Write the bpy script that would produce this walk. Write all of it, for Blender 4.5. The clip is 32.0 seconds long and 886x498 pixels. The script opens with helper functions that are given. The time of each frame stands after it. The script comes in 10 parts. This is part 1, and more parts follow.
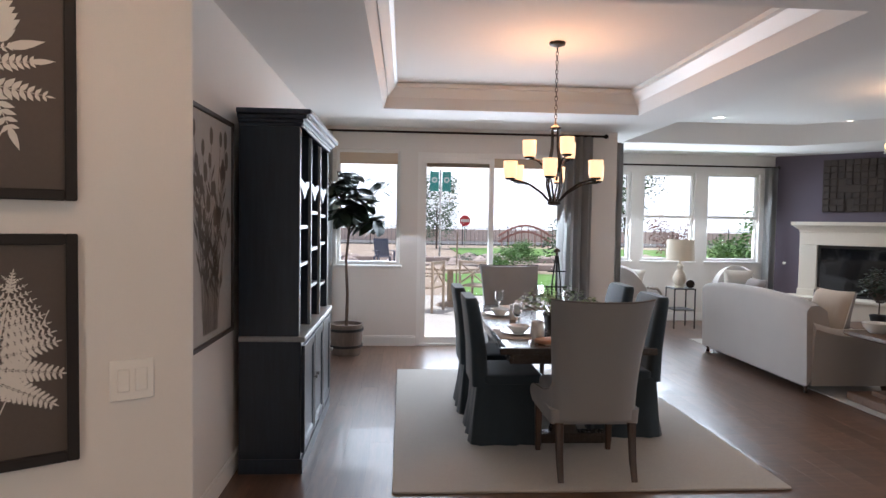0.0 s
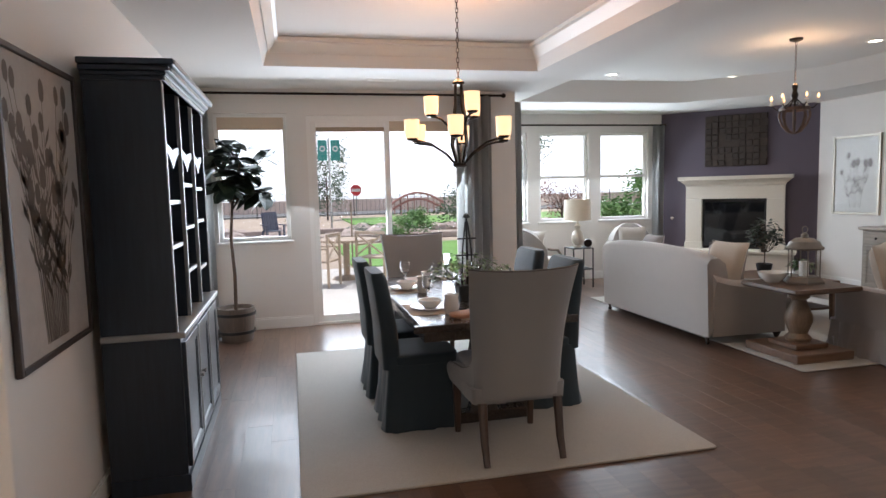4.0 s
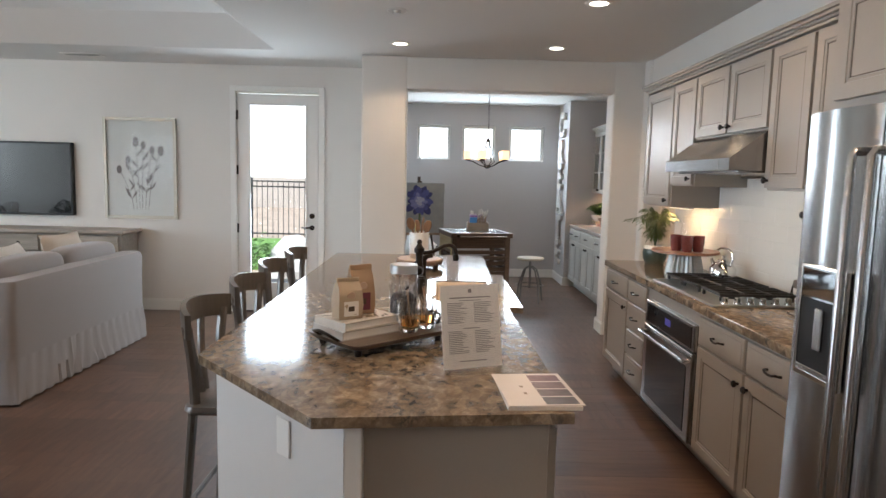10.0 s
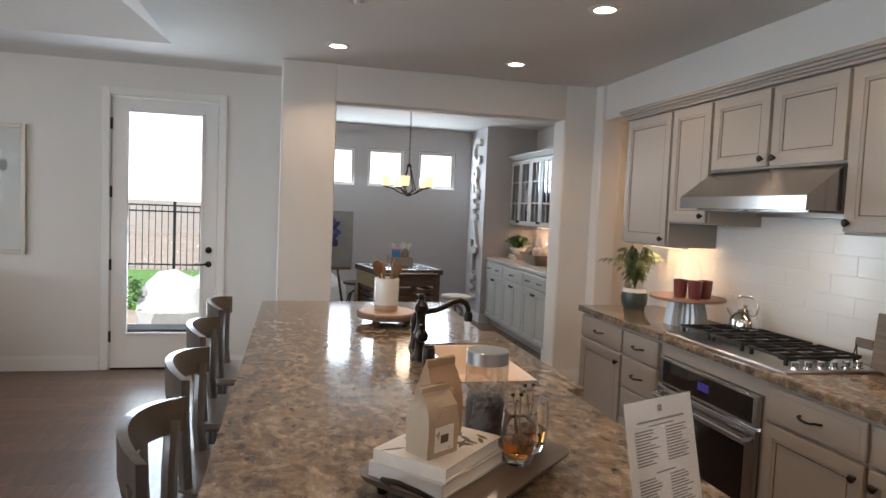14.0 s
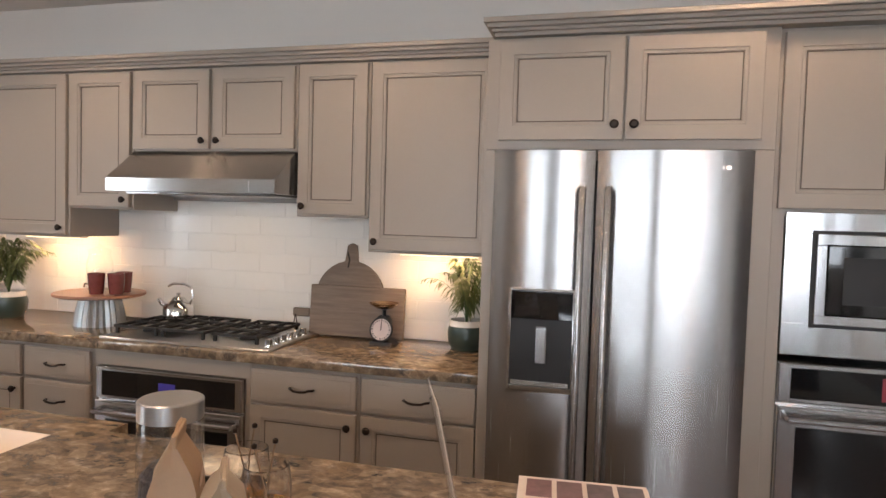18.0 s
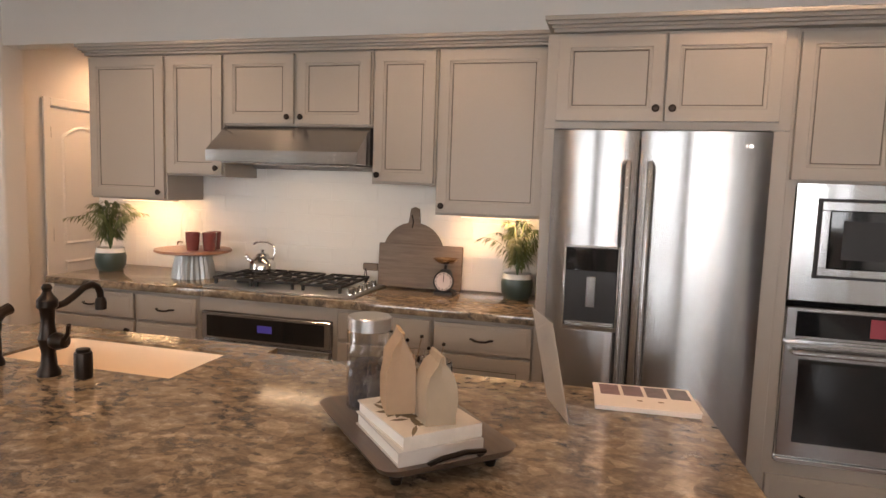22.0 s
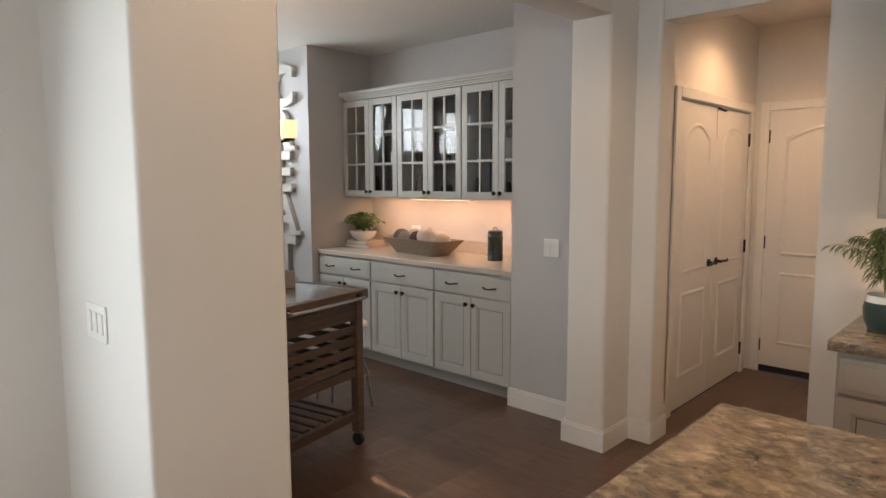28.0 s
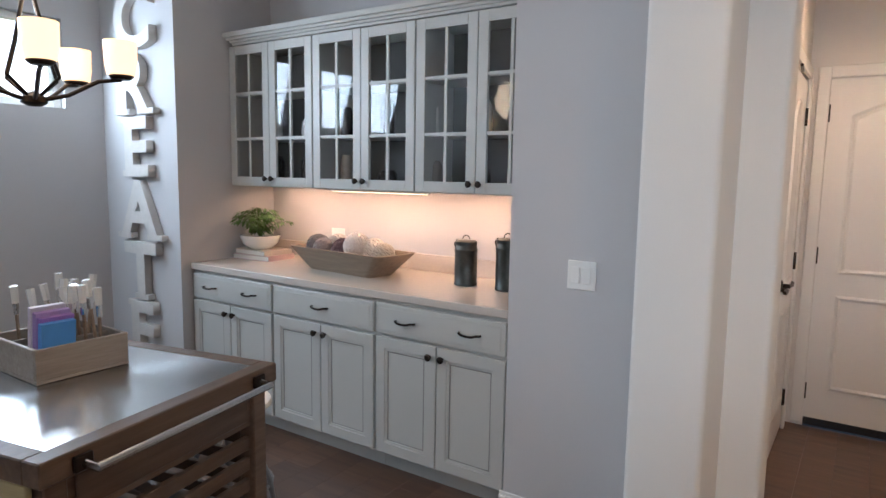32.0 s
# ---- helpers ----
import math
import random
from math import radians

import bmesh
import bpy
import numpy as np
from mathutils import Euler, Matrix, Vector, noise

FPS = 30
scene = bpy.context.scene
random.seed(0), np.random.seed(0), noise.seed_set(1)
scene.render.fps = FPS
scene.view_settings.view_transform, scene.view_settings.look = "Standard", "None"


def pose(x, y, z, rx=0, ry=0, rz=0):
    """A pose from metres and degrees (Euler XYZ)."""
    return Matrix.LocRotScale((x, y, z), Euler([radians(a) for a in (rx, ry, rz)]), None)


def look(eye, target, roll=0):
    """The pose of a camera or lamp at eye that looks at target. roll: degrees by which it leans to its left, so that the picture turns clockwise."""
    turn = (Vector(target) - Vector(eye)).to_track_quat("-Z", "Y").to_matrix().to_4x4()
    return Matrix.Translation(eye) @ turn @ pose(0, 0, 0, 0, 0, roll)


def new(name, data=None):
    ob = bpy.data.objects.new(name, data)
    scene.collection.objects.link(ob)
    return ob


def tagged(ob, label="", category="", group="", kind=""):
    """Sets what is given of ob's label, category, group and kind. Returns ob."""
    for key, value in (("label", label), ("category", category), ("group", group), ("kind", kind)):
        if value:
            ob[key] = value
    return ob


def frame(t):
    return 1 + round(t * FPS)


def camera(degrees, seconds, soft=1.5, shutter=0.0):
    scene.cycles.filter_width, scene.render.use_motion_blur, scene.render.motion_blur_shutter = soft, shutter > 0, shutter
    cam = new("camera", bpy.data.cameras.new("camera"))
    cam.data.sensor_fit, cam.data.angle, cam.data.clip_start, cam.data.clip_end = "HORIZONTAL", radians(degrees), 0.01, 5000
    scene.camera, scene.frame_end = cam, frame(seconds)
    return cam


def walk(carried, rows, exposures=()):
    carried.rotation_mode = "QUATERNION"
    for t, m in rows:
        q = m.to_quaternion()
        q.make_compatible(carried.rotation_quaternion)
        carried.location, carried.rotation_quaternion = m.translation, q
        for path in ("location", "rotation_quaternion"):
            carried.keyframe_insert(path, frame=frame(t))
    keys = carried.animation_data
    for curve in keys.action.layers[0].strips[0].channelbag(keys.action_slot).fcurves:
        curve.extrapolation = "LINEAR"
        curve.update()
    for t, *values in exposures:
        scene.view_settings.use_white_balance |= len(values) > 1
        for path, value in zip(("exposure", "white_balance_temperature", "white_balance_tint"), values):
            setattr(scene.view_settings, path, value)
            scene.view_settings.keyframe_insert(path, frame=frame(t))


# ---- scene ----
cam = camera(69.7, 32.0)
EXPOSURES = [(0, -0.02, 5950, 13), (5, 0.0, 6100, 11), (8, 0.23, 5950, 8), (10, 0.350, 5900, 6), (13, 0.17, 5900, 7), (16, 0.05, 6000, 8), (17, 0.240, 5750, 9), (18, 0.310, 6400, 13), (20, 0.25, 6650, 15), (22, 0.28, 7000, 16), (23, 0.42, 5800, 11), (24, 0.44, 5750, 9), (25, 0.16, 5600, 8), (28, 0.05, 6600, 9), (29, 0.29, 5750, 7), (30, 0.32, 5600, 5), (31, 0.37, 5400, 6), (32, 0.360, 5500, 7)]
PATH = [
    (0, (0.932, 0.778, 1.566), (1.058, 2.772, 1.482), 0.9),
    (0.5, (0.892, 0.835, 1.56), (0.965, 2.829, 1.434), 2.2),
    (1, (0.878, 0.842, 1.566), (0.866, 2.84, 1.478), 1.2),
    (1.5, (0.868, 0.814, 1.572), (0.822, 2.813, 1.567), 2.6),
    (2, (0.861, 0.814, 1.572), (0.832, 2.813, 1.562), 0.6),
    (2.5, (0.851, 0.814, 1.568), (0.904, 2.813, 1.511), -0.5),
    (4.5, (0.918, 1.432, 1.547), (1.636, 3.289, 1.348), -0.1),
    (5, (0.894, 1.59, 1.593), (1.904, 3.311, 1.458), 1.3),
    (5.5, (0.968, 1.672, 1.54), (2.139, 3.291, 1.458), 0.5),
    (6, (1.068, 1.817, 1.547), (2.48, 3.232, 1.49), -0.8),
    (6.5, (1.096, 1.867, 1.539), (2.666, 3.094, 1.366), 1.2),
    (7, (1.184, 1.942, 1.523), (2.954, 2.848, 1.302), 0.6),
    (7.5, (1.203, 2.052, 1.544), (3.108, 2.635, 1.363), -0.1),
    (8, (1.228, 2.105, 1.541), (3.186, 2.47, 1.355), 1.7),
    (8.5, (1.341, 2.137, 1.534), (3.318, 2.352, 1.328), -0.7),
    (9, (1.489, 2.184, 1.553), (3.482, 2.121, 1.403), -0.4),
    (9.5, (1.544, 2.236, 1.55), (3.537, 2.206, 1.384), 0.7),
    (10, (1.594, 2.329, 1.545), (3.582, 2.305, 1.328), 1.4),
    (10.5, (1.667, 2.468, 1.56), (3.65, 2.27, 1.391), 1.3),
    (11, (1.746, 2.527, 1.554), (3.721, 2.263, 1.389), 3.1),
    (11.5, (1.983, 2.591, 1.544), (3.958, 2.323, 1.383), 1.0),
    (12, (2.096, 2.613, 1.573), (4.089, 2.458, 1.501), 2.3),
    (12.5, (2.206, 2.724, 1.56), (4.18, 2.411, 1.472), 1.7),
    (13, (2.309, 2.839, 1.583), (4.255, 2.387, 1.485), 1.4),
    (13.5, (2.419, 2.904, 1.562), (4.365, 2.462, 1.442), 2.6),
    (15.5, (3.109, 3.187, 1.574), (5.0, 2.547, 1.445), -0.5),
    (16, (3.273, 3.255, 1.592), (5.086, 2.425, 1.446), -1.2),
    (16.5, (3.444, 3.229, 1.567), (5.019, 2.006, 1.416), -1.7),
    (17, (3.475, 3.26, 1.583), (4.735, 1.716, 1.413), 0.0),
    (17.5, (3.492, 3.351, 1.56), (4.418, 1.59, 1.357), 0.9),
    (18, (3.408, 3.415, 1.529), (3.914, 1.482, 1.441), 1.7),
    (18.5, (3.349, 3.484, 1.531), (3.554, 1.5, 1.378), 2.9),
    (19, (3.27, 3.615, 1.527), (3.339, 1.631, 1.288), 2.8),
    (19.5, (3.22, 3.71, 1.513), (3.196, 1.738, 1.18), 1.8),
    (20, (3.238, 3.801, 1.487), (3.035, 1.834, 1.185), -0.6),
    (20.5, (3.274, 3.929, 1.532), (3.133, 1.968, 1.168), -0.1),
    (21, (3.321, 3.996, 1.528), (3.286, 2.018, 1.236), 0.3),
    (21.5, (3.406, 4.006, 1.548), (3.611, 2.026, 1.355), 0.5),
    (22, (3.559, 3.964, 1.545), (4.071, 2.042, 1.34), 1.9),
    (22.5, (3.74, 3.863, 1.554), (4.446, 2.001, 1.369), -0.1),
    (23, (3.915, 3.861, 1.504), (4.955, 2.186, 1.173), 1.6),
    (23.5, (4.112, 3.883, 1.499), (5.169, 2.222, 1.149), 2.0),
    (24, (4.305, 3.937, 1.543), (5.511, 2.378, 1.202), -0.6),
    (24.5, (4.52, 3.919, 1.556), (5.911, 2.505, 1.303), -1.7),
    (25, (4.794, 3.878, 1.579), (6.295, 2.574, 1.361), 0.9),
    (25.5, (5.081, 3.906, 1.554), (6.643, 2.682, 1.304), 0.9),
    (27.5, (6.058, 3.801, 1.551), (7.644, 2.599, 1.354), -2.1),
    (28, (6.266, 3.761, 1.547), (7.628, 2.313, 1.333), -0.2),
    (28.5, (6.423, 3.647, 1.56), (7.611, 2.047, 1.388), -2.6),
    (29, (6.66, 3.536, 1.551), (7.789, 1.897, 1.351), -1.1),
    (29.5, (6.846, 3.409, 1.555), (7.895, 1.716, 1.37), -1.0),
    (30, (7.049, 3.305, 1.556), (7.947, 1.526, 1.388), -1.3),
    (30.5, (7.176, 3.166, 1.559), (7.979, 1.337, 1.464), -2.8),
    (31, (7.321, 2.969, 1.546), (8.09, 1.129, 1.392), -2.5),
    (31.5, (7.445, 2.836, 1.518), (8.306, 1.049, 1.261), -0.9),
    (32, (7.612, 2.688, 1.509), (8.718, 1.039, 1.268), 0.9),
]
walk(cam, [(t, look(eye, target, roll)) for t, eye, target, roll in PATH], EXPOSURES)

# ---- world, sun, exposure ----
SUN_EL, SUN_AZ = radians(62), radians(300)
world = bpy.data.worlds.new("sky")
scene.world = world
world.use_nodes = True
wn = world.node_tree.nodes
sky = wn.new("ShaderNodeTexSky")
sky.sky_type, sky.sun_disc = "NISHITA", False
sky.sun_elevation, sky.sun_rotation = SUN_EL, SUN_AZ
wn["Background"].inputs[1].default_value = 0.15
world.node_tree.links.new(sky.outputs[0], wn["Background"].inputs[0])
sun = new("sun", bpy.data.lights.new("sun", "SUN"))
sun.data.energy, sun.data.angle, sun.data.color = 5.0, radians(0.5), (1, 0.95, 0.88)
sun.rotation_euler = Vector((math.sin(SUN_AZ) * math.cos(SUN_EL), math.cos(SUN_AZ) * math.cos(SUN_EL), math.sin(SUN_EL))).to_track_quat("Z", "Y").to_euler()


def area(name, x, y, z, direction, w, h, power, colour=(1, 1, 1)):
    d = bpy.data.lights.new(name, "AREA")
    d.shape, d.size, d.size_y, d.energy, d.color = "RECTANGLE", w, h, power, colour
    ob = new(name, d)
    ob.matrix_world = Matrix.Translation((x, y, z)) @ Vector(direction).to_track_quat("-Z", "Y").to_matrix().to_4x4()
    return ob


def spot(name, x, y, z, power, colour=(1, 0.78, 0.55), size=130, r=0.05):
    d = bpy.data.lights.new(name, "SPOT")
    d.energy, d.color, d.spot_size, d.spot_blend, d.shadow_soft_size = power, colour, radians(size), 0.6, r
    ob = new(name, d)
    ob.location = (x, y, z)
    return ob


def bulb(name, x, y, z, power, colour=(1, 0.72, 0.45), r=0.04):
    d = bpy.data.lights.new(name, "POINT")
    d.energy, d.color, d.shadow_soft_size = power, colour, r
    ob = new(name, d)
    ob.location = (x, y, z)
    return ob


DAY = (0.84, 0.93, 1.0)
area("daylight_dining", 1.55, 8.80, 1.35, (0, -1, -0.45), 2.9, 2.2, 150, DAY)
area("daylight_living", 5.3, 11.0, 1.75, (0, -1, -0.42), 3.1, 1.4, 135, DAY)
area("daylight_door", 8.74, 4.1, 1.35, (-1, 0, -0.3), 0.6, 1.9, 28, DAY)
for wy in (0.917, 1.677, 2.395):
    area("daylight_nook", 11.82, wy, 2.14, (-1, 0, -0.3), 0.5, 0.5, 12.5, DAY)
area("daylight_entry", -0.25, -0.55, 1.5, (0.15, 1, -0.2), 0.4, 1.6, 15, (1, 0.90, 0.76))

# ---- materials ----


def nt(name):
    m = bpy.data.materials.new(name)
    m.use_nodes = True
    n, l = m.node_tree.nodes, m.node_tree.links
    return m, n, l, n["Principled BSDF"]


def add_bump(n, l, b, height, strength, dist=0.002):
    bp = n.new("ShaderNodeBump")
    bp.inputs["Strength"].default_value, bp.inputs["Distance"].default_value = strength, dist
    l.new(height, bp.inputs["Height"])
    l.new(bp.outputs[0], b.inputs["Normal"])


def coords(n, l, scale=(1, 1, 1), rand=False):
    tc, mp = n.new("ShaderNodeTexCoord"), n.new("ShaderNodeMapping")
    mp.inputs["Scale"].default_value = scale
    l.new(tc.outputs["Object"], mp.inputs["Vector"])
    if rand:
        oi, mul = n.new("ShaderNodeObjectInfo"), n.new("ShaderNodeVectorMath")
        mul.operation = "SCALE"
        mul.inputs[0].default_value = (37, 53, 71)
        l.new(oi.outputs["Random"], mul.inputs["Scale"])
        l.new(mul.outputs[0], mp.inputs["Location"])
    return mp.outputs[0]


def noise_tex(n, l, vec, scale, detail=4, rough=0.55):
    t = n.new("ShaderNodeTexNoise")
    t.inputs["Scale"].default_value, t.inputs["Detail"].default_value, t.inputs["Roughness"].default_value = scale, detail, rough
    l.new(vec, t.inputs["Vector"])
    return t.outputs["Fac"]


def ramp(n, l, fac, stops):
    r = n.new("ShaderNodeValToRGB")
    e = r.color_ramp.elements
    while len(e) < len(stops):
        e.new(0.5)
    for el, (p, c) in zip(e, stops):
        el.position, el.color = p, (*c, 1)
    l.new(fac, r.inputs[0])
    return r.outputs[0]


def mixc(n, l, fac, a, b, mode="MIX"):
    m = n.new("ShaderNodeMix")
    m.data_type, m.blend_type = "RGBA", mode
    for v, i in ((fac, 0), (a, 6), (b, 7)):
        if isinstance(v, (int, float)):
            m.inputs[i].default_value = v
        elif isinstance(v, tuple):
            m.inputs[i].default_value = (*v, 1)
        else:
            l.new(v, m.inputs[i])
    return m.outputs[2]


def shade(c, k):
    return tuple(min(1, v * k) for v in c)


def plain(name, c, rough=0.5, metal=0.0, var=0.06, scale=30, bump=0.1, big=1.5, coat=0.0, sheen=0.0, dist=0.001):
    """A surface with fine grain and slow unevenness."""
    m, n, l, b = nt(name)
    v = coords(n, l)
    fine, slow = noise_tex(n, l, v, scale), noise_tex(n, l, v, big, 2)
    col = mixc(n, l, fine, shade(c, 1 - var), shade(c, 1 + var))
    col = mixc(n, l, ramp(n, l, slow, [(0.35, (0, 0, 0)), (0.7, (1, 1, 1))]), col, mixc(n, l, 0.5, col, shade(c, 1 - 1.5 * var)))
    l.new(col, b.inputs["Base Color"])
    rr = n.new("ShaderNodeMapRange")
    rr.inputs["To Min"].default_value, rr.inputs["To Max"].default_value = max(0.02, rough - min(0.06, rough * 0.5)), min(1, rough + min(0.06, rough * 0.5))
    l.new(slow, rr.inputs["Value"])
    l.new(rr.outputs[0], b.inputs["Roughness"])
    b.inputs["Metallic"].default_value = metal
    b.inputs["Coat Weight"].default_value = coat
    b.inputs["Sheen Weight"].default_value = sheen
    if bump:
        add_bump(n, l, b, fine, bump, dist)
    return m


def wood(name, a, c, rough=0.4, axis=0, scale=6.0, rand=True, coat=0.0, bump=0.15):
    m, n, l, b = nt(name)
    s = [9.0, 9.0, 9.0]
    s[axis] = 0.7
    v = coords(n, l, tuple(s), rand)
    g = noise_tex(n, l, v, scale, 6, 0.65)
    f = noise_tex(n, l, v, scale * 6, 4)
    col = ramp(n, l, g, [(0.28, a), (0.52, mixt(a, c, 0.5)), (0.75, c)])
    col = mixc(n, l, 0.25, col, mixc(n, l, f, shade(a, 0.7), shade(c, 1.15)))
    if rand:
        oi = n.new("ShaderNodeObjectInfo")
        k = n.new("ShaderNodeMapRange")
        k.inputs["To Min"].default_value, k.inputs["To Max"].default_value = 0.78, 1.2
        l.new(oi.outputs["Random"], k.inputs["Value"])
        hsv = n.new("ShaderNodeHueSaturation")
        l.new(k.outputs[0], hsv.inputs["Value"])
        l.new(col, hsv.inputs["Color"])
        col = hsv.outputs[0]
    l.new(col, b.inputs["Base Color"])
    rr = n.new("ShaderNodeMapRange")
    rr.inputs["To Min"].default_value, rr.inputs["To Max"].default_value = max(0.05, rough - 0.08), rough + 0.1
    l.new(f, rr.inputs["Value"])
    l.new(rr.outputs[0], b.inputs["Roughness"])
    b.inputs["Coat Weight"].default_value = coat
    add_bump(n, l, b, f, bump, 0.0008)
    return m


def mixt(a, c, k):
    return tuple(x + (y - x) * k for x, y in zip(a, c))


def granite(name):
    """Brown granite: drifting gold and beige flakes with dark grey-green patches."""
    m, n, l, b = nt(name)
    v = coords(n, l)
    warp, vm = n.new("ShaderNodeTexNoise"), n.new("ShaderNodeVectorMath")
    warp.inputs["Scale"].default_value = 4
    warp.inputs["Detail"].default_value = 4
    l.new(v, warp.inputs["Vector"])
    vm.operation = "MULTIPLY_ADD"
    l.new(warp.outputs["Color"], vm.inputs[0])
    vm.inputs[1].default_value = (0.10, 0.10, 0.10)
    l.new(v, vm.inputs[2])
    w = vm.outputs[0]
    sq = n.new("ShaderNodeMapping")
    sq.inputs["Scale"].default_value = (0.8, 1.1, 1.0)
    sq.inputs["Rotation"].default_value = (0, 0, 0.35)
    l.new(w, sq.inputs["Vector"])
    base = ramp(n, l, noise_tex(n, l, sq.outputs[0], 24, 8, 0.7), [(0.30, (0.055, 0.045, 0.036)), (0.41, (0.12, 0.09, 0.064)), (0.49, (0.19, 0.142, 0.095)), (0.57, (0.28, 0.215, 0.15)), (0.68, (0.48, 0.40, 0.31))])
    vo = n.new("ShaderNodeTexVoronoi")
    vo.inputs["Scale"].default_value = 30
    l.new(sq.outputs[0], vo.inputs["Vector"])
    sep = n.new("ShaderNodeSeparateColor")
    l.new(vo.outputs["Color"], sep.inputs[0])
    flake = ramp(n, l, sep.outputs[0], [(0.0, (0.045, 0.038, 0.03)), (0.35, (0.15, 0.105, 0.065)), (0.7, (0.29, 0.20, 0.115)), (1.0, (0.46, 0.35, 0.23))])
    col = mixc(n, l, 0.34, base, flake)
    big = ramp(n, l, noise_tex(n, l, w, 6.5, 5, 0.62), [(0.40, (1, 1, 1)), (0.52, (0, 0, 0))])
    dark = ramp(n, l, noise_tex(n, l, sq.outputs[0], 34, 6, 0.72), [(0.40, (1, 1, 1)), (0.53, (0, 0, 0))])
    col = mixc(n, l, mixc(n, l, big, (0, 0, 0), dark), col, (0.062, 0.052, 0.043))
    l.new(col, b.inputs["Base Color"])
    b.inputs["Roughness"].default_value = 0.11
    b.inputs["Specular IOR Level"].default_value = 0.68
    return m


def steel(name, c=(0.46, 0.455, 0.45), rough=0.30, axis=2):
    m, n, l, b = nt(name)
    s = [90.0, 90.0, 90.0]
    s[axis] = 0.6
    g = noise_tex(n, l, coords(n, l, tuple(s)), 4, 3)
    l.new(mixc(n, l, g, shade(c, 0.95), shade(c, 1.04)), b.inputs["Base Color"])
    b.inputs["Metallic"].default_value = 1
    tg = n.new("ShaderNodeTangent")
    tg.direction_type, tg.axis = "RADIAL", "Z"
    l.new(tg.outputs[0], b.inputs["Tangent"])
    b.inputs["Anisotropic"].default_value, b.inputs["Anisotropic Rotation"].default_value = 0.85, 0.25
    rr = n.new("ShaderNodeMapRange")
    rr.inputs["To Min"].default_value, rr.inputs["To Max"].default_value = rough - 0.04, rough + 0.05
    l.new(g, rr.inputs["Value"])
    l.new(rr.outputs[0], b.inputs["Roughness"])
    wave = [5.5, 5.5, 5.5]
    wave[axis] = 0.35
    b1, b2 = n.new("ShaderNodeBump"), n.new("ShaderNodeBump")
    b1.inputs["Strength"].default_value, b1.inputs["Distance"].default_value = 0.45, 0.012
    l.new(noise_tex(n, l, coords(n, l, tuple(wave)), 1.0, 1), b1.inputs["Height"])
    cross = [3.0, 3.0, 3.0]
    cross[axis] = 420.0
    b2.inputs["Strength"].default_value, b2.inputs["Distance"].default_value = 0.08, 0.0004
    l.new(noise_tex(n, l, coords(n, l, tuple(cross)), 1.0, 2), b2.inputs["Height"])
    l.new(b1.outputs[0], b2.inputs["Normal"])
    l.new(b2.outputs[0], b.inputs["Normal"])
    return m


def fabric(name, c, rough=0.9, weave=420, var=0.12, sheen=0.25, bump=0.35):
    m, n, l, b = nt(name)
    v = coords(n, l)
    f, s = noise_tex(n, l, v, weave, 2), noise_tex(n, l, v, 5, 3)
    col = mixc(n, l, f, shade(c, 1 - var), shade(c, 1 + var))
    col = mixc(n, l, mixc(n, l, 0.35, (0, 0, 0), s), col, shade(c, 0.78))
    l.new(col, b.inputs["Base Color"])
    b.inputs["Roughness"].default_value = rough
    b.inputs["Sheen Weight"].default_value = sheen
    add_bump(n, l, b, f, bump, 0.0012)
    return m


def glass(name, tint=(1, 1, 1), rough=0.0, ior=1.45):
    m, n, l, b = nt(name)
    l.new(ramp(n, l, noise_tex(n, l, coords(n, l), 2.0, 1), [(0.2, shade(tint, 0.985)), (0.8, tint)]), b.inputs["Base Color"])
    b.inputs["Roughness"].default_value, b.inputs["Transmission Weight"].default_value, b.inputs["IOR"].default_value = rough, 1.0, ior
    return m


def thin_glass(name, gloss=0.08, k=1.0):
    """Flat window glass: clear, with a weak mirror on it."""
    m, n, l, b = nt(name)
    tr, gl, mx = n.new("ShaderNodeBsdfTransparent"), n.new("ShaderNodeBsdfGlossy"), n.new("ShaderNodeMixShader")
    gl.inputs["Roughness"].default_value = 0.02
    fc, fr = n.new("ShaderNodeLayerWeight"), n.new("ShaderNodeMath")
    fr.operation = "POWER"
    fr.inputs[1].default_value = 5.0
    l.new(fc.outputs["Facing"], fr.inputs[0])
    ad = n.new("ShaderNodeMath")
    ad.operation = "MULTIPLY_ADD"
    ad.inputs[1].default_value, ad.inputs[2].default_value = 0.5 * k, gloss
    ad.use_clamp = True
    l.new(fr.outputs[0], ad.inputs[0])
    l.new(ad.outputs[0], mx.inputs[0])
    l.new(tr.outputs[0], mx.inputs[1])
    l.new(gl.outputs[0], mx.inputs[2])
    l.new(mx.outputs[0], n["Material Output"].inputs[0])
    return m


def glow(name, c, strength):
    m, n, l, b = nt(name)
    b.inputs["Base Color"].default_value = (*c, 1)
    b.inputs["Emission Color"].default_value, b.inputs["Emission Strength"].default_value = (*c, 1), strength
    b.inputs["Roughness"].default_value = 0.4
    return m


WALL = plain("warm_white_wall_paint", (0.74, 0.71, 0.67), 0.75, var=0.025, scale=180, bump=0.22, dist=0.0012)
LAV = plain("grey_lavender_wall_paint", (0.52, 0.505, 0.505), 0.75, var=0.025, scale=180, bump=0.22, dist=0.0012)
PURPLE = plain("dark_plum_wall_paint", (0.115, 0.095, 0.125), 0.7, var=0.05, scale=160, bump=0.2)
CEIL = plain("white_ceiling_paint", (0.74, 0.715, 0.685), 0.85, var=0.02, scale=140, bump=0.3, dist=0.0012)
TRIM = plain("white_trim_paint", (0.80, 0.785, 0.75), 0.35, var=0.015, scale=60, bump=0.04)
DOORW = plain("white_door_paint", (0.80, 0.785, 0.76), 0.32, var=0.02, scale=60, bump=0.05)
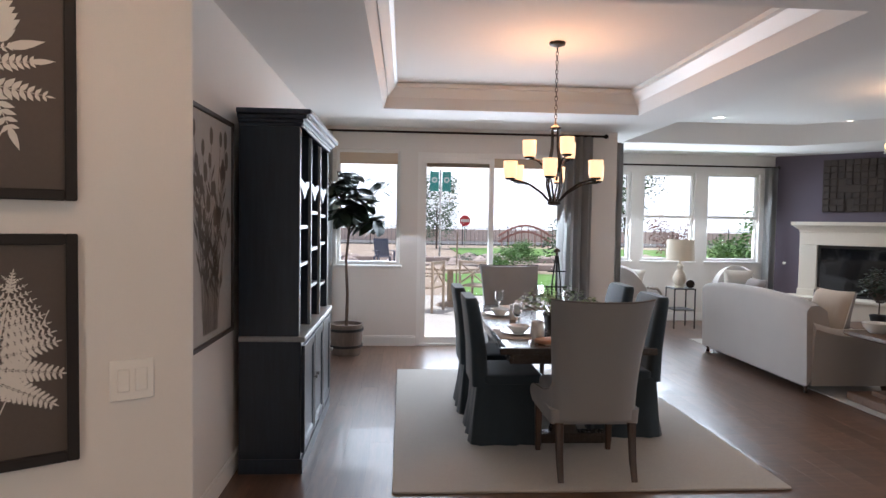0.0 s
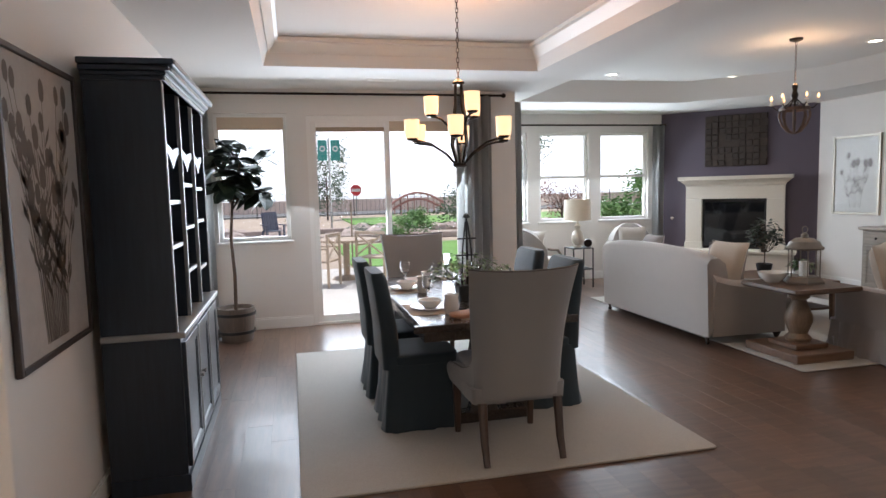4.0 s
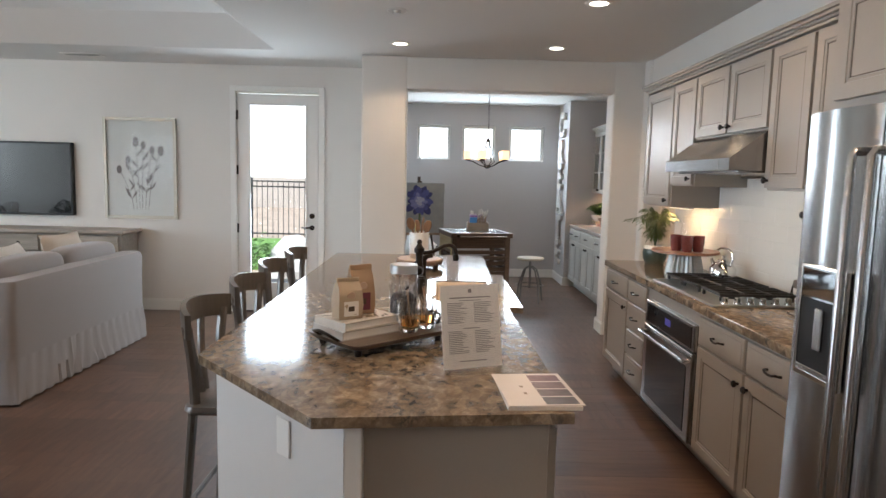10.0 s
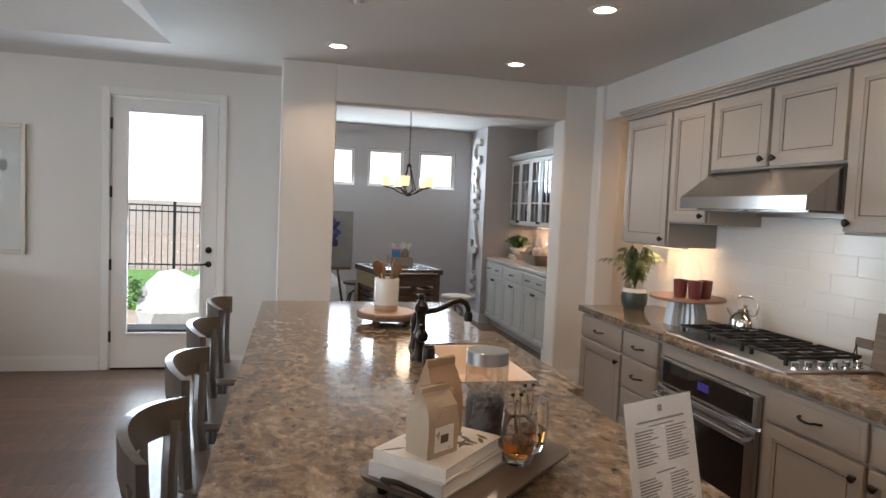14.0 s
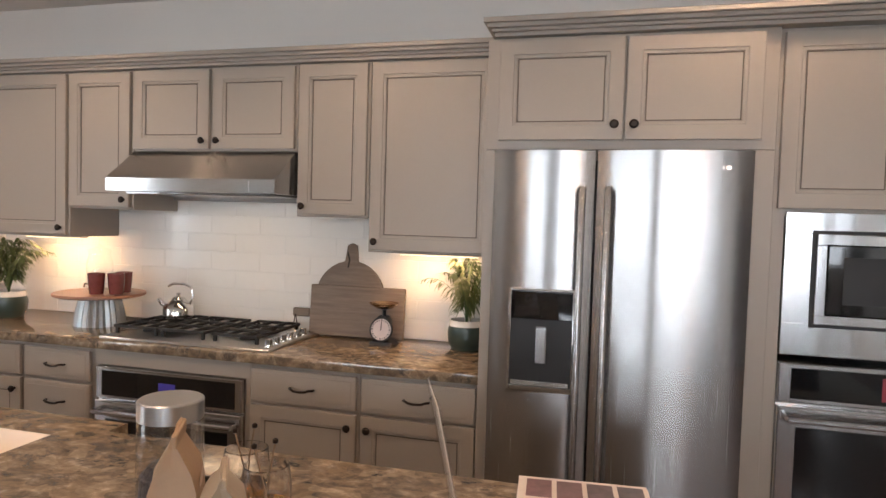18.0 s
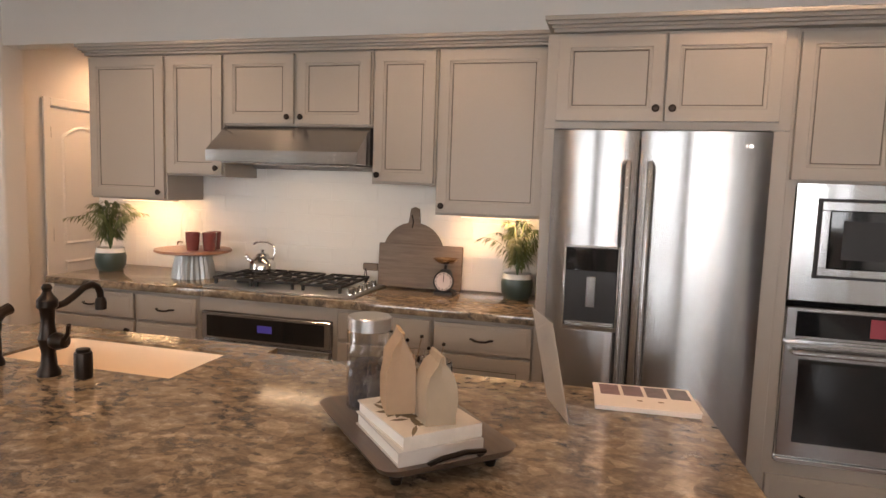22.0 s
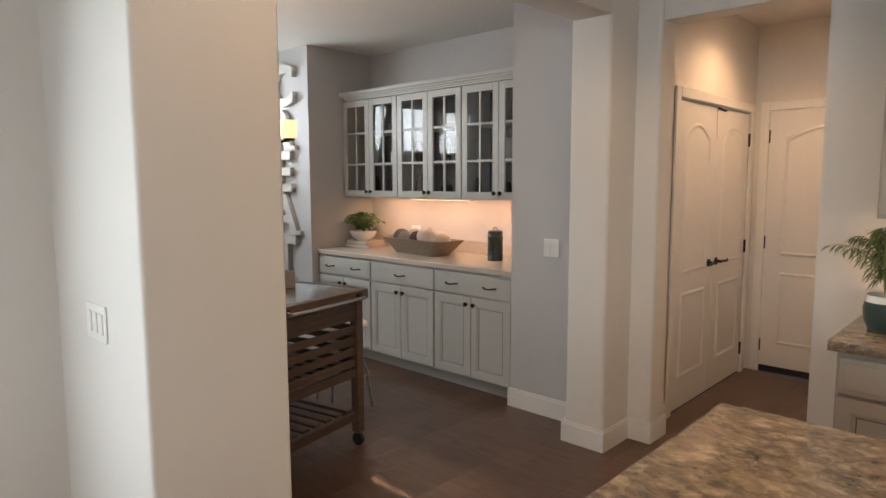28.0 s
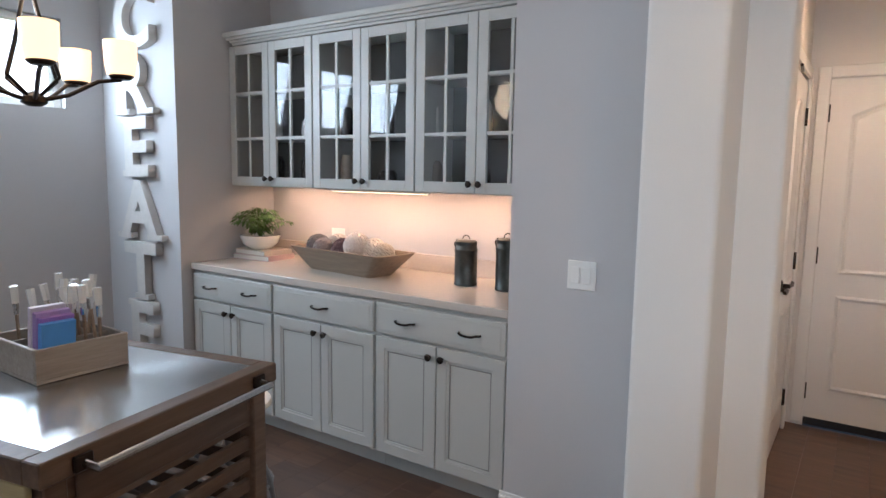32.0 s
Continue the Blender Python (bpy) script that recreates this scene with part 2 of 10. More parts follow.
FLOORW = wood("dark_brown_floor_wood", (0.052, 0.029, 0.020), (0.155, 0.086, 0.055), 0.33, axis=0, scale=3.2, coat=0.1)
GAP = plain("dark_joint", (0.012, 0.009, 0.007), 0.8, var=0.1)
CAB = plain("greige_cabinet_paint", (0.365, 0.325, 0.28), 0.38, var=0.03, scale=70, bump=0.05)
CABN = plain("pale_grey_cabinet_paint", (0.50, 0.495, 0.465), 0.38, var=0.03, scale=70, bump=0.05)
GLAZEN = plain("grey_glaze_line", (0.27, 0.265, 0.25), 0.5, var=0.1)
GLAZE = plain("brown_glaze_line", (0.12, 0.095, 0.075), 0.5, var=0.1)
GRAN = granite("brown_granite")
QUARTZ = plain("pale_quartz", (0.56, 0.50, 0.44), 0.25, var=0.08, scale=60, bump=0.02, coat=0.2)
STEEL = steel("brushed_steel", rough=0.25)
STEELH = steel("brushed_steel_sideways", axis=0)
STEELP = steel("polished_steel_trim", (0.56, 0.555, 0.55), 0.17, axis=2)
CHROME = plain("polished_steel", (0.7, 0.69, 0.67), 0.12, 1.0, var=0.02, bump=0.0)
BLACKG = plain("black_oven_glass", (0.008, 0.008, 0.009), 0.06, var=0.1, bump=0.0, coat=0.5)
BLACK = plain("matt_black", (0.014, 0.014, 0.015), 0.5, var=0.15)
IRON = plain("cast_iron", (0.022, 0.021, 0.021), 0.55, 0.3, var=0.2, scale=200, bump=0.4)
BRONZE = plain("dark_bronze", (0.035, 0.026, 0.021), 0.35, 0.85, var=0.2, scale=60, bump=0.1)
TILE = plain("white_glazed_tile", (0.82, 0.80, 0.755), 0.2, var=0.015, scale=20, bump=0.03, coat=0.2)
GROUT = plain("pale_grout", (0.78, 0.765, 0.73), 0.9, var=0.06, scale=300, bump=0.3)
NAVYW = wood("dark_navy_wood", (0.013, 0.021, 0.033), (0.027, 0.039, 0.058), 0.32, axis=2, scale=5)
SILVER = plain("worn_silver_edge", (0.40, 0.40, 0.39), 0.4, 0.4, var=0.2, scale=50)
LINEN = fabric("grey_linen", (0.265, 0.262, 0.265))
NAVYF = fabric("dark_navy_velvet", (0.018, 0.032, 0.043), 0.8, sheen=0.2)
CREAM = fabric("cream_linen", (0.40, 0.37, 0.34))
SLIP = fabric("grey_slipcover_linen", (0.27, 0.24, 0.23))
BEIGE = fabric("tan_cushion_linen", (0.50, 0.42, 0.335))
RUG = fabric("cream_wool_rug", (0.36, 0.335, 0.295), weave=160, var=0.3, bump=0.9)
CURT = fabric("grey_curtain_linen", (0.40, 0.395, 0.385), weave=300)
cn, cl = CURT.node_tree.nodes, CURT.node_tree.links
ctr, cmx = cn.new("ShaderNodeBsdfTranslucent"), cn.new("ShaderNodeMixShader")
ctr.inputs[0].default_value = (0.55, 0.55, 0.53, 1)
cmx.inputs[0].default_value = 0.4
cl.new(cn["Principled BSDF"].outputs[0], cmx.inputs[1])
cl.new(ctr.outputs[0], cmx.inputs[2])
cl.new(cmx.outputs[0], cn["Material Output"].inputs[0])
DARKW = wood("dark_walnut", (0.028, 0.015, 0.010), (0.095, 0.052, 0.032), 0.35, axis=2, scale=4)
TABLEW = wood("dark_table_wood", (0.030, 0.022, 0.018), (0.085, 0.062, 0.048), 0.25, axis=1, scale=4, coat=0.3)
OAK = wood("weathered_oak", (0.20, 0.13, 0.085), (0.40, 0.285, 0.19), 0.5, axis=0, scale=5)
GREYW = wood("grey_washed_wood", (0.20, 0.165, 0.135), (0.38, 0.33, 0.28), 0.55, axis=0, scale=5)
GLASS = thin_glass("window_glass", 0.03)
GLASSD = thin_glass("cabinet_glass", 0.028)
CLEAR = glass("clear_glass")
STONE = plain("cream_cast_stone", (0.66, 0.60, 0.51), 0.7, var=0.05, scale=50, bump=0.25)
SOIL = plain("potting_soil", (0.03, 0.022, 0.016), 0.95, var=0.4, scale=120, bump=0.8)
CERW = plain("white_ceramic", (0.78, 0.76, 0.72), 0.2, var=0.03, bump=0.02, coat=0.4)
PAPER = plain("white_paper", (0.80, 0.77, 0.73), 0.7, var=0.02)
SHEET, sn, sl, sb = nt("thin_printed_paper")
tl, mxs = sn.new("ShaderNodeBsdfTranslucent"), sn.new("ShaderNodeMixShader")
tl.inputs[0].default_value = (0.86, 0.82, 0.78, 1)
sl.new(ramp(sn, sl, noise_tex(sn, sl, coords(sn, sl), 60, 3), [(0.2, (0.80, 0.77, 0.73)), (0.8, (0.84, 0.81, 0.77))]), sb.inputs["Base Color"])
mxs.inputs[0].default_value = 0.62
sl.new(sb.outputs[0], mxs.inputs[1])
sl.new(tl.outputs[0], mxs.inputs[2])
sl.new(mxs.outputs[0], sn["Material Output"].inputs[0])
SHADEW = glow("lit_frosted_glass", (1.0, 0.66, 0.36), 1.3)
CANDLE = glow("lit_candle_bulb", (1.0, 0.50, 0.20), 4)
CAN = glow("recessed_lamp_lens", (1.0, 0.86, 0.68), 8)
UNDER = glow("under_cabinet_strip", (1.0, 0.72, 0.42), 4)

# ---- mesh helpers ----


def box(bm, x0, x1, y0, y1, z0, z1, bev=0.0, seg=1):
    vs = [bm.verts.new(p) for p in ((x0, y0, z0), (x1, y0, z0), (x1, y1, z0), (x0, y1, z0), (x0, y0, z1), (x1, y0, z1), (x1, y1, z1), (x0, y1, z1))]
    fs = [bm.faces.new([vs[i] for i in q]) for q in ((3, 2, 1, 0), (4, 5, 6, 7), (0, 1, 5, 4), (1, 2, 6, 5), (2, 3, 7, 6), (3, 0, 4, 7))]
    if bev:
        es = list({e for f in fs for e in f.edges})
        bmesh.ops.bevel(bm, geom=es, offset=bev, segments=seg, affect="EDGES", profile=0.5)
    return bm


def BX(*a, **k):
    return box(bmesh.new(), *a, **k)


def boxes(*rows, bev=0.0):
    bm = bmesh.new()
    for r in rows:
        box(bm, *r, bev=bev)
    return bm


def prism(pts, z0, z1, bev=0.0, bm=None):
    bm = bm or bmesh.new()
    lo, hi = [bm.verts.new((x, y, z0)) for x, y in pts], [bm.verts.new((x, y, z1)) for x, y in pts]
    n = len(pts)
    fs = [bm.faces.new(lo[::-1]), bm.faces.new(hi)] + [bm.faces.new((lo[i], lo[(i + 1) % n], hi[(i + 1) % n], hi[i])) for i in range(n)]
    if bev:
        bmesh.ops.bevel(bm, geom=list({e for f in fs for e in f.edges}), offset=bev, segments=2, affect="EDGES", profile=0.5)
    return bm


def lathe(profile, x=0.0, y=0.0, z=0.0, seg=24, bm=None, squash=1.0):
    """A turned shape from (radius, height) pairs."""
    bm = bm or bmesh.new()
    rings = []
    for r, h in profile:
        rings.append([bm.verts.new((x + r * math.cos(2 * math.pi * i / seg), y + squash * r * math.sin(2 * math.pi * i / seg), z + h)) for i in range(seg)] if r > 1e-6 else [bm.verts.new((x, y, z + h))])
    for a, b in zip(rings, rings[1:]):
        for i in range(seg):
            j = (i + 1) % seg
            if len(a) == 1 and len(b) > 1:
                bm.faces.new((a[0], b[j], b[i]))
            elif len(b) == 1 and len(a) > 1:
                bm.faces.new((a[i], a[j], b[0]))
            elif len(a) > 1:
                bm.faces.new((a[i], a[j], b[j], b[i]))
    return bm


def tube(pts, r, seg=8, bm=None, r_end=None, caps=True):
    """A round bar along a line of points."""
    bm = bm or bmesh.new()
    pts = [Vector(p) for p in pts]
    rings, side = [], None
    for i, p in enumerate(pts):
        d = (pts[min(i + 1, len(pts) - 1)] - pts[max(i - 1, 0)]).normalized()
        side = (side - d * side.dot(d)) if side else d.orthogonal()
        side.normalize()
        up = d.cross(side)
        rr = r if r_end is None else r + (r_end - r) * i / max(1, len(pts) - 1)
        rings.append([bm.verts.new(p + rr * (math.cos(2 * math.pi * k / seg) * side + math.sin(2 * math.pi * k / seg) * up)) for k in range(seg)])
    for a, b in zip(rings, rings[1:]):
        for k in range(seg):
            bm.faces.new((a[k], a[(k + 1) % seg], b[(k + 1) % seg], b[k]))
    if caps:
        bm.faces.new(rings[0][::-1])
        bm.faces.new(rings[-1])
    return bm


def puff(x0, x1, y0, y1, z0, z1, e=0.35, n=14, bm=None):
    """A stuffed block: a rounded super-ellipsoid."""
    bm = bm or bmesh.new()
    cx, cy, cz, a, b, c = (x0 + x1) / 2, (y0 + y1) / 2, (z0 + z1) / 2, (x1 - x0) / 2, (y1 - y0) / 2, (z1 - z0) / 2
    sp = lambda v: math.copysign(abs(v) ** e, v)
    rows = []
    for i in range(n + 1):
        th = -math.pi / 2 + math.pi * i / n
        row = []
        for k in range(2 * n):
            ph = 2 * math.pi * k / (2 * n)
            px, py, pz = sp(math.cos(th)) * sp(math.cos(ph)), sp(math.cos(th)) * sp(math.sin(ph)), sp(math.sin(th))
            row.append((cx + a * px, cy + b * py, cz + c * pz))
        rows.append(row)
    vs = [[bm.verts.new(p) for p in row] if 0 < i < n else [bm.verts.new(row[0])] for i, row in enumerate(rows)]
    for i in range(n):
        A, Bv = vs[i], vs[i + 1]
        for k in range(2 * n):
            j = (k + 1) % (2 * n)
            if len(A) == 1:
                bm.faces.new((A[0], Bv[j], Bv[k]))
            elif len(Bv) == 1:
                bm.faces.new((A[k], A[j], Bv[0]))
            else:
                bm.faces.new((A[k], A[j], Bv[j], Bv[k]))
    return bm


def moved(bm, m):
    bmesh.ops.transform(bm, matrix=m, verts=bm.verts)
    return bm


def mesh_ob(name, bm, mat, smooth=None):
    me = bpy.data.meshes.new(name)
    bmesh.ops.recalc_face_normals(bm, faces=bm.faces)
    bm.to_mesh(me)
    bm.free()
    for m in (mat if isinstance(mat, (list, tuple)) else [mat]):
        me.materials.append(m)
    if smooth is not None:
        me.polygons.foreach_set("use_smooth", [True] * len(me.polygons))
        me.set_sharp_from_angle(angle=radians(smooth))
    return new(name, me)


def part(name, bm, mat, parent, label="", smooth=35):
    ob = mesh_ob(name, bm, mat, smooth)
    ob.parent = parent
    if label:
        ob["label"] = label
    return ob


def thing(name, at, label, category, rz=0.0, group=""):
    ob = new(name)
    ob.matrix_basis = pose(*at, 0, 0, rz)
    ob.empty_display_size = 0.05
    return tagged(ob, label, category, group)


def solid(name, bm, mat, label, category, at=(0, 0, 0), rz=0.0, group="", smooth=35):
    ob = mesh_ob(name, bm, mat, smooth)
    ob.matrix_basis = pose(*at, 0, 0, rz)
    return tagged(ob, label, category, group)


def built(name, bm, mat, label, category="", smooth=35):
    """A piece of the setting."""
    return tagged(mesh_ob(name, bm, mat, smooth), label, category or "structure", kind="structure")


H = 2.735
# ---- walls, floor, ceiling ----
floor = built("floor", boxes((-1.6, 8.89, -0.8, 8.93, -0.12, -0.012), (3.5, 8.89, 8.93, 11.19, -0.12, -0.012), (8.89, 12.0, -0.8, 3.17, -0.12, -0.012), (6.9, 8.2, -1.8, -0.8, -0.12, -0.012)), GAP, "dark brown hardwood plank floor", "floor")


def wall(name, mat, label, *rows):
    return built(name, boxes(*rows), mat, label, "wall")


def bullnose(pts, rounded, r=0.022, z0=0.0, z1=None):
    """An upright wall block in plan, with the named corners rounded off."""
    out = []
    for i, p in enumerate(pts):
        if i not in rounded:
            out.append(p)
            continue
        c, a, b = Vector(p), Vector(pts[i - 1]), Vector(pts[(i + 1) % len(pts)])
        u, v = (a - c).normalized(), (b - c).normalized()
        half = u.angle(v) / 2
        d = r / math.tan(half)
        o = c + (u + v).normalized() * (r / math.sin(half))
        s0, s1 = c + u * d - o, c + v * d - o
        turn = s0.angle_signed(s1)
        for k in range(7):
            q = s0.copy()
            q.rotate(Matrix.Rotation(-turn * k / 6, 2))
            out.append(tuple(o + q))
    return prism(out, z0, H if z1 is None else z1)


# dining side
built("wall_fern", bullnose([(0.333, 2.707), (-0.25, 2.707), (-1.6, 1.72), (-1.6, 1.499)], (0,), 0.008), WALL, "warm white painted diagonal wall with framed ferns", "wall")
wall("wall_west", WALL, "warm white dining wall behind the hutch", (-0.25, -0.10, 2.68, 8.77, 0, H))
DW0, DW1, SL0, SL1 = 0.10, 0.89, 1.11, 3.02
wall("wall_north_dining", WALL, "white wall with a window and a sliding glass door", (-0.25, DW0, 8.77, 8.93, 0, H), (DW0, DW1, 8.77, 8.93, 0, 1.02), (DW0, DW1, 8.77, 8.93, 2.46, H), (DW1, SL0, 8.77, 8.93, 0, H), (SL0, SL1, 8.77, 8.93, 2.44, H), (SL1, 3.64, 8.77, 8.93, 0, H))
wall("wall_west_living", WALL, "white wall between dining room and living room corner", (3.50, 3.64, 8.93, 11.03, 0, H))
LW = [(3.95, 4.66), (4.86, 5.74), (5.94, 6.84)]
rows = [(3.50, 3.95, 11.03, 11.19, 0, H), (3.95, 6.84, 11.03, 11.19, 0, 0.99), (3.95, 6.84, 11.03, 11.19, 2.44, H), (4.66, 4.86, 11.03, 11.19, 0.99, 2.44), (5.74, 5.94, 11.03, 11.19, 0.99, 2.44), (6.84, 7.25, 11.03, 11.19, 0, H)]
wall("wall_north_living", WALL, "white living room wall with three windows", *rows)
built("wall_fireplace", prism([(7.09, 11.03), (8.735, 9.385), (8.90, 9.49), (7.20, 11.19)], 0, H), PURPLE, "dark plum painted diagonal fireplace wall", "wall")
YD0, YD1 = 3.65, 4.55
wall("wall_east", WALL, "warm white living room wall with a glazed door", (8.735, 8.89, YD1, 9.49, 0, H), (8.735, 8.89, YD0, YD1, 2.45, H), (8.735, 8.89, 3.17, YD0, 0, H))
built("wall_nook_pier", bullnose([(8.0, 2.643), (8.25, 2.643), (8.25, 2.97), (8.89, 2.97), (8.89, 3.17), (8.735, 3.17), (8.735, 3.09), (8.0, 3.09)], (0, 1, 7), 0.014), WALL, "white wall beside the nook opening", "wall")
built("wall_nook_header", BX(8.003, 8.247, 0.55, 2.70, 2.425, H, bev=0.012, seg=3), WALL, "white header above the nook opening", "wall")
built("wall_nook_jamb", bullnose([(8.0, 0.26), (8.25, 0.26), (8.25, 0.60), (8.0, 0.60)], (2, 3)), WALL, "white jamb of the nook opening", "wall")
built("wall_hall_pier", bullnose([(7.86, 0.10), (7.97, 0.10), (7.97, -0.20), (8.12, -0.20), (8.12, 0.26), (8.0, 0.26), (8.0, 0.30), (7.86, 0.30)], (0, 7)), WALL, "white pier between hall and nook", "wall")
wall("wall_pantry_header", WALL, "white wall above the pantry doors", (7.97, 8.12, -1.52, -0.20, 2.06, H))
wall("wall_pantry_end", WALL, "white wall beside the pantry doors", (7.97, 8.12, -1.80, -1.52, 0, H))
wall("wall_hall_header", WALL, "white header above the hall opening", (7.05, 7.86, 0.12, 0.27, 2.425, H))
wall("wall_hall_south", WALL, "warm white wall around the garage door", (7.05, 7.06, -1.80, -1.67, 0, H), (7.06, 7.86, -1.80, -1.67, 2.085, H), (7.86, 7.97, -1.80, -1.67, 0, H))
wall("wall_hall_west", WALL, "white hall wall at the end of the counter", (6.92, 7.05, -1.80, 0.27, 0, H))
wall("wall_kitchen", WALL, "warm white kitchen wall behind the cabinets", (1.77, 6.92, 0.12, 0.27, 0, H))
built("wall_stub", bullnose([(1.77, 0.27), (2.0, 0.27), (2.0, 1.45), (1.77, 1.45)], (2, 3)), WALL, "peach lit white wall beside the oven tower", "wall")
wall("wall_entry", WALL, "white wall beside the entry", (1.62, 1.77, -0.65, 0.40, 0, H))
wall("wall_front", WALL, "white entry wall with front door and side window", (-1.6, -0.46, -0.80, -0.65, 0, H), (-0.46, -0.10, -0.80, -0.65, 0, 0.62), (-0.46, -0.10, -0.80, -0.65, 2.36, H), (-0.10, -0.02, -0.80, -0.65, 0, H), (-0.02, 0.96, -0.80, -0.65, 2.44, H), (0.96, 1.77, -0.80, -0.65, 0, H))
wall("wall_entry_west", WALL, "white entry wall", (-1.6, -1.45, -0.65, 1.59, 0, H))
NW = [(0.64, 1.195), (1.41, 1.945), (2.13, 2.66)]
rows = [(11.85, 12.0, 0.38, 3.17, 0, 1.865), (11.85, 12.0, 0.38, 3.17, 2.41, H), (11.85, 12.0, 0.38, 0.64, 1.865, 2.41), (11.85, 12.0, 1.195, 1.41, 1.865, 2.41), (11.85, 12.0, 1.945, 2.13, 1.865, 2.41), (11.85, 12.0, 2.66, 3.17, 1.865, 2.41)]
wall("wall_nook_east", LAV, "grey lavender nook wall with three high windows", *rows)
wall("wall_nook_north", LAV, "grey lavender nook wall", (8.89, 11.85, 3.0, 3.17, 0, H))
wall("wall_nook_south", LAV, "grey lavender wall with a light switch", (8.25, 8.85, 0.10, 0.34, 0, H), (8.73, 8.85, -0.33, 0.10, 0, H))
wall("wall_niche_back", LAV, "grey lavender wall behind the glass cabinets", (8.73, 11.2, -0.45, -0.33, 0, H))
wall("wall_letters", LAV, "grey lavender wall with large letters", (11.06, 11.85, -0.33, 0.40, 0, H))

# ceiling with two raised trays
DT = (0.71, 3.42, 4.10, 7.46)
LT = (4.0, 7.85, 3.905, 9.62)
cm = bmesh.new()
x0, x1, y0, y1 = -1.7, 12.1, -2.0, 11.3
for r in ((x0, x1, y0, 3.18), (x0, 8.92, 3.18, LT[2]), (3.48, 8.92, LT[3], y1), (x0, DT[0], LT[2], 8.95), (LT[1], 8.92, LT[2], LT[3]), (DT[1], LT[0], LT[2], LT[3]), (DT[0], DT[1], LT[2], DT[2]), (DT[0], DT[1], DT[3], 8.95)):
    box(cm, *r, H, H + 0.06)
DIAG = 16.1


def ring_faces(bm, lo, hi):
    a, b = [bm.verts.new(p) for p in lo], [bm.verts.new(p) for p in hi]
    n = len(a)
    for i in range(n):
        bm.faces.new((a[i], a[(i + 1) % n], b[(i + 1) % n], b[i]))
    bm.faces.new(b)


def rect(r, g, z):
    return [(r[0] + g, r[2] + g, z), (r[1] - g, r[2] + g, z), (r[1] - g, r[3] - g, z), (r[0] + g, r[3] - g, z)]


def living(g, z):
    d = DIAG - g * math.sqrt(2)
    return [(LT[0] + g, LT[2] + g, z), (LT[1] - g, LT[2] + g, z), (LT[1] - g, d - (LT[1] - g), z), (d - (LT[3] - g), LT[3] - g, z), (LT[0] + g, LT[3] - g, z)]


ring_faces(cm, rect(DT, 0, H), rect(DT, 0.10, 2.98))
ring_faces(cm, living(0, H), living(0.34, 2.98))
prism([(LT[1], DIAG - LT[1]), (LT[1], LT[3]), (DIAG - LT[3], LT[3])], H + 0.001, H + 0.06, bm=cm)
ceiling = built("ceiling", cm, CEIL, "white ceiling with two raised trays", "ceiling")

# ---- kitchen cabinets ----


def framed(bm, x0, x1, z0, z1, y, t=0.02, w=0.055, rec=0.008):
    """A cabinet door facing +y: a raised frame round a recessed panel."""
    prev = None
    for g, yy in ((0.0, y), (0.0, y + t - 0.002), (0.002, y + t), (w - 0.002, y + t), (w, y + t - rec * 0.45), (w + 0.011, y + t - rec * 0.5), (w + 0.014, y + t - rec)):
        cur = [bm.verts.new(q) for q in ((x0 + g, yy, z0 + g), (x0 + g, yy, z1 - g), (x1 - g, yy, z1 - g), (x1 - g, yy, z0 + g))]
        if prev:
            for i in range(4):
                bm.faces.new((prev[i], prev[(i + 1) % 4], cur[(i + 1) % 4], cur[i]))
        else:
            bm.faces.new(cur[::-1])
        prev = cur
    bm.faces.new(prev)
    return bm


def glaze(x0, x1, z0, z1, y, w=0.069):
    """The dark glaze line inside a door's frame."""
    bm, g = bmesh.new(), 0.004
    a = (x0 + w, x1 - w, z0 + w, z1 - w)
    for r in ((a[0], a[0] + g, a[2], a[3]), (a[1] - g, a[1], a[2], a[3]), (a[0] + g, a[1] - g, a[2], a[2] + g), (a[0] + g, a[1] - g, a[3] - g, a[3])):
        box(bm, r[0], r[1], y, y + 0.0016, r[2], r[3])
    return bm


def knob(parent, x, y, z):
    bm = lathe([(0.0, 0), (0.007, 0), (0.006, 0.012), (0.016, 0.017), (0.017, 0.024), (0.010, 0.03), (0, 0.031)], seg=14)
    moved(bm, Matrix.Translation((x, y, z)) @ Matrix.Rotation(radians(-90), 4, "X"))
    return part("knob", bm, BRONZE, parent)


def pull(parent, x, y, z, w=0.11):
    pts = [(x - w / 2, y, z), (x - w / 2, y + 0.012, z), (x - w / 2 + 0.012, y + 0.026, z + 0.002), (x - w / 4, y + 0.03, z - 0.004), (x, y + 0.031, z - 0.006), (x + w / 4, y + 0.03, z - 0.004), (x + w / 2 - 0.012, y + 0.026, z + 0.002), (x + w / 2, y + 0.012, z), (x + w / 2, y, z)]
    return part("handle", tube(pts, 0.0055, 8), BRONZE, parent)


def door_part(parent, x0, x1, z0, z1, y, mat, knob_at=None, name="door"):
    d = part(name, framed(bmesh.new(), x0, x1, z0, z1, y), mat, parent)
    part("glaze_line", glaze(x0, x1, z0, z1, y + 0.0122), GLAZEN if mat is CABN else GLAZE, d)
    if knob_at:
        knob(d, *knob_at)
    return d


def drawer_part(parent, x0, x1, z0, z1, y, mat, pulls=1):
    bm = BX(x0, x1, y, y + 0.02, z0, z1, bev=0.004)
    box(bm, x0 + 0.022, x1 - 0.022, y + 0.02, y + 0.0225, z0 + 0.022, z1 - 0.022, 0.001)
    d = part("drawer", bm, mat, parent)
    for i in range(pulls):
        pull(d, x0 + (x1 - x0) * (i + 0.5) / pulls, y + 0.02, (z0 + z1) / 2)
    return d


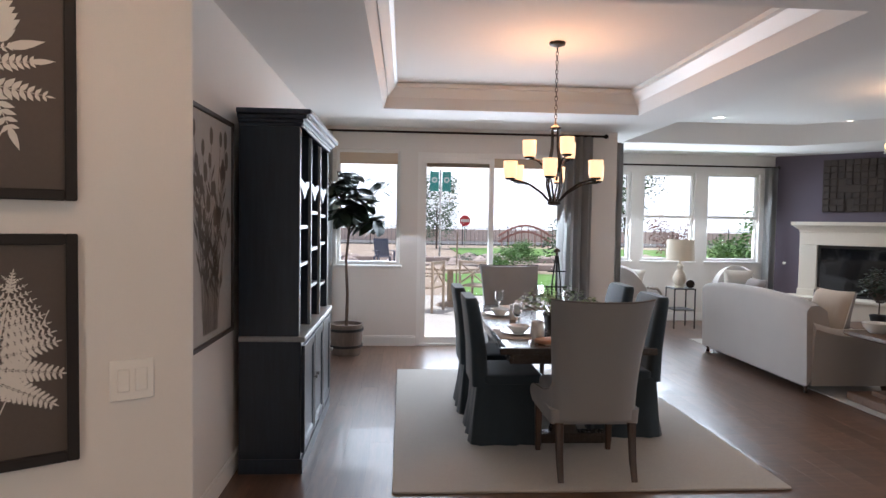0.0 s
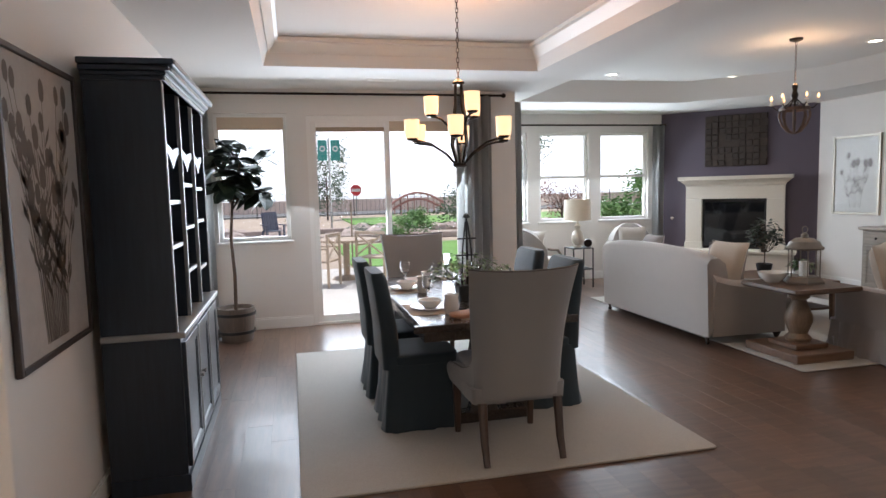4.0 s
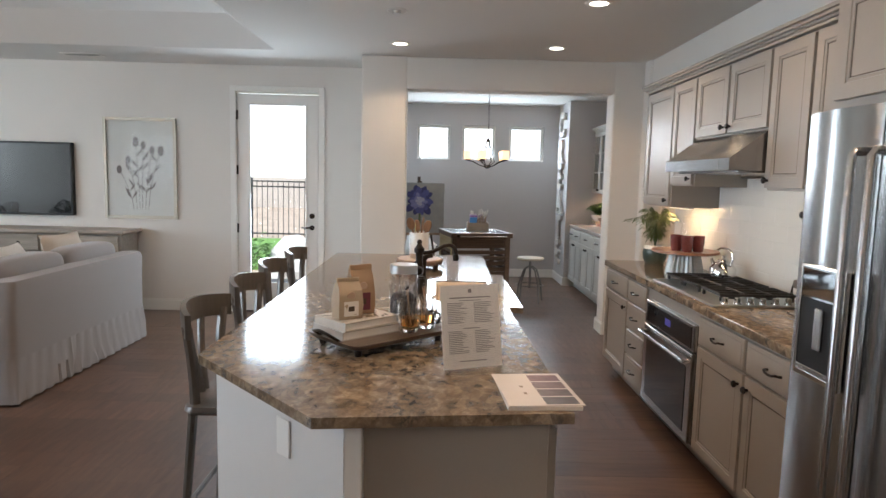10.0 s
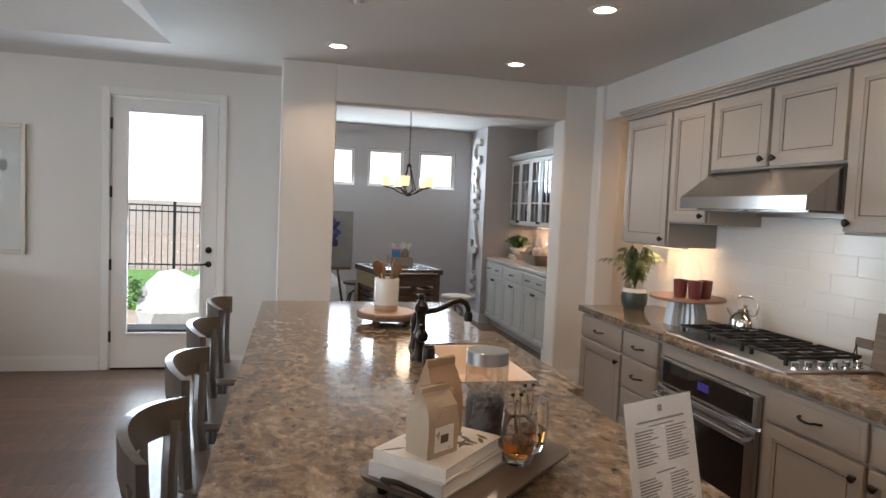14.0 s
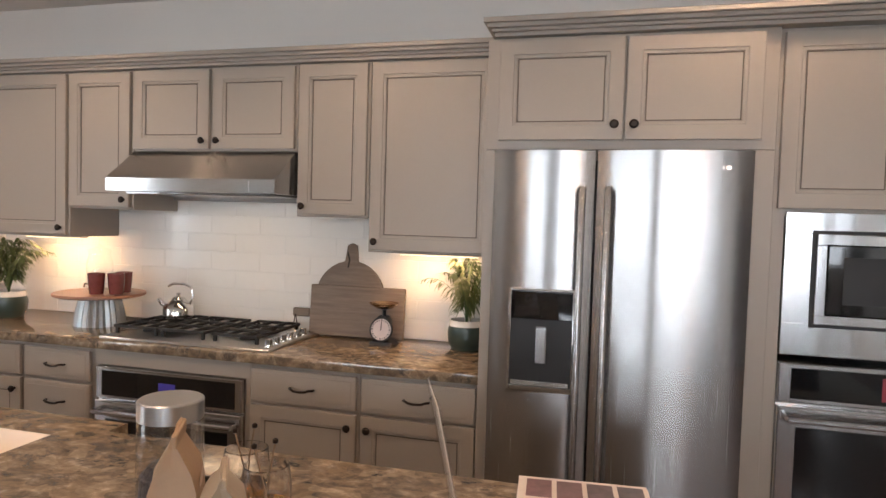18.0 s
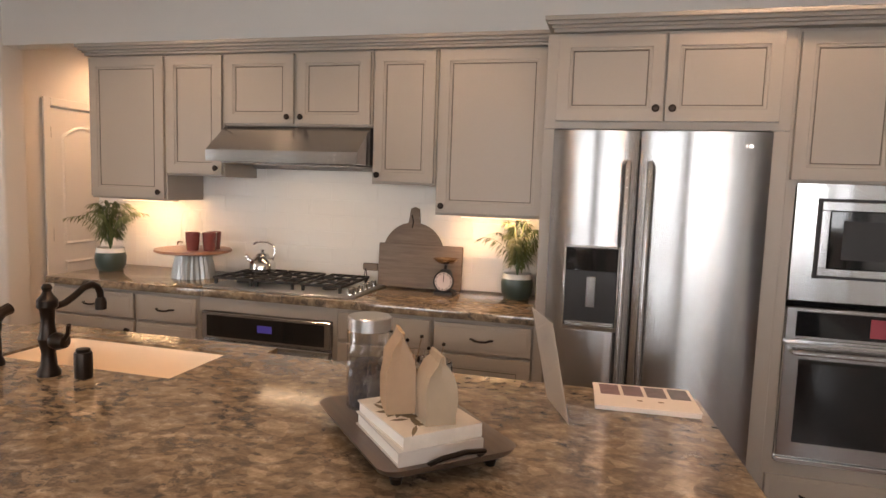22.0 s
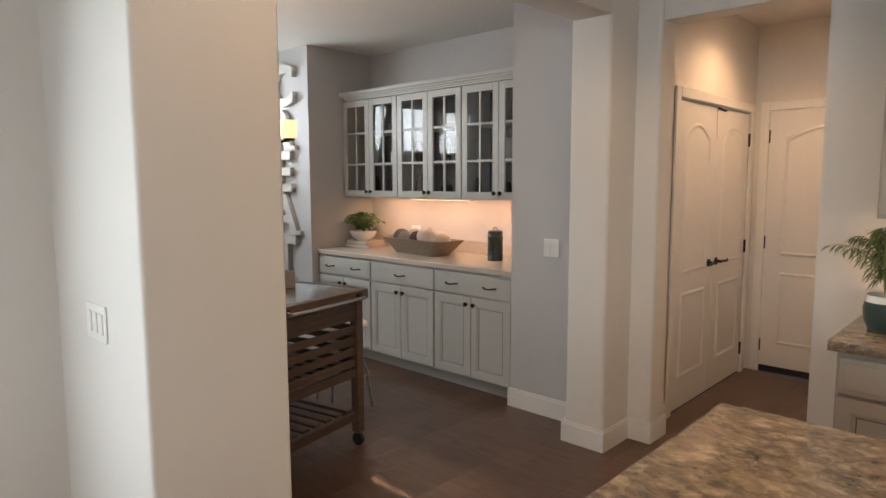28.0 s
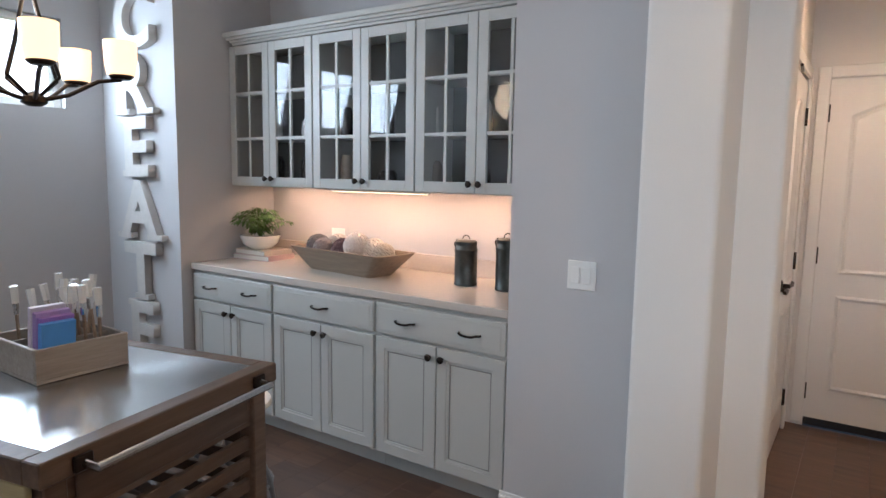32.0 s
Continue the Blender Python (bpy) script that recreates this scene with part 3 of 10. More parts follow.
FY = 0.63
UPPERS = [(6.20, 6.76, 1.385, 1, "r"), (5.80, 6.20, 1.54, 1, "r"), (4.87, 5.80, 1.84, 2, ""), (4.50, 4.87, 1.53, 1, "l"), (3.90, 4.50, 1.375, 1, "l")]
for xa, xb, zb, nd, side in UPPERS:
    c = thing("wall_cabinet", ((xa + xb) / 2, FY, zb), "greige painted wall cabinet with framed door and dark knob", "cabinet", group="kitchen wall cabinets")
    w, h = (xb - xa) / 2, 2.255 - zb
    part("body", BX(-w + 0.0015, w - 0.0015, -0.352, 0, 0, h, bev=0.002), CAB, c)
    step = 2 * w / nd
    for i in range(nd):
        a, b = -w + step * i + 0.012, -w + step * (i + 1) - 0.012
        if nd == 2:
            kx = b - 0.03 if i == 0 else a + 0.03
        else:
            kx = a + 0.03 if side == "r" else b - 0.03
        door_part(c, a, b, 0.012, h - 0.012, 0.002, CAB, (kx, 0.022, 0.05))


def crown(name, runs, z, mat, label, grow=0.048, h=0.066):
    bm = bmesh.new()
    for (xa, xb, ya, yb) in runs:
        for k, (g, za, zb) in enumerate(((0.010, 0, 0.016), (0.02, 0.016, 0.03), (0.036, 0.03, 0.046), (grow, 0.046, h))):
            box(bm, xa - (g if k or True else 0), xb + g, ya, yb + g, z + za, z + zb, 0.002)
    return tagged(mesh_ob(name, bm, mat, 35), label, "molding")


crown("cabinet_crown", [(3.93, 6.76, 0.28, FY + 0.02)], 2.255, CAB, "greige stepped crown molding on the wall cabinets")

# fridge surround and oven tower
FC = thing("fridge_cabinet", (3.375, 0.93, 1.85), "greige cabinet with two doors above the fridge", "cabinet")
part("body", BX(-0.522, 0.522, -0.65, 0, -0.035, 0.395, bev=0.002), CAB, FC)
door_part(FC, -0.47, -0.005, 0.0, 0.38, 0.002, CAB, (-0.035, 0.022, 0.055))
door_part(FC, 0.005, 0.47, 0.0, 0.38, 0.002, CAB, (0.035, 0.022, 0.055))
for xa, xb in ((3.845, 3.8985), (2.8535, 2.925)):
    part("side_panel", BX(xa - 3.375, xb - 3.375, -0.65, 0.0, -1.85, -0.036, bev=0.002), CAB, FC)
TW = thing("oven_tower", (2.43, 0.90, 0), "greige tall cabinet holding microwave and oven", "cabinet")
for tr in ((-0.42, 0.42, -0.62, 0, 0.10, 0.36), (-0.42, 0.42, -0.62, 0, 1.585, 2.245), (-0.42, 0.42, -0.62, -0.56, 0.36, 1.585), (-0.42, -0.378, -0.56, 0, 0.36, 1.585), (0.378, 0.42, -0.56, 0, 0.36, 1.585), (-0.42, 0.42, -0.62, -0.06, 0, 0.10)):
    part("carcass_panel", BX(*tr), CAB, TW)
door_part(TW, -0.405, -0.004, 1.61, 2.23, 0.002, CAB, (-0.034, 0.022, 1.66))
door_part(TW, 0.004, 0.405, 1.61, 2.23, 0.002, CAB, (0.034, 0.022, 1.66))
drawer_part(TW, -0.405, 0.405, 0.13, 0.295, 0.002, CAB, 2)
crown("tower_crown", [(2.01, 3.86, 0.28, 0.95)], 2.245, CAB, "greige crown molding on fridge cabinet and oven tower")

ML = thing("microwave", (2.43, 0.90, 1.088), "built-in stainless microwave in a wide steel trim", "microwave")
part("trim", boxes((-0.375, 0.375, -0.3, 0.012, 0, 0.115), (-0.375, 0.375, -0.3, 0.012, 0.435, 0.51), (-0.375, -0.275, -0.3, 0.012, 0.115, 0.435), (0.275, 0.375, -0.3, 0.012, 0.115, 0.435), bev=0.002), STEELP, ML)
part("case", boxes((-0.275, 0.275, -0.3, 0.03, 0.115, 0.15), (-0.275, 0.275, -0.3, 0.03, 0.395, 0.435), (-0.275, -0.24, -0.3, 0.03, 0.15, 0.395), (0.24, 0.275, -0.3, 0.03, 0.15, 0.395), bev=0.003), STEELP, ML)
# Solid black strips stand for the shadow round the case; no real opening.
part("gap", boxes((-0.287, 0.287, 0.0, 0.0135, 0.103, 0.115), (-0.287, 0.287, 0.0, 0.0135, 0.435, 0.447), (-0.287, -0.275, 0.0, 0.0135, 0.115, 0.435), (0.275, 0.287, 0.0, 0.0135, 0.115, 0.435)), BLACK, ML, "black strips coloured as the shadow in the gap")
part("door_glass", BX(-0.10, 0.24, -0.01, 0.034, 0.15, 0.395, bev=0.003), BLACKG, ML)
part("window", BX(-0.06, 0.19, 0.034, 0.0355, 0.19, 0.355), BLACK, ML)
part("control_panel", BX(-0.24, -0.102, -0.01, 0.033, 0.15, 0.395, bev=0.003), BLACKG, ML)
part("display", BX(-0.205, -0.15, 0.033, 0.034, 0.325, 0.345), glow("blue_display", (0.2, 0.25, 1.0), 0.5), ML)
part("sticker", BX(-0.225, -0.14, 0.033, 0.034, 0.355, 0.372), plain("yellow_sticker", (0.6, 0.5, 0.05), 0.6), ML)

OV = thing("wall_oven", (2.43, 0.90, 0.36), "built-in stainless wall oven with black glass door", "oven")
part("frame", BX(-0.378, 0.378, -0.55, 0.006, 0, 0.70, bev=0.002), STEELP, OV)
part("control_panel", BX(-0.375, 0.375, 0.006, 0.026, 0.56, 0.70, bev=0.003), STEELP, OV)
part("panel_glass", BX(-0.335, 0.335, 0.026, 0.029, 0.575, 0.685, bev=0.001), BLACKG, OV)
part("display", BX(-0.06, 0.05, 0.029, 0.0302, 0.59, 0.67), glow("red_display", (0.22, 0.03, 0.045), 0.12), OV)
OD = part("oven_door", BX(-0.375, 0.375, 0.006, 0.035, 0.03, 0.545, bev=0.004), STEELP, OV)
part("window", BX(-0.315, 0.315, 0.035, 0.038, 0.10, 0.475, bev=0.001), BLACKG, OD)
hb = tube([(-0.35, 0.035, 0.51), (-0.35, 0.075, 0.51), (0.35, 0.075, 0.51), (0.35, 0.035, 0.51)], 0.012, 10)
part("handle", hb, STEELP, OD)
part("foot_rail", BX(-0.372, 0.372, 0.006, 0.03, 0.0, 0.02, bev=0.002), CHROME, OV)

# fridge
FR = thing("refrigerator", (3.39, 0.345, 0), "stainless side by side fridge with ice dispenser", "refrigerator")
part("body", BX(-0.45, 0.45, -0.06, 0.60, 0.03, 1.775, bev=0.005), plain("dark_grey_fridge_side", (0.05, 0.05, 0.052), 0.45), FR)
part("toe_grille", BX(-0.44, 0.44, 0.58, 0.64, 0.012, 0.085, bev=0.003), BLACK, FR)
DX = 0.075


def fridge_door(a, b):
    bm = bmesh.new()
    n = 20
    prof = []
    for i in range(n + 1):
        s = i / n
        prof.append((a + (b - a) * s, 0.681 + 0.027 * math.sin(math.pi * s) ** 0.8))
    pts = [(a, 0.61)] + prof + [(b, 0.61)]
    return prism(pts, 0.095, 1.80, bm=bm)


fd1 = part("freezer_door", fridge_door(DX + 0.004, 0.452), STEEL, FR)
fd2 = part("fridge_door", fridge_door(-0.452, DX - 0.004), STEEL, FR)
for d, x in ((fd1, DX + 0.045), (fd2, DX - 0.045)):
    part("handle", tube([(x, 0.69, 0.42), (x, 0.732, 0.422), (x, 0.741, 0.435), (x, 0.741, 1.645), (x, 0.732, 1.658), (x, 0.69, 1.66)], 0.0135, 12), STEEL, d)
dsp = part("dispenser", boxes((0.13, 0.14, 0.70, 0.716, 0.905, 1.29), (0.365, 0.375, 0.70, 0.716, 0.905, 1.29), (0.14, 0.365, 0.70, 0.716, 0.905, 0.925), (0.14, 0.365, 0.70, 0.716, 1.28, 1.29), bev=0.002), CHROME, fd1)
part("recess", BX(0.14, 0.365, 0.695, 0.7085, 0.925, 1.175), BLACK, fd1)
part("control", BX(0.14, 0.365, 0.695, 0.7145, 1.175, 1.28, bev=0.003), BLACKG, fd1)
part("paddle", BX(0.23, 0.272, 0.7085, 0.722, 1.01, 1.15, bev=0.004), STEEL, fd1)
part("drip_tray", BX(0.145, 0.36, 0.7085, 0.718, 0.926, 0.945, bev=0.002), STEEL, fd1)
bm = bmesh.new()
for i in range(5):
    box(bm, -0.375 + i * 0.022, -0.36 + i * 0.022, 0.6965, 0.6985, 1.735, 1.747)
part("badge", bm, CHROME, fd2)

# base cabinets along the wall
BY = 0.88
BASES = [(6.22, 6.82, "dd"), (5.80, 6.22, "4"), (4.42, 4.95, "d1"), (3.90, 4.42, "d1")]
for xa, xb, kind in BASES:
    w = (xb - xa) / 2
    c = thing("base_cabinet", ((xa + xb) / 2, BY, 0), "greige painted base cabinet with drawer fronts and dark pulls", "cabinet", group="kitchen base cabinets")
    part("body", boxes((-w + 0.001, w - 0.001, -0.60, 0, 0.10, 0.868), (-w + 0.001, w - 0.001, -0.60, -0.07, 0, 0.10)), CAB, c)
    if kind == "4":
        for z0, z1 in ((0.70, 0.85), (0.50, 0.685), (0.31, 0.485), (0.115, 0.295)):
            drawer_part(c, -w + 0.012, w - 0.012, z0, z1, 0.002, CAB)
    elif kind == "dd":
        drawer_part(c, -w + 0.012, w - 0.012, 0.70, 0.85, 0.002, CAB)
        door_part(c, -w + 0.012, w - 0.012, 0.115, 0.685, 0.002, CAB, (-w + 0.045, 0.022, 0.63))
    else:
        drawer_part(c, -w + 0.012, w - 0.012, 0.70, 0.85, 0.002, CAB)
        kx = w - 0.045 if xa < 4.2 else -w + 0.045
        door_part(c, -w + 0.012, w - 0.012, 0.115, 0.685, 0.002, CAB, (kx, 0.022, 0.63))
c = thing("oven_cabinet", (5.375, BY, 0), "greige cabinet frame around the under-counter oven", "cabinet")
part("body", boxes((-0.424, 0.424, -0.6, 0, 0.79, 0.868), (-0.424, 0.424, -0.6, -0.07, 0, 0.10), (-0.424, -0.40, -0.6, 0, 0.10, 0.79), (0.40, 0.424, -0.6, 0, 0.10, 0.79)), CAB, c)
o = thing("oven", (5.375, BY, 0.105), "stainless under-counter oven with black glass door", "oven")
part("frame", BX(-0.398, 0.398, -0.56, 0.004, 0, 0.682, bev=0.002), STEELP, o)
pc = part("control_panel", BX(-0.395, 0.395, 0.004, 0.026, 0.53, 0.68, bev=0.003), STEELP, o)
part("panel_glass", BX(-0.36, 0.36, 0.026, 0.029, 0.545, 0.665, bev=0.001), BLACKG, pc)
part("display", BX(-0.05, 0.04, 0.029, 0.0302, 0.59, 0.63), glow("blue_oven_display", (0.05, 0.04, 0.25), 0.25), pc)
od = part("oven_door", BX(-0.395, 0.395, 0.004, 0.034, 0.01, 0.52, bev=0.004), STEELP, o)
part("window", BX(-0.33, 0.33, 0.034, 0.037, 0.06, 0.435, bev=0.001), BLACKG, od)
part("handle", tube([(-0.37, 0.034, 0.475), (-0.37, 0.075, 0.475), (0.37, 0.075, 0.475), (0.37, 0.034, 0.475)], 0.012, 10), STEELP, od)
bm = BX(3.895, 6.85, 0.272, 0.915, 0.87, 0.912, bev=0.004, seg=2)
solid("worktop", bm, GRAN, "brown mottled granite worktop on the base cabinets", "worktop")

# hood
HD = thing("range_hood", (5.335, 0.28, 1.63), "stainless under-cabinet range hood with sloped front", "hood")
hw = 0.458
pts = [(0.0, 0.0), (0.55, 0.0), (0.55, 0.062), (0.36, 0.205), (0.0, 0.205)]
bm = bmesh.new()
fa, fb = [bm.verts.new((-hw, y, z)) for y, z in pts], [bm.verts.new((hw, y, z)) for y, z in pts]
bm.faces.new(fa), bm.faces.new(fb[::-1])
for i in range(5):
    bm.faces.new((fa[i], fb[i], fb[(i + 1) % 5], fa[(i + 1) % 5]))
part("canopy", bm, steel("hood_steel", (0.47, 0.46, 0.45), 0.23, axis=0), HD)
part("badge_bar", BX(-0.33, -0.325, 0.55, 0.5515, 0.008, 0.058), CHROME, HD)
part("filter", boxes((-0.40, -0.01, 0.08, 0.48, -0.012, 0.001), (0.01, 0.40, 0.08, 0.48, -0.012, 0.001), bev=0.003), STEEL, HD)
part("lip", BX(-hw, hw, 0.0, 0.05, -0.03, 0.0, bev=0.003), STEELH, HD)

# cooktop
CT = thing("cooktop", (5.33, 0.60, 0.912), "five-burner stainless gas cooktop with black grates", "cooktop")
part("plate", BX(-0.46, 0.46, -0.26, 0.27, 0.0, 0.012, bev=0.004), STEELH, CT)
for gx in (-0.23, 0.06, 0.325):
    bm = bmesh.new()
    for yy in (-0.23, -0.10, 0.04, 0.18):
        box(bm, gx - 0.125, gx + 0.125, yy - 0.006, yy + 0.006, 0.042, 0.056, 0.002)
    for xx in (-0.118, -0.045, 0.045, 0.118):
        box(bm, gx + xx - 0.006, gx + xx + 0.006, -0.23, 0.18, 0.040, 0.054, 0.002)
    for xx in (-0.112, 0.112):
        for yy in (-0.22, 0.17):
            box(bm, gx + xx - 0.007, gx + xx + 0.007, yy - 0.007, yy + 0.007, 0.012, 0.042)
    part("grate", bm, IRON, CT)
for gx, gy, r in ((-0.23, -0.13, 0.04), (-0.23, 0.06, 0.032), (0.06, -0.04, 0.055), (0.325, -0.13, 0.04), (0.325, 0.06, 0.032)):
    part("burner", lathe([(0, 0.012), (r + 0.012, 0.012), (r + 0.01, 0.02), (r, 0.024), (r, 0.034), (r * 0.9, 0.037), (0, 0.037)], gx, gy, seg=20), IRON, CT)
for i in range(6):
    ky = -0.16 + i * 0.068
    part("knob", lathe([(0, 0.012), (0.022, 0.012), (0.021, 0.018), (0.017, 0.02), (0.016, 0.042), (0.013, 0.045), (0, 0.045)], -0.41, ky, seg=18), CHROME, CT)

# ---- island ----
IT = [(3.28, 1.935), (6.89, 1.935), (6.89, 3.15), (3.775, 3.15), (3.208, 2.645)]
SK = (4.86, 5.55, 2.005, 2.325)
isl = thing("kitchen_island", (5.0, 2.5, 0), "greige painted kitchen island with panelled end", "island")
O = lambda bm: moved(bm, Matrix.Translation((-5.0, -2.5, 0)))
ib = prism([(3.32, 1.99), (6.83, 1.99), (6.83, 2.84), (3.62, 2.84), (3.32, 2.56)], 0.10, 0.735)
prism([(3.32, 1.99), (4.85, 1.99), (4.85, 2.84), (3.62, 2.84), (3.32, 2.56)], 0.735, 0.882, bm=ib)
for r in ((5.56, 6.83, 1.99, 2.84), (4.85, 5.56, 2.335, 2.84), (4.85, 5.56, 1.99, 2.0)):
    box(ib, *r, 0.735, 0.882)
part("body", O(ib), CAB, isl)
part("toe_base", O(prism([(3.34, 2.06), (6.79, 2.06), (6.79, 2.80), (3.62, 2.80), (3.34, 2.52)], 0.0, 0.10)), CAB, isl)
part("west_panel", O(boxes((3.30, 3.318, 2.00, 2.53, 0.0, 0.882), bev=0.002)), CAB, isl)
part("pale_panel", O(prism([(3.25, 2.565), (3.748, 3.078), (3.81, 3.016), (3.66, 2.862), (6.83, 2.862), (6.83, 2.842), (3.628, 2.842), (3.275, 2.545)], 0.0, 0.882)), plain("pale_grey_panel_paint", (0.66, 0.645, 0.625), 0.5, var=0.02), isl, "pale grey painted panel")
part("corner_post", O(BX(3.25, 3.316, 2.515, 2.565, 0, 0.882, bev=0.004)), TRIM, isl)
out = part("outlet", O(moved(BX(-0.035, 0.035, 0, 0.006, 0.70, 0.82, bev=0.003), Matrix.Translation((3.45, 2.7735, 0)) @ Matrix.Rotation(radians(45.85), 4, "Z"))), TRIM, isl, "white socket plate")
xs = 3.33
for wdt in (0.56, 0.45, 0.6, 0.9, 0.6, 0.36):
    d = part("door", moved(framed(bmesh.new(), -wdt / 2 + 0.006, wdt / 2 - 0.006, 0.115, 0.85, 0.0), Matrix.Translation((xs + wdt / 2 - 5.0, 1.99 - 2.5, 0)) @ Matrix.Rotation(math.pi, 4, "Z")), CAB, isl)
    xs += wdt
cb = bmesh.new()
poly = [(x - 5.0, y - 2.5) for x, y in IT]
sx0, sx1, sy0, sy1 = SK[0] - 5.0, SK[1] - 5.0, SK[2] - 2.5, SK[3] - 2.5
for row in ([poly[0], (-0.26, -0.545), (-0.26, -0.62), (sx0, -0.62), (sx0, 0.65), poly[3], poly[4]], [(sx0, -0.62), (sx1, -0.62), (sx1, sy0), (sx0, sy0)], [(sx0, sy1), (sx1, sy1), (sx1, 0.65), (sx0, 0.65)], [(sx1, -0.62), (0.84, -0.62), (0.84, -0.545), poly[1], poly[2], (sx1, 0.65)]):
    prism(row, 0.884, 0.915, bm=cb)
bmesh.ops.remove_doubles(cb, verts=cb.verts, dist=0.0005)
inner = [f for f in cb.faces if len([g for g in cb.faces if g is not f and set(g.verts) == set(f.verts)])]
bmesh.ops.delete(cb, geom=inner, context="FACES_ONLY")
solid("island_worktop", cb, GRAN, "brown mottled granite island worktop with clipped corner", "worktop", (5.0, 2.5, 0))
sk = thing("sink", (5.205, 2.165, 0.62), "bisque under-mounted ceramic sink in the island", "sink")
sb = bmesh.new()
prev = None
for g, zz in ((0.0, 0.262), (0.001, 0.286), (0.006, 0.287), (0.014, 0.275), (0.02, 0.19), (0.04, 0.15), (0.08, 0.14)):
    x1, y1, cur = 0.3445 - g, 0.1595 - g, []
    for cx, cy, a0 in ((1, 1, 0), (-1, 1, 90), (-1, -1, 180), (1, -1, 270)):
        rr = 0.03
        for k in range(5):
            a = radians(a0 + 22.5 * k)
            cur.append(sb.verts.new((cx * (x1 - rr) + rr * math.cos(a), cy * (y1 - rr) + rr * math.sin(a), zz)))
    if prev:
        for i in range(20):
            sb.faces.new((prev[i], prev[(i + 1) % 20], cur[(i + 1) % 20], cur[i]))
    prev = cur
sb.faces.new(prev)
part("basin", sb, plain("bisque_ceramic", (0.90, 0.74, 0.57), 0.25, var=0.03, bump=0.02, coat=0.3), sk)
part("drain", lathe([(0, 0.141), (0.045, 0.141), (0.04, 0.145), (0, 0.144)], seg=20), CHROME, sk)
FA = thing("faucet", (5.22, 2.42, 0.915), "dark bronze bridge faucet with curved spout", "faucet")
part("base", lathe([(0, 0), (0.034, 0), (0.034, 0.012), (0.024, 0.03), (0.02, 0.07), (0.026, 0.10), (0.03, 0.115), (0.024, 0.13), (0.019, 0.17), (0.022, 0.205), (0.03, 0.215), (0.03, 0.235), (0.018, 0.25), (0.012, 0.262), (0.016, 0.274), (0.01, 0.285), (0, 0.287)], seg=20), BRONZE, FA)
sp = [(0, 0, 0.212), (0, -0.03, 0.21), (0, -0.065, 0.214), (0, -0.105, 0.232), (0, -0.14, 0.252), (0, -0.172, 0.258), (0, -0.196, 0.248), (0, -0.208, 0.226), (0, -0.21, 0.2)]
part("spout", tube(sp, 0.0115, 12), BRONZE, FA)
part("spout_tip", lathe([(0, 0), (0.018, 0), (0.019, 0.025), (0.014, 0.04), (0, 0.04)], 0, -0.21, 0.168, seg=14), BRONZE, FA)
part("lever_hub", moved(lathe([(0, 0), (0.024, 0.0), (0.028, 0.02), (0.02, 0.045), (0, 0.05)], seg=16), Matrix.Translation((-0.02, 0, 0.11)) @ Matrix.Rotation(radians(-90), 4, "Y")), BRONZE, FA)
part("lever", tube([(-0.06, 0, 0.115), (-0.085, 0.01, 0.14), (-0.10, 0.02, 0.17)], 0.007, 8), BRONZE, FA)
sy = thing("side_sprayer", (5.455, 2.40, 0.915), "dark bronze side sprayer beside the faucet", "sprayer")
part("body", lathe([(0, 0), (0.027, 0), (0.027, 0.01), (0.019, 0.03), (0.017, 0.10), (0.021, 0.13), (0.017, 0.15), (0, 0.152)], seg=16), BRONZE, sy)
part("head", tube([(0, 0, 0.14), (0, -0.02, 0.165), (0, -0.055, 0.175)], 0.018, 10, r_end=0.02), BRONZE, sy)
so = thing("soap_dispenser", (5.105, 2.405, 0.915), "dark bronze soap pump beside the faucet", "dispenser")
part("body", lathe([(0, 0), (0.026, 0), (0.027, 0.03), (0.026, 0.075), (0.024, 0.08), (0, 0.08)], seg=16), BRONZE, so)
part("cap", lathe([(0, 0.081), (0.02, 0.081), (0.02, 0.09), (0, 0.092)], seg=16), BRONZE, so)


# ---- shapes for doors, windows and trim ----


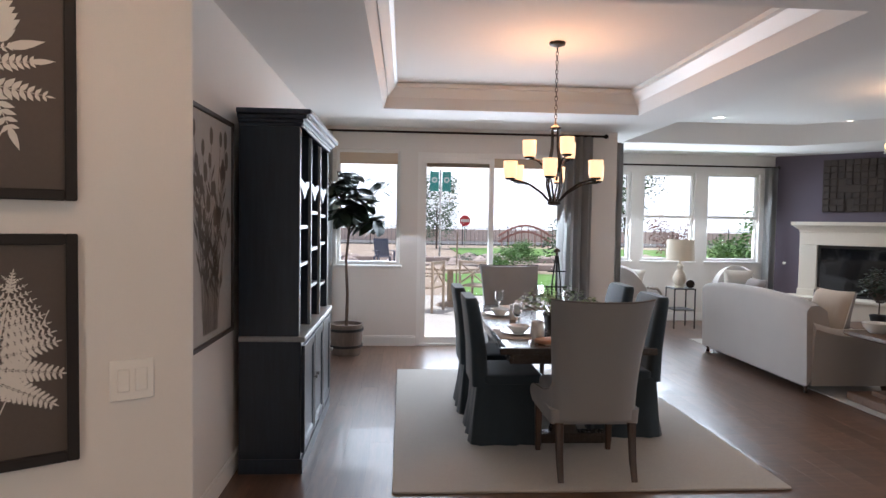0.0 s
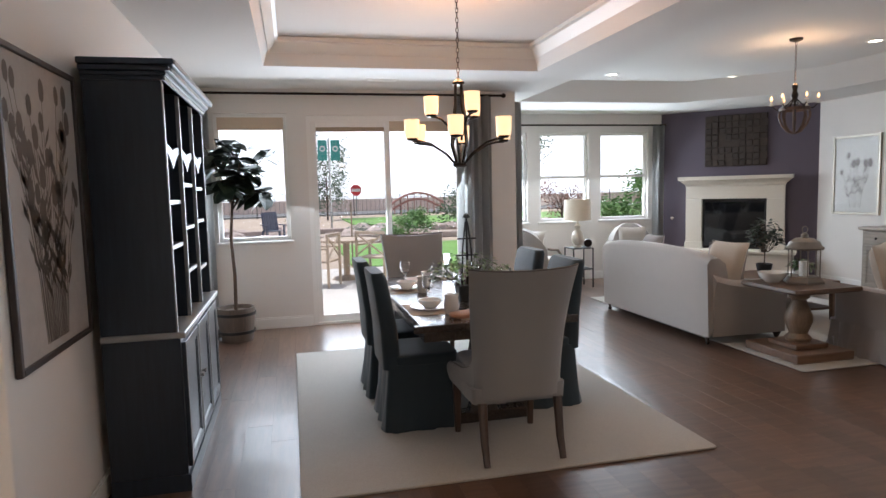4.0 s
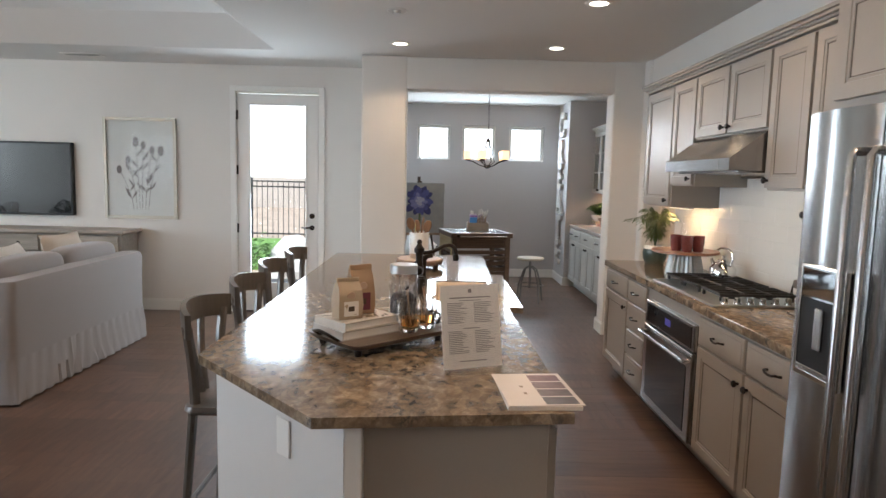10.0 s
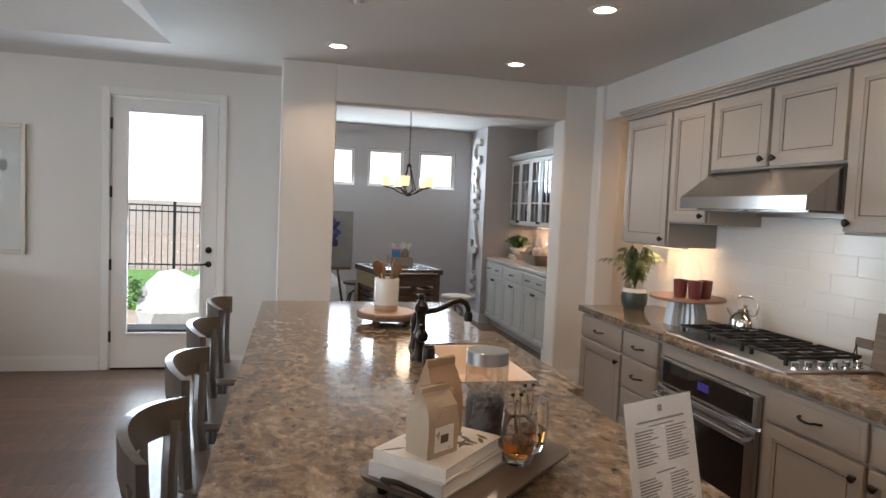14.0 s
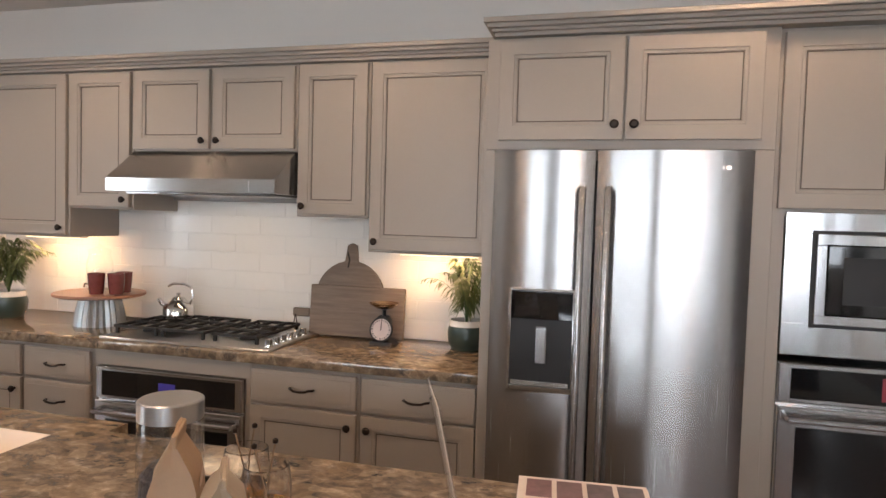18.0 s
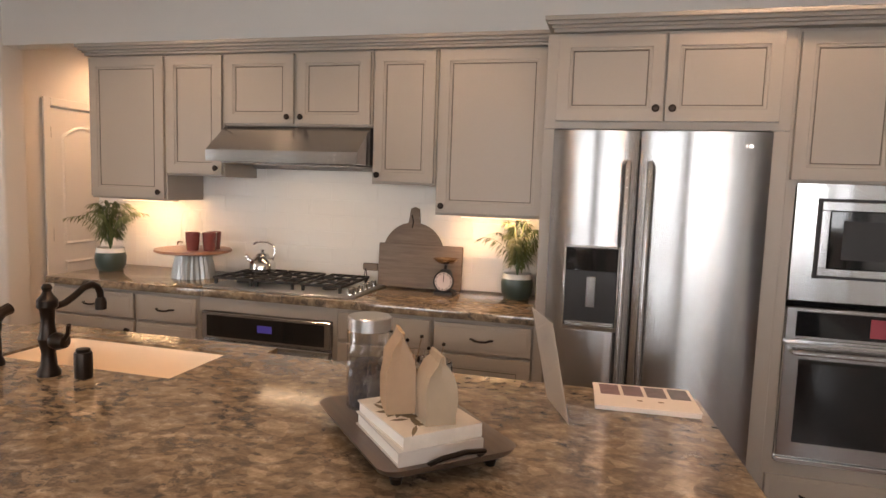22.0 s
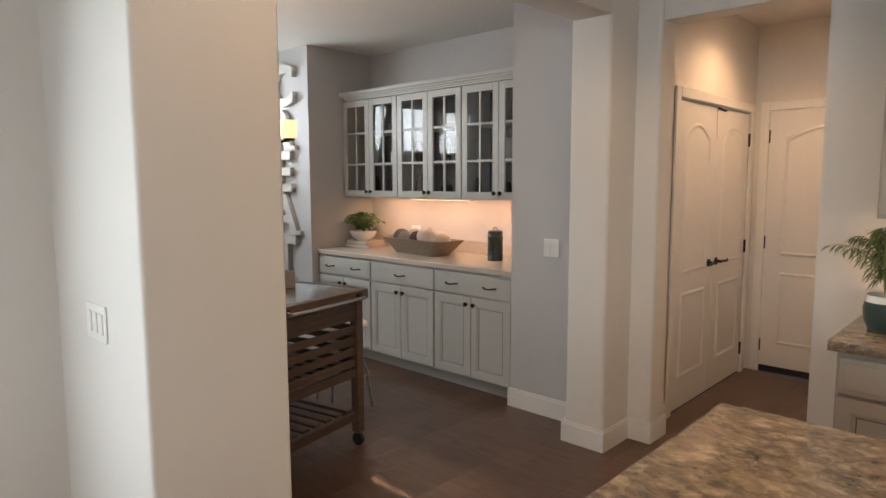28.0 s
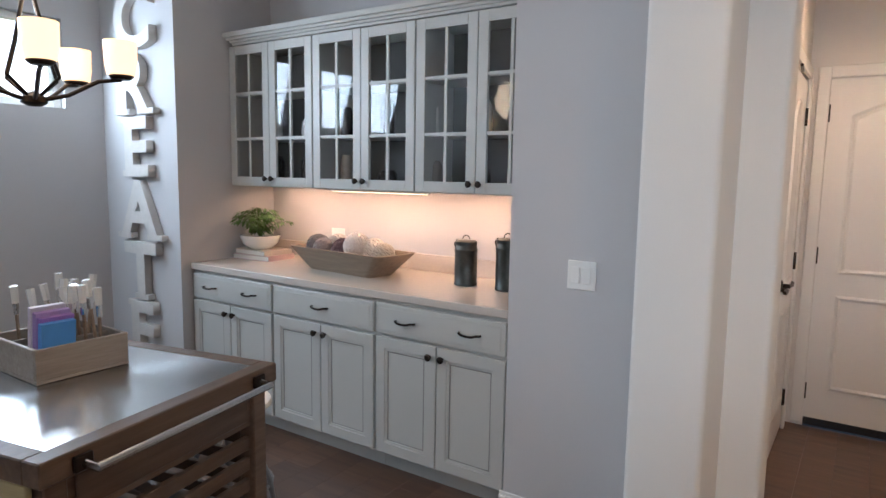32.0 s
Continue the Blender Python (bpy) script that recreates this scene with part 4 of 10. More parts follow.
def loft(rows, r=0.04, seg=5, bm=None, wave=0.0, waves=0, caps=True):
    """Rounded rectangles (x0, x1, y0, y1, z[, wave]) stacked and joined."""
    bm = bm or bmesh.new()
    rings = []
    for row in rows:
        x0, x1, y0, y1, z = row[:5]
        wv = row[5] if len(row) > 5 else wave
        rr = min(r, (x1 - x0) / 2.01, (y1 - y0) / 2.01)
        pts = []
        for cx, cy, a0 in ((x1 - rr, y1 - rr, 0), (x0 + rr, y1 - rr, 90), (x0 + rr, y0 + rr, 180), (x1 - rr, y0 + rr, 270)):
            for k in range(seg + 1):
                a = radians(a0 + 90 * k / seg)
                pts.append((cx + rr * math.cos(a), cy + rr * math.sin(a)))
        if waves:
            dense = []
            for i, p in enumerate(pts):
                q = pts[(i + 1) % len(pts)]
                n = max(1, int(math.hypot(q[0] - p[0], q[1] - p[1]) / 0.025))
                dense += [(p[0] + (q[0] - p[0]) * k / n, p[1] + (q[1] - p[1]) * k / n) for k in range(n)]
            mx, my = (x0 + x1) / 2, (y0 + y1) / 2
            out, dist = [], 0.0
            for i, p in enumerate(dense):
                if i:
                    dist += math.hypot(p[0] - dense[i - 1][0], p[1] - dense[i - 1][1])
                k = wv * (math.sin(dist * waves) + 0.5 * math.sin(dist * waves * 2.3 + 1))
                d = math.hypot(p[0] - mx, p[1] - my) or 1
                out.append((p[0] + (p[0] - mx) / d * k, p[1] + (p[1] - my) / d * k))
            pts = out
        rings.append((pts, z))
    n = min(len(p) for p, _ in rings)
    vs = []
    for pts, z in rings:
        vs.append([bm.verts.new((*pts[int(i * len(pts) / n)], z)) for i in range(n)])
    for a, b in zip(vs, vs[1:]):
        for i in range(n):
            bm.faces.new((a[i], a[(i + 1) % n], b[(i + 1) % n], b[i]))
    if caps:
        bm.faces.new(vs[0][::-1])
        bm.faces.new(vs[-1])
    return bm


def arch_panel(x0, x1, z0, z1, y, rise=0.0, rim=0.03, t=0.010):
    """A raised moulding ring round a panel, its top edge bowed up by rise; faces +y."""
    outer, inner = [], []
    n = 10
    for g, dst in ((0, outer), (rim, inner)):
        a, b, c, d = x0 + g, x1 - g, z0 + g, z1 - g
        pts = [(a, c), (b, c)]
        for i in range(n + 1):
            s = i / n
            pts.append((b + (a - b) * s, d - rise + rise * math.sin(math.pi * s) if rise else d))
        dst += pts
    bm = bmesh.new()
    A = [bm.verts.new((x, y, z)) for x, z in outer]
    mid = [bm.verts.new(((p[0] + q[0]) / 2, y + t, (p[1] + q[1]) / 2)) for p, q in zip(outer, inner)]
    C = [bm.verts.new((x, y, z)) for x, z in inner]
    m = len(A)
    for P, Q in ((A, mid), (mid, C)):
        for i in range(m):
            bm.faces.new((P[i], P[(i + 1) % m], Q[(i + 1) % m], Q[i]))
    return bm


def hinge(parent, x, y, z):
    part("hinge", boxes((x - 0.012, x + 0.012, y, y + 0.006, z - 0.05, z + 0.05), (x - 0.006, x + 0.006, y, y + 0.014, z - 0.05, z + 0.05), bev=0.001), BRONZE, parent)


def casing(parent, w, h, y, mat=None, cw=0.065, t=0.018):
    for n, r in (("casing", (-w - cw, -w, y, y + t, 0, h + cw)), ("casing", (w, w + cw, y, y + t, 0, h + cw)), ("head_casing", (-w, w, y, y + t, h, h + cw))):
        part(n, BX(*r, bev=0.004), mat or TRIM, parent)


def lever(parent, x, y, z, s):
    bm = moved(lathe([(0, 0), (0.028, 0), (0.027, 0.01), (0.011, 0.014), (0.011, 0.045), (0, 0.046)], seg=16), Matrix.Translation((x, y, z)) @ Matrix.Rotation(radians(-90), 4, "X"))
    tube([(x, y + 0.04, z), (x + s * 0.03, y + 0.048, z + 0.003), (x + s * 0.075, y + 0.048, z - 0.004), (x + s * 0.11, y + 0.045, z + 0.004)], 0.009, 8, bm)
    return part("door_handle", bm, BRONZE, parent)


def rose(parent, x, y, z, r=0.03):
    return part("deadbolt", moved(lathe([(0, 0), (r, 0), (r * 0.95, 0.012), (r * 0.6, 0.016), (r * 0.55, 0.026), (0, 0.028)], seg=18), Matrix.Translation((x, y, z)) @ Matrix.Rotation(radians(-90), 4, "X")), BRONZE, parent)


def set_door(name, at, rz, w, h, label, hand=1, arched=True, deadbolt=False, lever_on=True):
    """A door in local x-z, facing +y, hinged at x = -hand * w."""
    d = tagged(new(name), label, "door", kind="structure")
    d.matrix_basis = pose(*at, 0, 0, rz)
    part("leaf", BX(-w, w, -0.04, 0.0, 0.012, h - 0.004, bev=0.002), DOORW, d)
    m, s = 0.115, 0.012
    part("panel_mould", arch_panel(-w + m, w - m, 0.93, h - 0.13, 0.0, 0.085 if arched else 0), DOORW, d)
    part("panel_mould", arch_panel(-w + m, w - m, 0.22, 0.80, 0.0), DOORW, d)
    for z in (0.2, h * 0.5, h - 0.2):
        hinge(d, -hand * (w + 0.004), 0.0, z)
    if lever_on:
        lever(d, hand * (w - 0.065), 0.0, 0.96, -hand)
    if deadbolt:
        rose(d, hand * (w - 0.065), 0.0, 1.10)
    return d


hd = set_door("door_1", (7.46, -1.675, 0.02), 0, 0.40, 2.06, "white arched two-panel door to the garage, closed", -1, deadbolt=True)
casing(hd, 0.40, 2.06, 0.007)
part("sweep", BX(-0.398, 0.398, -0.03, 0.006, -0.012, 0.035, bev=0.002), BLACK, hd, "black rubber door sweep")
for y, hnd, nm in ((-0.53, -1, "door_2"), (-1.19, 1, "door_3")):
    pd = set_door(nm, (7.965, y, 0), 90, 0.326, 2.05, "white arched two-panel pantry door of a pair, closed", hnd)
pc = tagged(new("trim_pantry"), "white door casing round the pantry doors", "trim", kind="structure")
pc.matrix_basis = pose(7.965, -0.86, 0, 0, 0, 90)
casing(pc, 0.66, 2.06, 0.002)
part("closer", tube([(-0.10, 0.02, 2.03), (0.06, 0.03, 2.035)], 0.008, 6), BRONZE, pc)

# glazed door in the living room
gd = tagged(new("door_4"), "white full-light glazed patio door, closed", "door", kind="structure")
gd.matrix_basis = pose(8.745, 4.10, 0, 0, 0, 90)
gw = 0.445
part("leaf", boxes((-gw, -gw + 0.13, -0.045, 0, 0.015, 2.43), (gw - 0.13, gw, -0.045, 0, 0.015, 2.43), (-gw + 0.13, gw - 0.13, -0.045, 0, 0.015, 0.33), (-gw + 0.13, gw - 0.13, -0.045, 0, 2.32, 2.43)), DOORW, gd)
part("glass_bead", boxes((-gw + 0.115, -gw + 0.14, 0, 0.01, 0.315, 2.335), (gw - 0.14, gw - 0.115, 0, 0.01, 0.315, 2.335), (-gw + 0.14, gw - 0.14, 0, 0.01, 0.315, 0.34), (-gw + 0.14, gw - 0.14, 0, 0.01, 2.31, 2.335), bev=0.003), DOORW, gd)
gp = part("pane", BX(-gw + 0.13, gw - 0.13, -0.025, -0.019, 0.33, 2.32), GLASS, gd)
gp.visible_shadow = False
for z in (0.3, 0.95, 1.6, 2.2):
    hinge(gd, gw + 0.004, 0.002, z)
lever(gd, -gw + 0.065, 0.0, 0.97, 1)
rose(gd, -gw + 0.065, 0.0, 1.10)
casing(gd, 0.455, 2.45, 0.012)
part("threshold", BX(-gw, gw, -0.12, 0.0, 0.0, 0.014), BRONZE, gd)

# front door and side window
fd = tagged(new("door_5"), "white panelled front door, closed", "door", kind="structure")
fd.matrix_basis = pose(0.47, -0.665, 0, 0, 0, 0)
part("leaf", BX(-0.485, 0.485, -0.045, 0, 0.015, 2.43, bev=0.002), DOORW, fd)
for z0, z1 in ((0.18, 0.75), (0.87, 1.45), (1.57, 2.28)):
    for xa in (-0.38, 0.04):
        part("panel_mould", arch_panel(xa, xa + 0.34, z0, z1, 0.0), DOORW, fd)
for z in (0.4, 1.0, 1.6, 2.2):
    hinge(fd, -0.489, 0.002, z)
rose(fd, 0.0, 0.0, 1.50, 0.012)
casing(fd, 0.487, 2.44, 0.017)


def window(name, wdt, z0, z1, at, rz, label, mid=True, depth=0.16, grid=0, trim=True, lites=0):
    """A window in local x-z whose inner wall face is y = 0 and which looks to -y."""
    wo = tagged(new(name), label, "window", kind="structure")
    wo.matrix_basis = pose(*at, 0, 0, rz)
    w, f = wdt / 2, 0.045
    fr = part("window_frame", boxes((-w, -w + f, -0.11, -0.05, z0, z1), (w - f, w, -0.11, -0.05, z0, z1), (-w + f, w - f, -0.11, -0.05, z0, z0 + f), (-w + f, w - f, -0.11, -0.05, z1 - f, z1), bev=0.003), TRIM, wo)
    if mid:
        zm = (z0 + z1) / 2
        part("sash_rail", BX(-w + f, w - f, -0.10, -0.045, zm - 0.022, zm + 0.022, bev=0.003), TRIM, wo)
        cuts = [(z0 + f, zm - 0.022), (zm + 0.022, z1 - f)]
    else:
        cuts = [(z0 + f, z1 - f)]
    for a, b in cuts:
        p = part("pane", BX(-w + f, w - f, -0.082, -0.077, a, b), GLASS, wo)
        p.visible_shadow = False
    for i in range(1, grid):
        zz = z0 + (z1 - z0) * i / grid
        part("muntin", BX(-w + f, w - f, -0.076, -0.062, zz - 0.011, zz + 0.011, bev=0.002), TRIM, wo)
    if trim:
        part("window_sill", BX(-w - 0.03, w + 0.03, -0.05, 0.03, z0 - 0.03, z0, bev=0.006), TRIM, wo)
    return wo


k = 0
for xa, xb in LW:
    k += 1
    window("window_%d" % k, xb - xa, 0.99, 2.44, ((xa + xb) / 2, 11.03, 0), 180, "white single-hung living room window, closed")
window("window_4", DW1 - DW0, 1.02, 2.46, ((DW0 + DW1) / 2, 8.77, 0), 180, "white fixed window beside the sliding door", mid=False)
for i, (ya, yb) in enumerate(NW):
    window("window_%d" % (5 + i), yb - ya, 1.865, 2.41, (11.85, (ya + yb) / 2, 0), 90, "small high white nook window", mid=False, trim=False)
window("window_8", 0.36, 0.62, 2.36, (-0.28, -0.65, 0), 0, "narrow front door side window with crossbars", mid=False, grid=4)
part("shade", BX(-0.36, 0.36, -0.045, -0.04, 2.28, 2.42), plain("beige_roller_shade", (0.6, 0.48, 0.36), 0.8), bpy.data.objects["window_4"], "beige roller shade")

sl = tagged(new("sliding_door"), "white framed sliding glass patio door, closed", "door", kind="structure")
sl.matrix_basis = pose(2.065, 8.77, 0, 0, 0, 180)
w = (SL1 - SL0) / 2
part("frame", boxes((-w, -w + 0.05, -0.14, -0.02, 0, 2.44), (w - 0.05, w, -0.14, -0.02, 0, 2.44), (-w + 0.05, w - 0.05, -0.14, -0.02, 2.38, 2.44), (-w + 0.05, w - 0.05, -0.15, 0.0, 0, 0.03)), TRIM, sl)
for xa, xb, yy in ((-w + 0.05, 0.05, -0.12), (-0.01, w - 0.05, -0.07)):
    p = part("panel", boxes((xa, xa + 0.06, yy, yy + 0.04, 0.03, 2.38), (xb - 0.06, xb, yy, yy + 0.04, 0.03, 2.38), (xa + 0.06, xb - 0.06, yy, yy + 0.04, 0.03, 0.11), (xa + 0.06, xb - 0.06, yy, yy + 0.04, 2.31, 2.38), bev=0.002), TRIM, sl)
    g = part("pane", BX(xa + 0.06, xb - 0.06, yy + 0.015, yy + 0.02, 0.11, 2.31), GLASS, p)
    g.visible_shadow = False
part("shade", BX(-w + 0.05, w - 0.05, -0.055, -0.05, 2.26, 2.38), bpy.data.materials["beige_roller_shade"], sl, "beige roller shade")

# baseboards


def base_run(name, *rows):
    bm = bmesh.new()
    for x0, x1, y0, y1 in rows:
        box(bm, x0, x1, y0, y1, 0, 0.112, 0.002)
        g = 0.004
        ax = (x1 - x0) < (y1 - y0)
        box(bm, x0 + (g if ax else 0), x1 - (g if ax else 0), y0 + (0 if ax else g), y1 - (0 if ax else g), 0.112, 0.132, 0.003)
    return tagged(mesh_ob(name, bm, TRIM, 35), "white moulded baseboard", "baseboard", kind="structure")


bf = base_run("baseboard_fern", (-2.0, 0.0, -0.016, -0.002))
bf.matrix_basis = pose(0.325, 2.702, 0, 0, 0, 32)
base_run("baseboard_dining", (-0.098, 0.29, 2.709, 2.723), (-0.098, -0.084, 2.73, 8.77), (-0.08, SL0 - 0.01, 8.754, 8.768), (SL1 + 0.01, 3.65, 8.754, 8.768))
base_run("baseboard_living", (3.642, 3.656, 8.77, 11.02), (3.66, 7.08, 11.014, 11.028), (8.719, 8.733, 4.63, 9.36), (8.719, 8.733, 3.108, 3.57), (8.0, 8.733, 3.092, 3.106), (7.984, 7.998, 2.642, 3.106), (8.0, 8.26, 2.641, 2.655))
base_run("baseboard_jamb", (7.984, 8.266, 0.602, 0.616), (7.984, 7.998, 0.30, 0.60), (7.846, 7.985, 0.302, 0.316), (7.844, 7.858, 0.10, 0.31), (8.252, 8.266, 0.34, 0.60), (8.27, 8.865, 0.342, 0.356), (7.953, 7.967, -0.13, 0.10))
base_run("baseboard_nook", (8.265, 11.85, 2.954, 2.968), (11.834, 11.848, 0.40, 2.95), (11.045, 11.835, 0.402, 0.416), (11.044, 11.058, 0.22, 0.41))
base_run("baseboard_stub", (2.002, 2.016, 0.91, 1.465), (1.754, 2.016, 1.452, 1.466), (1.754, 1.768, 0.40, 1.452), (7.052, 7.066, -1.66, 0.26))
base_run("baseboard_entry", (-1.45, -0.50, -0.648, -0.634), (0.30, 1.60, -1.0, -0.99))

# dining tray crown
bm = bmesh.new()
cr = [(0.0, 2.845), (0.012, 2.86), (0.02, 2.875), (0.055, 2.915), (0.062, 2.93), (0.09, 2.94), (0.09, 2.975)]
rg = [[bm.verts.new(p) for p in rect((DT[0] + 0.055, DT[1] - 0.055, DT[2] + 0.055, DT[3] - 0.055), g, z)] for g, z in cr]
for a, b in zip(rg, rg[1:]):
    for i in range(4):
        bm.faces.new((a[i], a[(i + 1) % 4], b[(i + 1) % 4], b[i]))
built("trim_dining_tray", bm, TRIM, "white crown molding inside the dining tray ceiling", "trim")

# recessed lamps, vents, detectors
CANS = [(5.93, 2.67, H), (5.96, 1.28, H), (7.40, 2.68, H), (7.42, 1.29, H), (4.45, 2.67, H), (4.45, 1.28, H), (2.95, 2.67, H), (2.95, 1.28, H), (6.95, 4.62, 2.98), (6.86, 6.75, 2.98), (6.78, 8.85, 2.98)]
CANS += [(5.0, 4.62, 2.98), (5.0, 8.85, 2.98), (7.5, -0.75, H), (1.1, 0.2, H), (0.55, 1.9, H)]
for x, y, z in CANS:
    c = thing("recessed_light", (x, y, z), "round white recessed ceiling light, switched on", "ceiling light", group="recessed lights")
    part("ring", lathe([(0.062, 0.0), (0.062, -0.006), (0.085, -0.005), (0.092, -0.001), (0.092, 0)], seg=28), TRIM, c)
    part("lens", lathe([(0, -0.002), (0.062, -0.002), (0.062, -0.001), (0, -0.001)], seg=24), CAN, c)
    warm = (1, 0.60, 0.33) if (x > 7.45 and y < 0) or y < 0.3 or x < 1 else (1, 0.68, 0.43)
    spot("lamp_can", x, y, z - 0.02, (42 if y < -0.5 else 25) if z < 2.9 else 11, warm, 140, 0.06)


def vent(x, y, z, w, d, n=7):
    v = thing("ceiling_vent", (x, y, z), "white slatted ceiling vent", "vent")
    part("frame", boxes((-w, w, -d, -d + 0.02, -0.008, 0), (-w, w, d - 0.02, d, -0.008, 0), (-w, -w + 0.02, -d + 0.02, d - 0.02, -0.008, 0), (w - 0.02, w, -d + 0.02, d - 0.02, -0.008, 0)), TRIM, v)
    part("backing", BX(-w + 0.02, w - 0.02, -d + 0.02, d - 0.02, -0.002, 0.0), BLACK, v)
    for i in range(n):
        yy = -d + 0.03 + (2 * d - 0.06) * (i + 0.5) / n
        part("slat", BX(-w + 0.02, w - 0.02, yy - 0.007, yy + 0.003, -0.007, -0.0025), TRIM, v)


vent(5.46, 1.955, H, 0.17, 0.10)
vent(1.9, 8.1, H, 0.16, 0.06, 4)
vent(8.35, 6.0, H, 0.08, 0.2, 9)
for x, y, z in ((5.55, 4.75, 2.98), (9.6, 1.3, H), (6.3, 2.64, H)):
    s = thing("smoke_detector", (x, y, z), "small round white ceiling detector", "detector")
    part("case", lathe([(0.0, -0.036), (0.03, -0.036), (0.05, -0.028), (0.062, -0.012), (0.066, 0), (0, 0)] if z > 2.9 else [(0, -0.02), (0.02, -0.02), (0.03, 0), (0, 0)], seg=24), TRIM, s)
    part("rim", lathe([(0.066, -0.004), (0.075, -0.004), (0.075, 0), (0.066, 0)], seg=24), TRIM, s)


def plate(x, y, z, rz, gangs, label):
    p = thing("light_switch", (x, y, z), label, "light switch", rz)
    w = 0.035 + 0.023 * (gangs - 1)
    part("plate", BX(-w, w, 0, 0.006, -0.058, 0.058, bev=0.003), TRIM, p)
    for i in range(gangs):
        cx = (i - (gangs - 1) / 2) * 0.046
        part("rocker", BX(cx - 0.016, cx + 0.016, 0.006, 0.010, -0.033, 0.033, bev=0.002), TRIM, p)


plate(0.1744, 2.6063, 1.11, 212, 2, "white double rocker switch on the fern wall")
plate(8.53, 0.341, 1.115, 0, 2, "white double rocker switch on the nook wall")
plate(8.35, 3.091, 1.12, 0, 3, "white triple rocker switch beside the patio door")
plate(2.001, 1.20, 1.17, -90, 1, "white rocker switch beside the oven tower")

# ---- plants ----


def leaf_mesh(name, length, width, bend=0.25, seg=4):
    bm = bmesh.new()
    rows = []
    for i in range(seg + 1):
        s = i / seg
        w = width / 2 * math.sin(math.pi * min(1, s * 0.92 + 0.06)) ** 0.75
        z = -bend * length * s * s
        rows.append([bm.verts.new((-w, length * s, z + 0.12 * w)), bm.verts.new((0, length * s, z)), bm.verts.new((w, length * s, z + 0.12 * w))])
    for a, b in zip(rows, rows[1:]):
        bm.faces.new((a[0], a[1], b[1], b[0]))
        bm.faces.new((a[1], a[2], b[2], b[1]))
    return bm


def leaf_into(bm, p, yaw, pitch, length, width, bend=0.25, roll=0.0, seg=3):
    m = Matrix.Translation(p) @ Euler((pitch, roll, yaw)).to_matrix().to_4x4()
    rows = []
    for i in range(seg + 1):
        s = i / seg
        w = width / 2 * math.sin(math.pi * min(1, s * 0.92 + 0.06)) ** 0.75
        z = -bend * length * s * s
        rows.append([bm.verts.new(m @ Vector(q)) for q in ((-w, length * s, z + 0.15 * w), (0, length * s, z), (w, length * s, z + 0.15 * w))])
    for a, b in zip(rows, rows[1:]):
        bm.faces.new((a[0], a[1], b[1], b[0]))
        bm.faces.new((a[1], a[2], b[2], b[1]))


def green(name, c, rough=0.45):
    m, n, l, b = nt(name)
    g = n.new("ShaderNodeNewGeometry")
    f = noise_tex(n, l, coords(n, l), 40, 3)
    col = mixc(n, l, g.outputs["Random Per Island"], shade(c, 0.6), shade(c, 1.5))
    col = mixc(n, l, 0.3, col, mixc(n, l, f, shade(c, 0.7), shade(c, 1.3)))
    l.new(col, b.inputs["Base Color"])
    b.inputs["Roughness"].default_value = rough
    b.inputs["Subsurface Weight"].default_value = 0.0
    return m


G_FERN = green("fern_green", (0.105, 0.135, 0.045))
G_DARK = green("dark_leaf_green", (0.018, 0.032, 0.018), 0.35)
G_MID = green("mid_leaf_green", (0.05, 0.10, 0.03))
G_SAGE = green("sage_leaf_green", (0.10, 0.15, 0.085))
G_OUT = green("garden_green", (0.12, 0.23, 0.06), 0.6)
BARK = plain("brown_bark", (0.10, 0.07, 0.05), 0.9, var=0.3, scale=60, bump=0.6)
TEAL = plain("dark_green_glaze", (0.035, 0.06, 0.052), 0.35, var=0.2, scale=20, coat=0.2)


def palm_pot(x, y, z, s=1.0, seed=1):
    rnd = random.Random(seed)
    p = thing("potted_plant", (x, y, z), "feathery green fern palm in a two-tone green and white pot", "plant", rnd.uniform(0, 360))
    pot = part("pot", lathe([(0, 0), (0.058 * s, 0), (0.072 * s, 0.03 * s), (0.076 * s, 0.07 * s), (0.071 * s, 0.095 * s)], seg=28), TEAL, p)
    part("rim", lathe([(0.071 * s, 0.0951 * s), (0.066 * s, 0.118 * s), (0.061 * s, 0.118 * s), (0.063 * s, 0.095 * s), (0, 0.094 * s)], seg=28), CERW, p, "white glazed rim")
    part("soil", lathe([(0, 0.10 * s), (0.062 * s, 0.1 * s)], seg=20), SOIL, p)
    st, lf = bmesh.new(), bmesh.new()
    for i in range(26):
        yaw = i * 2.4 + rnd.uniform(-0.3, 0.3)
        reach = rnd.uniform(0.03, 0.205) * s
        top = (0.31 - 0.5 * reach / s) * rnd.uniform(0.9, 1.08) * s
        pts = []
        for k in range(11):
            u = k / 10
            rr = reach * u ** 1.5
            pts.append(Vector((math.cos(yaw) * rr, math.sin(yaw) * rr, 0.1 * s + top * (1.55 * u - 0.7 * u ** 3))))
        tube(pts, 0.0022 * s, 5, st, 0.0008)
        for k in range(3, 11):
            for u2 in (0.0, 0.5):
                q = pts[k - 1].lerp(pts[k], 0.5 + u2 if k < 10 else 0.5 + u2 * 0.9)
                for sd in (-1, 1):
                    leaf_into(lf, q, yaw - math.pi / 2 + sd * rnd.uniform(0.6, 0.9), rnd.uniform(-0.45, 0.2), (0.078 - 0.0045 * k) * s, 0.0075 * s, 0.5)
    part("stalk", st, G_MID, p)
    part("fronds", lf, G_FERN, p)
    return p


